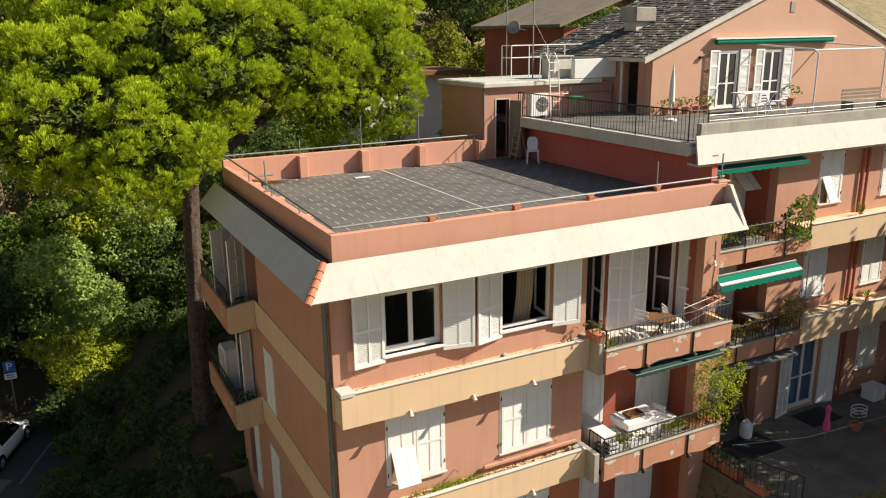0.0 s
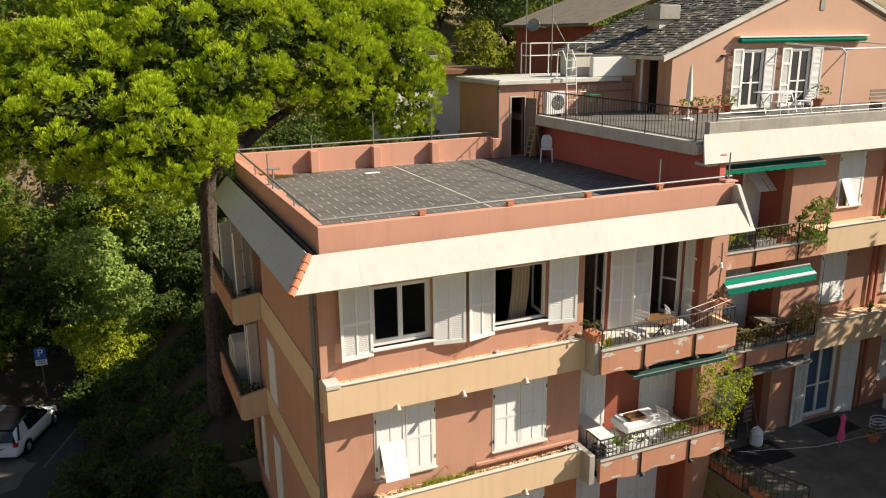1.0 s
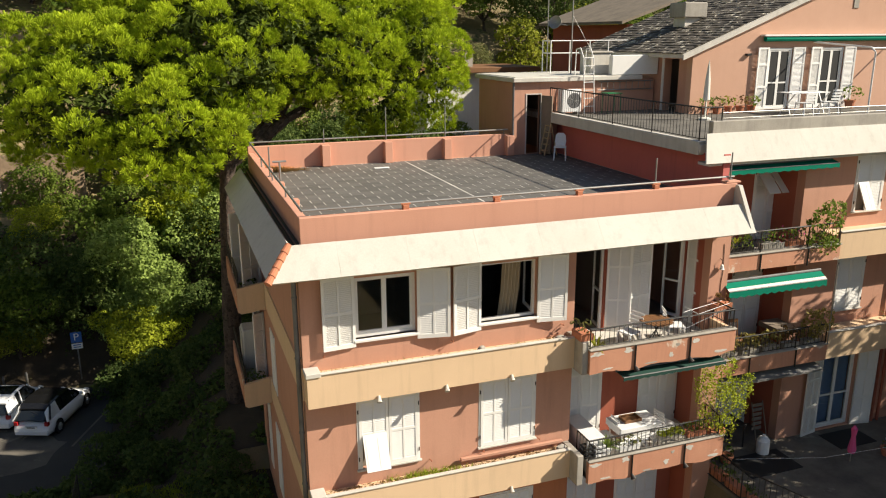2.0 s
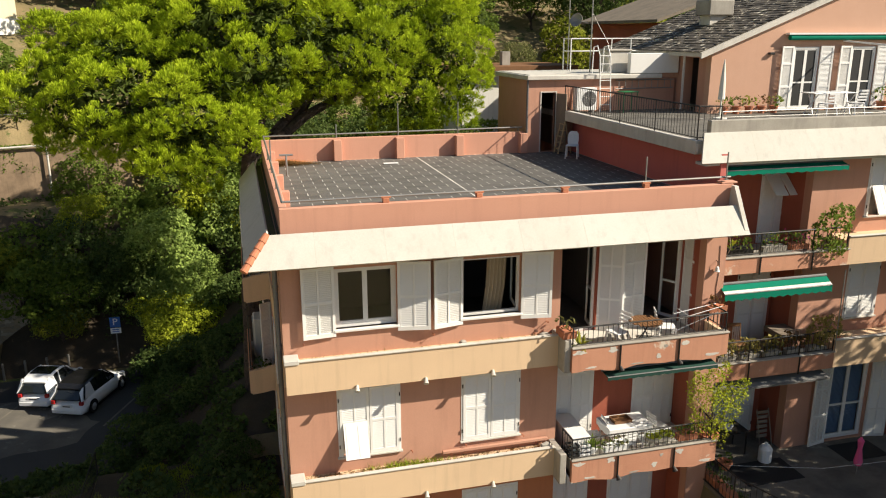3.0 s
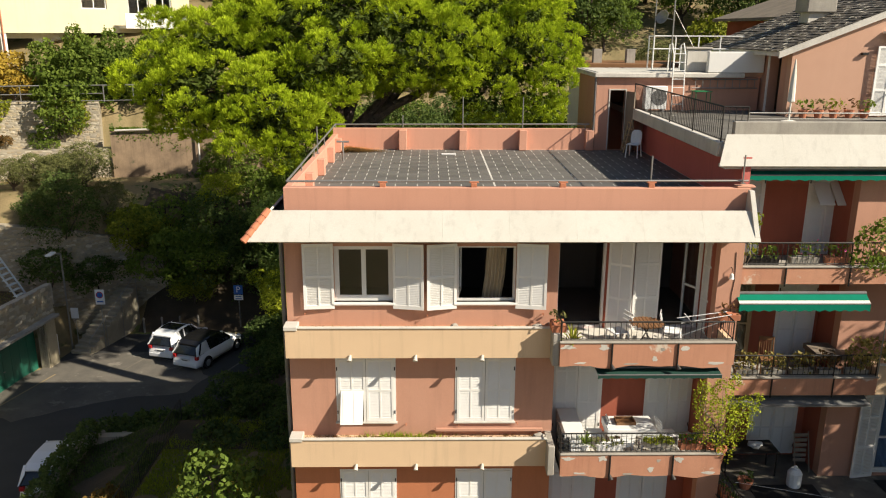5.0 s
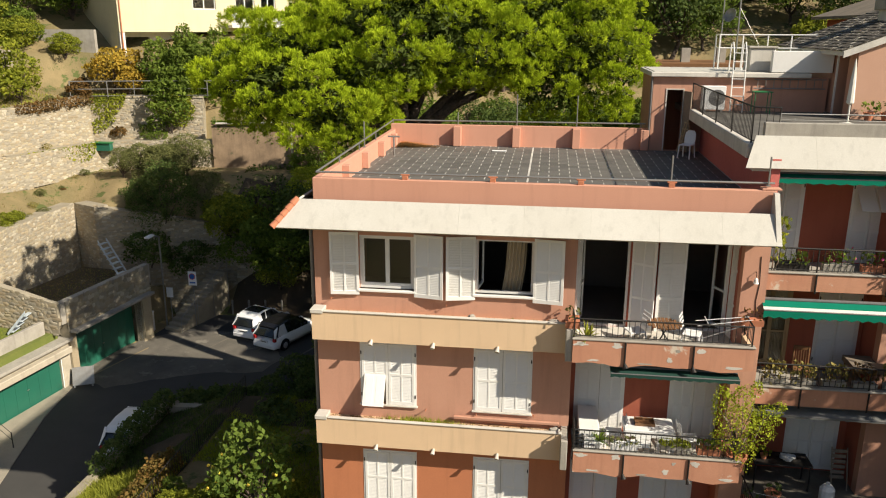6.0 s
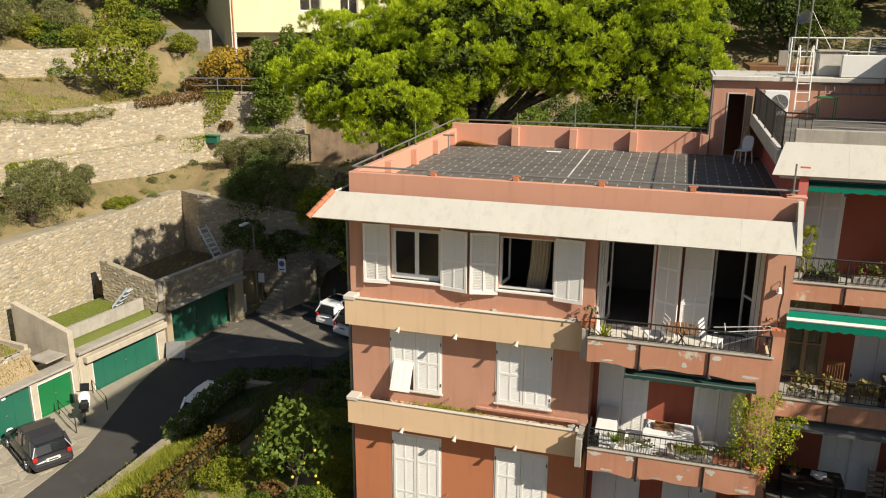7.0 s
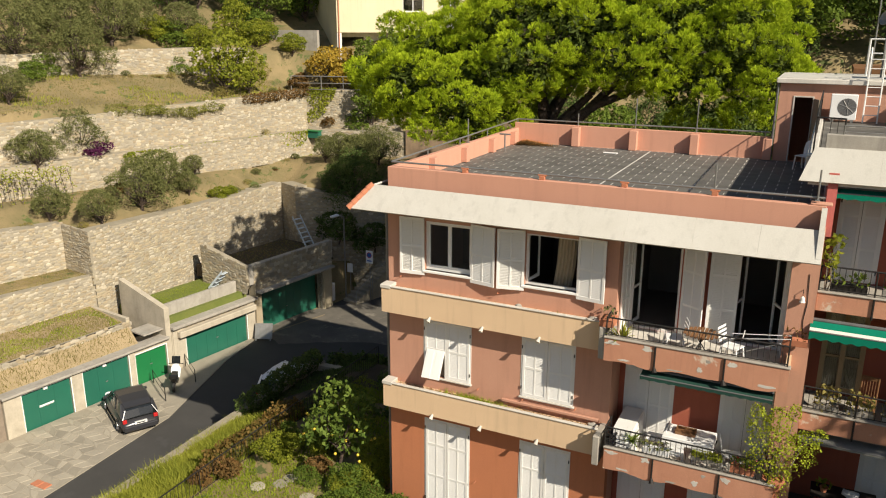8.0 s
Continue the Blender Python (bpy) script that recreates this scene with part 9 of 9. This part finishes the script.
def wood_chair(at, yaw):
    t = thing("wooden_chair", (0, 0, 0), "honey-brown wooden chair in the loggia", "chair", "loggia chairs")
    part("seat", boxes((-0.21, 0.21, -0.2, 0.2, 0.43, 0.46), bevel=0.01), WOOD, t)
    for x in (-0.18, 0.18):
        part("leg", pipe([(x, 0.18, 0), (x, 0.18, 0.43)], 0.02, seg=6), WOOD, t)
        part("back_leg", pipe([(x, -0.18, 0), (x, -0.2, 0.46), (x, -0.26, 0.95)], 0.02, seg=6), WOOD, t)
    part("crest", boxes((-0.2, 0.2, -0.275, -0.245, 0.85, 0.96), bevel=0.01), WOOD, t)
    for k in range(5):
        x = -0.12 + k * 0.06
        part("spindle", pipe([(x, -0.2, 0.46), (x, -0.255, 0.86)], 0.009, seg=5), WOOD, t)
    t.matrix_basis = turned(*at, yaw)
    return t


wood_chair((17.4, 15.6, 4.9), 170)

ct_ = thing("loggia_table", (18.9, 15.5, 4.9), "table with a patterned cloth in the loggia", "table")
part("top", boxes((18.5, 19.4, 15.1, 15.9, 5.6, 5.64), bevel=0.01), WOOD, ct_)
part("cloth", boxes((18.48, 19.42, 15.08, 15.92, 5.50, 5.65), bevel=0.01), OLD_WOOD, ct_)
for x in (18.55, 19.35):
    for y in (15.15, 15.85):
        part("leg", pipe([(x, y, 4.9), (x, y, 5.5)], 0.025, seg=6), WOOD, ct_)

# bands: cone spouts at the lower edge, hooks, the long bar, debris and weeds
for z, xs in ((6.06, (6.42, 8.02, 9.65)), (3.07, (6.5, 8.02, 9.70))):
    for x in xs:
        t = thing("band_spotlight", (x, 14.1, z), "small pale cone-shaped spout under the band", "spotlight", "band spotlights")
        part("bracket", boxes((x - 0.02, x + 0.02, 14.06, 14.14, z - 0.05, z + 0.02)), CONCRETE, t)
        bm = bmesh.new()
        tube(bm, (x, 14.05, z + 0.05), (x - 0.02, 13.94, z - 0.06), 0.028, 0.062, seg=12)
        part("head", bm, PALE_CONCRETE, t)
for x, z in ((7.75, 4.02), (9.1, 4.0), (10.6, 4.05), (5.3, 7.05), (8.3, 7.0), (11.15, 7.03), (7.7, 1.0), (10.7, 1.0)):
    t = thing("shutter_stop", (x, 14.45, z), "small iron shutter stop on the wall", "hook", "shutter stops")
    part("stem", pipe([(x, 14.5, z), (x, 14.36, z), (x, 14.36, z + 0.05)], 0.010, seg=5), TERRACOTTA, t)
bar = thing("long_bar", (9.9, 14.4, 3.95), "salmon-painted wooden bar along the wall", "bar")
part("bar", boxes((8.5, 11.25, 14.36, 14.44, 3.86, 3.94), bevel=0.01), STUCCO, bar)
for x in (8.7, 11.0):
    part("bracket", boxes((x - 0.03, x + 0.03, 14.40, 14.5, 3.80, 3.86)), TERRACOTTA, bar)
for k, (x, z) in enumerate(((8.95, 6.72), (11.0, 6.72), (11.15, 3.75))):
    bm = bmesh.new()
    bmesh.ops.create_icosphere(bm, subdivisions=2, radius=1, matrix=Matrix.Translation((x, 14.25, z + 0.06)) @ Matrix.Diagonal((0.16 if k else 0.1, 0.07, 0.07, 1)))
    for v in bm.verts:
        v.co += Vector((noise.noise(v.co * 9), noise.noise(v.co * 9 + Vector((3, 0, 0))), noise.noise(v.co * 9 + Vector((0, 5, 0))))) * 0.03
    solid("rubble_lump", bm, CONCRETE, "grey rubble lump lying in the band trough", "rubble", "trough debris")
rng = np.random.default_rng(12)
for z, n2, leaf, lab in ((6.68, 700, DRY_GRASS, "dry debris and twigs in the upper trough"), (3.68, 1500, LEAF_RUST, "dead leaves and weeds in the lower trough"), (3.69, 500, LAWN, "green weeds in the lower trough")):
    x = rng.uniform(5.2, 11.2, n2) if leaf is not LAWN else 8.0 + rng.normal(0, 0.5, n2) - 0.3
    p_ = np.stack([x, rng.uniform(14.18, 14.46, n2), z + rng.uniform(0.0, 0.04, n2)], 1)
    w_ = unit_rows(rng.normal(size=(n2, 3)) + np.array((0, 0, 0.8 if leaf is LAWN else 0.2)))
    s_ = unit_rows(np.cross(w_, rng.normal(size=(n2, 3)))) * 0.010
    v_ = np.stack([p_ - s_, p_ + s_, p_ + w_ * (0.16 if leaf is LAWN else 0.07)], 1).reshape(-1, 3)
    tagged(new("trough_litter", array_mesh("trough_litter", v_, np.arange(len(v_)).reshape(-1, 3), leaf)), lab, "litter", kind="stuff")
for x, z, l2 in ((22.6, 8.42, LEAF_MID), (22.6, 5.42, LEAF_MID), (20.3, 5.42, OLIVE), (23.5, 5.42, LEAF_YELLOW), (25.0, 8.42, LEAF_MID)):
    pot((x, 15.05, z - 0.02), 0.07, 0.08, plant="agave", leaf=l2, size=0.4, n=60, label="small agave growing in the band trough")

# curtain in the open window
ctn = thing("curtain", (10.2, 14.9, 7.3), "cream curtain gathered at the open window", "curtain")
bm = bmesh.new()
pts_a, pts_b = [], []
for k in range(40):
    u = k / 39
    pts_a.append((9.62 + 0.5 * u, 14.98 + 0.05 * math.sin(u * 34)))
    pts_b.append((9.72 + 0.5 * u, 14.98 + 0.04 * math.sin(u * 34)))
rows = [[(x, y, 7.0) for x, y in pts_a], [(x + 0.02, y, 7.9) for x, y in pts_b], [(x + 0.06, y, 8.74) for x, y in pts_b]]
part("cloth", loft(rows, close=False), CURTAIN, ctn)

# the paved court and what stands in it
solid("court", boxes((16.0, 40, 4.0, WY, COURT_Z - 0.25, COURT_Z), (16.0, LOG1 - 0.5, WY, LOGY, COURT_Z - 0.25, COURT_Z - 0.002)), COURT, "stained concrete courtyard", "pavement", kind="structure")
for x0, x1, y0, y1 in ((20.6, 22.0, 14.3, 15.2), (17.0, 18.8, 13.9, 15.0)):
    solid("door_mat", boxes((x0, x1, y0, y1, COURT_Z, COURT_Z + 0.02), bevel=0.006), BLACK, "dark mat on the court", "mat", "mats")
jug = thing("white_jug", (18.25, 15.0, COURT_Z), "white plastic canister on the court", "canister")
bm = bmesh.new()
lathe(bm, (18.25, 14.95, COURT_Z), [(0.17, 0), (0.19, 0.04), (0.19, 0.42), (0.12, 0.52), (0.05, 0.54), (0.05, 0.6)], 12)
part("body", bm, WHITE_PLASTIC, jug)
pk = thing("pink_cloth", (20.3, 13.6, COURT_Z), "pink cloth hung on a stand", "cloth")
part("stand", pipe([(20.3, 13.7, COURT_Z), (20.3, 13.7, 3.0)], 0.015, seg=5), GALV, pk)
bm = bmesh.new()
lathe(bm, (20.3, 13.7, 2.15), [(0.10, 0), (0.12, 0.1), (0.06, 0.5), (0.09, 0.75), (0.02, 0.85)], 8)
part("cloth", bm, PINK, pk)
for x, y, s in ((22.0, 12.6, 0.26), (22.5, 12.4, 0.3), (21.6, 13.6, 0.2), (16.9, 14.9, 0.2)):
    pot((x, y, COURT_Z), s, s * 1.2, leaf=LEAF_DARK, size=s, n=60, group="court pots")
bas = thing("white_basket", (22.6, 14.2, COURT_Z), "white openwork basket on the court", "basket")
for z in (0.0, 0.12, 0.24):
    bm = bmesh.new()
    for k in range(14):
        a, b = 2 * math.pi * k / 14, 2 * math.pi * (k + 1) / 14
        tube(bm, (22.6 + 0.3 * math.cos(a), 14.2 + 0.2 * math.sin(a), COURT_Z + 0.02 + z), (22.6 + 0.3 * math.cos(b), 14.2 + 0.2 * math.sin(b), COURT_Z + 0.02 + z), 0.02, seg=5)
    part("hoop", bm, WHITE_PLASTIC, bas)
bx = thing("white_box", (24.0, 14.6, COURT_Z), "white plastic tub by the wing's wall", "tub")
part("body", boxes((23.8, 24.4, 14.5, 15.0, COURT_Z, COURT_Z + 0.45), bevel=0.03), WHITE_PLASTIC, bx)
part("rim", boxes((23.77, 24.43, 14.47, 15.03, COURT_Z + 0.45, COURT_Z + 0.49), bevel=0.01), WHITE_PLASTIC, bx)
bt = thing("black_table", (17.3, 15.8, COURT_Z), "black table with odds and ends under the loggia", "table")
part("top", boxes((16.5, 18.0, 15.4, 16.1, COURT_Z + 0.72, COURT_Z + 0.76), bevel=0.008), IRON, bt)
for x in (16.55, 17.95):
    for y in (15.45, 16.05):
        part("leg", pipe([(x, y, COURT_Z), (x, y, COURT_Z + 0.72)], 0.025, seg=6), IRON, bt)
cf = thing("crumpled_bag", (17.4, 15.7, COURT_Z + 0.76), "crumpled white paper bag on the black table", "bag")
bm = bmesh.new()
bmesh.ops.create_icosphere(bm, subdivisions=2, radius=0.16, matrix=Matrix.Translation((17.4, 15.65, COURT_Z + 0.86)) @ Matrix.Diagonal((1.3, 0.9, 0.6, 1)))
bag_rng = np.random.default_rng(2)
for q in bm.verts:
    q.co += Vector(bag_rng.normal(0, 0.018, 3))
part("paper", bm, WHITE_PLASTIC, cf)
pot((16.8, 15.7, COURT_Z + 0.76), 0.1, 0.13, leaf=LEAF_YELLOW, size=0.16, n=70, label="small green plant on the black table")
lc = thing("leaning_chair", (18.9, 15.9, COURT_Z), "dark folding chair leaning on the loggia wall", "chair")
for k in range(6):
    part("slat", boxes((18.62, 18.98, 15.93 - 0.012 * k, 15.95 - 0.012 * k, COURT_Z + 0.95 - 0.15 * k, COURT_Z + 1.05 - 0.15 * k)), OLD_WOOD, lc)
for x in (18.6, 19.0):
    part("leg", pipe([(x, 15.62, COURT_Z), (x, 15.96, COURT_Z + 1.1)], 0.018, seg=6), OLD_WOOD, lc)
railing("court_fence", [(15.95, 15.0), (16.0, 13.2), (16.6, 11.6)], COURT_Z, 2.75, "black iron fence at the court's edge", gap=0.15)
for y in (14.4, 13.6, 12.7):
    planter(16.08, 16.34, y - 0.35, y + 0.35, COURT_Z, 0.2, leaf=LEAF_DARK, n=110, tall=0.25, label="terracotta planter along the court fence")
cl = thing("clothes_line", (18, 13.6, 2.6), "thin clothes line across the court", "line")
part("line", pipe([(16.0, 13.5, 2.9), (18.5, 13.0, 2.72), (22.0, 12.4, 2.95), (27, 14.5, 3.3)], 0.004, seg=4), SHUTTER, cl)
solid("shade_lawn", boxes((17.5, 30, 4.1, 11.2, COURT_Z, COURT_Z + 0.03)), SOIL, "shaded lawn at the edge of the court", "lawn", kind="structure")
blades("court_grass", (17.5, 30, 6.5, 11.2, lambda a, b: True), 14000, 0.10, LAWN, "short shaded lawn beside the court", 15, lambda a, b: COURT_Z + 0.02, 0.02)

# clutter on the side balconies
for z, y in ((6.17, 22.0), (3.12, 22.2)):
    pot((4.4, y - 0.5, z), 0.16, 0.28, leaf=LEAF_DARK, size=0.3, n=120, label="dark plant in a pot on the side balcony")
    railing("side_railing", [(4.08, 21.25), (4.08, 24.9)], z + 0.5, z + 1.0, "black iron railing of the side balcony")
sb = thing("side_cupboard", (4.5, 23.5, 3.1), "pale metal cupboard on the side balcony", "cupboard")
part("body", boxes((4.25, 4.75, 23.4, 24.2, 3.1, 4.5), bevel=0.04), PALE_CONCRETE, sb)
part("door", boxes((4.22, 4.25, 23.45, 24.15, 3.2, 4.4)), EAVE, sb)

# garden fence and stepping stones
railing("garden_fence", [(-1.3, 24.0), (-1.3, 19.5), (-1.28, 16.2), (-1.26, 12.5), (-1.2, 8.0)], -0.85, 0.0, "rusty iron garden fence above the verge", gap=0.16)
for k in range(9):
    x, y = 0.2 + 0.42 * k + 0.3 * math.sin(k * 2.1), 13.6 + 0.9 * math.sin(k * 1.3)
    bm = bmesh.new()
    lathe(bm, (x, y, GARDEN_Z - 0.05), [(0.26, 0), (0.28, 0.04), (0.25, 0.07)], 7)
    solid("stepping_stone", bm, PAVING, "irregular stepping stone in the garden", "stone", "stepping stones")
for x, y, s in ((1.2, 15.0, 0.16), (3.9, 14.9, 0.2), (2.9, 13.8, 0.15)):
    pot((x, y, GARDEN_Z), s, s * 1.3, leaf=LEAF_MID, size=s * 1.8, n=120, plant="agave" if s < 0.18 else "bush", group="garden pots")

# wooden steps beside the stair hut's door
wl = thing("wooden_stepladder", (15.2, 23.7, TZ), "worn wooden stepladder leaning by the hut's door", "ladder")
for y in (23.48, 23.84):
    part("stile", pipe([(15.12, y, TZ), (15.36, y + 0.02, TZ + 1.12)], 0.026, seg=6), PALE_WOOD, wl)
    part("prop", pipe([(15.62, y, TZ), (15.37, y + 0.02, TZ + 1.10)], 0.02, seg=6), PALE_WOOD, wl)
for k in range(5):
    f_ = (k + 0.7) / 5.2
    part("tread", boxes((15.08 + 0.24 * f_, 15.22 + 0.24 * f_, 23.49, 23.84, TZ + 1.12 * f_, TZ + 1.12 * f_ + 0.03)), PALE_WOOD, wl)
# drift of fallen needles in the corner of the roof terrace
drift_rng = np.random.default_rng(33)
n_ = 2600
dx_, dy_ = np.abs(drift_rng.normal(0, 0.42, n_)), np.abs(drift_rng.normal(0, 0.16, n_))
dp = np.stack([5.35 + dx_, 24.1 - dy_, TZ + 0.02 + drift_rng.random(n_) * 0.10 * np.exp(-dx_ * 1.5)], 1)
dw = unit_rows(np.stack([drift_rng.normal(size=n_), drift_rng.normal(size=n_), drift_rng.normal(0, 0.2, n_)], 1))
ds = unit_rows(np.cross(dw, (0.0, 0.0, 1.0))) * 0.006
dv = np.stack([dp - dw * 0.09 - ds, dp - dw * 0.09 + ds, dp + dw * 0.09], 1).reshape(-1, 3)
tagged(new("needle_drift", array_mesh("needle_drift", dv, np.arange(len(dv)).reshape(-1, 3), DRY_NEEDLE)), "rust-brown drift of fallen pine needles", "needles", kind="stuff")

# ---- pieces of floors and roofs ----
# dark roof-terrace tiles in running bond
tile_floor = tagged(new("terrace_tiling", mesh_of("terrace_tiling", boxes((5.1, 15.92, 14.6, 24.2, 9.60, 9.645)), TERRACE_BED)), "dark oblong tiles in running bond with pale joints", "floor", kind="structure")
TILE_X, TILE_Y, GAP, FINE = 0.606, 0.33, 0.026, 0.011


def tile_mesh(w, d):
    bm = bmesh.new()
    box(bm, 0, w, 0, d, 0, 0.0035)
    bmesh.ops.bevel(bm, geom=[e for e in bm.edges if all(v.co.z > 0.002 for v in e.verts)], offset=0.0015, segments=1, affect="EDGES")
    return mesh_of("tile", bm, TILE)


TILES = {}
rng = np.random.default_rng(8)
for x_a, x_b in ((5.11, 10.15), (10.18, 15.91)):
    for j in range(30):
        a, b = max(14.445 + j * TILE_Y, 14.61), min(14.445 + (j + 1) * TILE_Y, 24.18)
        if b - a < 0.06:
            continue
        x = 4.392 + (0.303 if j % 2 == 0 else 0.0)
        while x < x_b:
            c, d = max(x, x_a), min(x + TILE_X, x_b)
            if d - c > 0.06:
                key = (round(d - c, 2), round(b - a, 2))
                if key not in TILES:
                    TILES[key] = tile_mesh(d - c - GAP, b - a - FINE)
                piece("tile", TILES[key], Matrix.Translation((c, a, 9.645 + rng.uniform(-0.0008, 0.0008))) @ Matrix.Rotation(rng.normal(0, 0.0025), 4, "Z"), tile_floor)
            x += TILE_X

# slates of the gabled roof, in courses up the slope
def slates(parent, x_low, z_low, x_high, z_high, y0, y1, name_first, singles, w=0.34, course=0.24, seed=3):
    rng = np.random.default_rng(seed)
    run = Vector((x_high - x_low, 0, z_high - z_low))
    length = run.length
    u = run / length
    nrm = Vector((-u.z, 0, u.x)) if u.x > 0 else Vector((u.z, 0, -u.x))
    vs, fs, nv, made = [], [], 0, 0
    n = int(length / course)
    for k in range(n):
        y = y0 - (w / 2 if k % 2 else 0) - rng.uniform(0, 0.1)
        while y < y1:
            ww = w * rng.uniform(0.75, 1.2)
            a, b = max(y, y0), min(y + ww, y1)
            if b - a > 0.05:
                s0 = k * course + rng.uniform(-0.03, 0.02)
                lift = rng.uniform(0.025, 0.05)
                p0 = Vector((x_low, 0, z_low)) + u * s0
                p1 = Vector((x_low, 0, z_low)) + u * (s0 + course * 1.5)
                q = [p0 + nrm * lift, p1 + nrm * 0.012]
                lower = [p0 + nrm * (lift - 0.02), p1]
                pts = [(q[0].x, a + 0.006, q[0].z), (q[0].x, b - 0.006, q[0].z), (q[1].x, b - 0.006, q[1].z), (q[1].x, a + 0.006, q[1].z),
                       (lower[0].x, a + 0.006, lower[0].z), (lower[0].x, b - 0.006, lower[0].z), (lower[1].x, b - 0.006, lower[1].z), (lower[1].x, a + 0.006, lower[1].z)]
                faces = [(0, 1, 2, 3), (0, 4, 5, 1), (1, 5, 6, 2), (3, 7, 4, 0)]
                if made < singles:
                    me = bpy.data.meshes.new("slate")
                    me.from_pydata(pts, [], faces)
                    me.materials.append(SLATE)
                    o = new("slate", me)
                    o.parent = parent
                    o.matrix_parent_inverse = world_of(parent).inverted()
                    made += 1
                else:
                    vs += pts
                    fs += [tuple(i + nv for i in f) for f in faces]
                    nv += 8
            y += ww
    me = bpy.data.meshes.new("slate_covering")
    me.from_pydata(vs, [], fs)
    me.materials.append(SLATE)
    o = new("slate_covering", me)
    o.parent = parent
    o.matrix_parent_inverse = world_of(parent).inverted()
    tagged(o, kind="stuff")


slates(house, 19.45, EAVE_Z + 0.14, RIDGE_X, RIDGE_Z + 0.14, 21.9, 29.2, "slate", 300)
slates(house, 34.5, EAVE_Z + 0.14, RIDGE_X, RIDGE_Z + 0.14, 21.9, 29.2, "slate", 0, seed=4)

# crazy paving before the garages
rng = np.random.default_rng(9)
cells = {}
step = 0.45
for i in range(-1, 19):
    for j in range(-1, 27):
        cells[i, j] = (-14.9 + i * step + rng.uniform(-0.15, 0.15) + (0.22 if j % 2 else 0), 10.8 + j * step + rng.uniform(-0.13, 0.13))
for i in range(-1, 18):
    for j in range(-1, 26):
        q = [Vector((*cells[a, b], 0)) for a, b in ((i, j), (i + 1, j), (i + 1, j + 1), (i, j + 1))]
        c = sum(q, Vector()) / 4
        edge = -9.2 - max(0.0, c.y - 13) * 0.065 - max(0.0, c.y - 19.2) * 0.25
        if not (garage_x(c.y) + 0.25 < c.x < edge - 0.3 and 11.0 < c.y < 20.2):
            continue
        bm = bmesh.new()
        inner = [c + (p - c) * 0.90 for p in q]
        lo = [bm.verts.new((p.x, p.y, ROAD_Z + 0.035)) for p in inner]
        hi = [bm.verts.new((p.x, p.y, ROAD_Z + 0.056)) for p in [c + (p - c) * 0.86 for p in q]]
        bm.faces.new(hi)
        for k in range(4):
            bm.faces.new((lo[k], lo[(k + 1) % 4], hi[(k + 1) % 4], hi[k]))
        bmesh.ops.recalc_face_normals(bm, faces=bm.faces)
        o = new("paving_stone", mesh_of("paving_stone", bm, PAVING))
        o.parent = pave
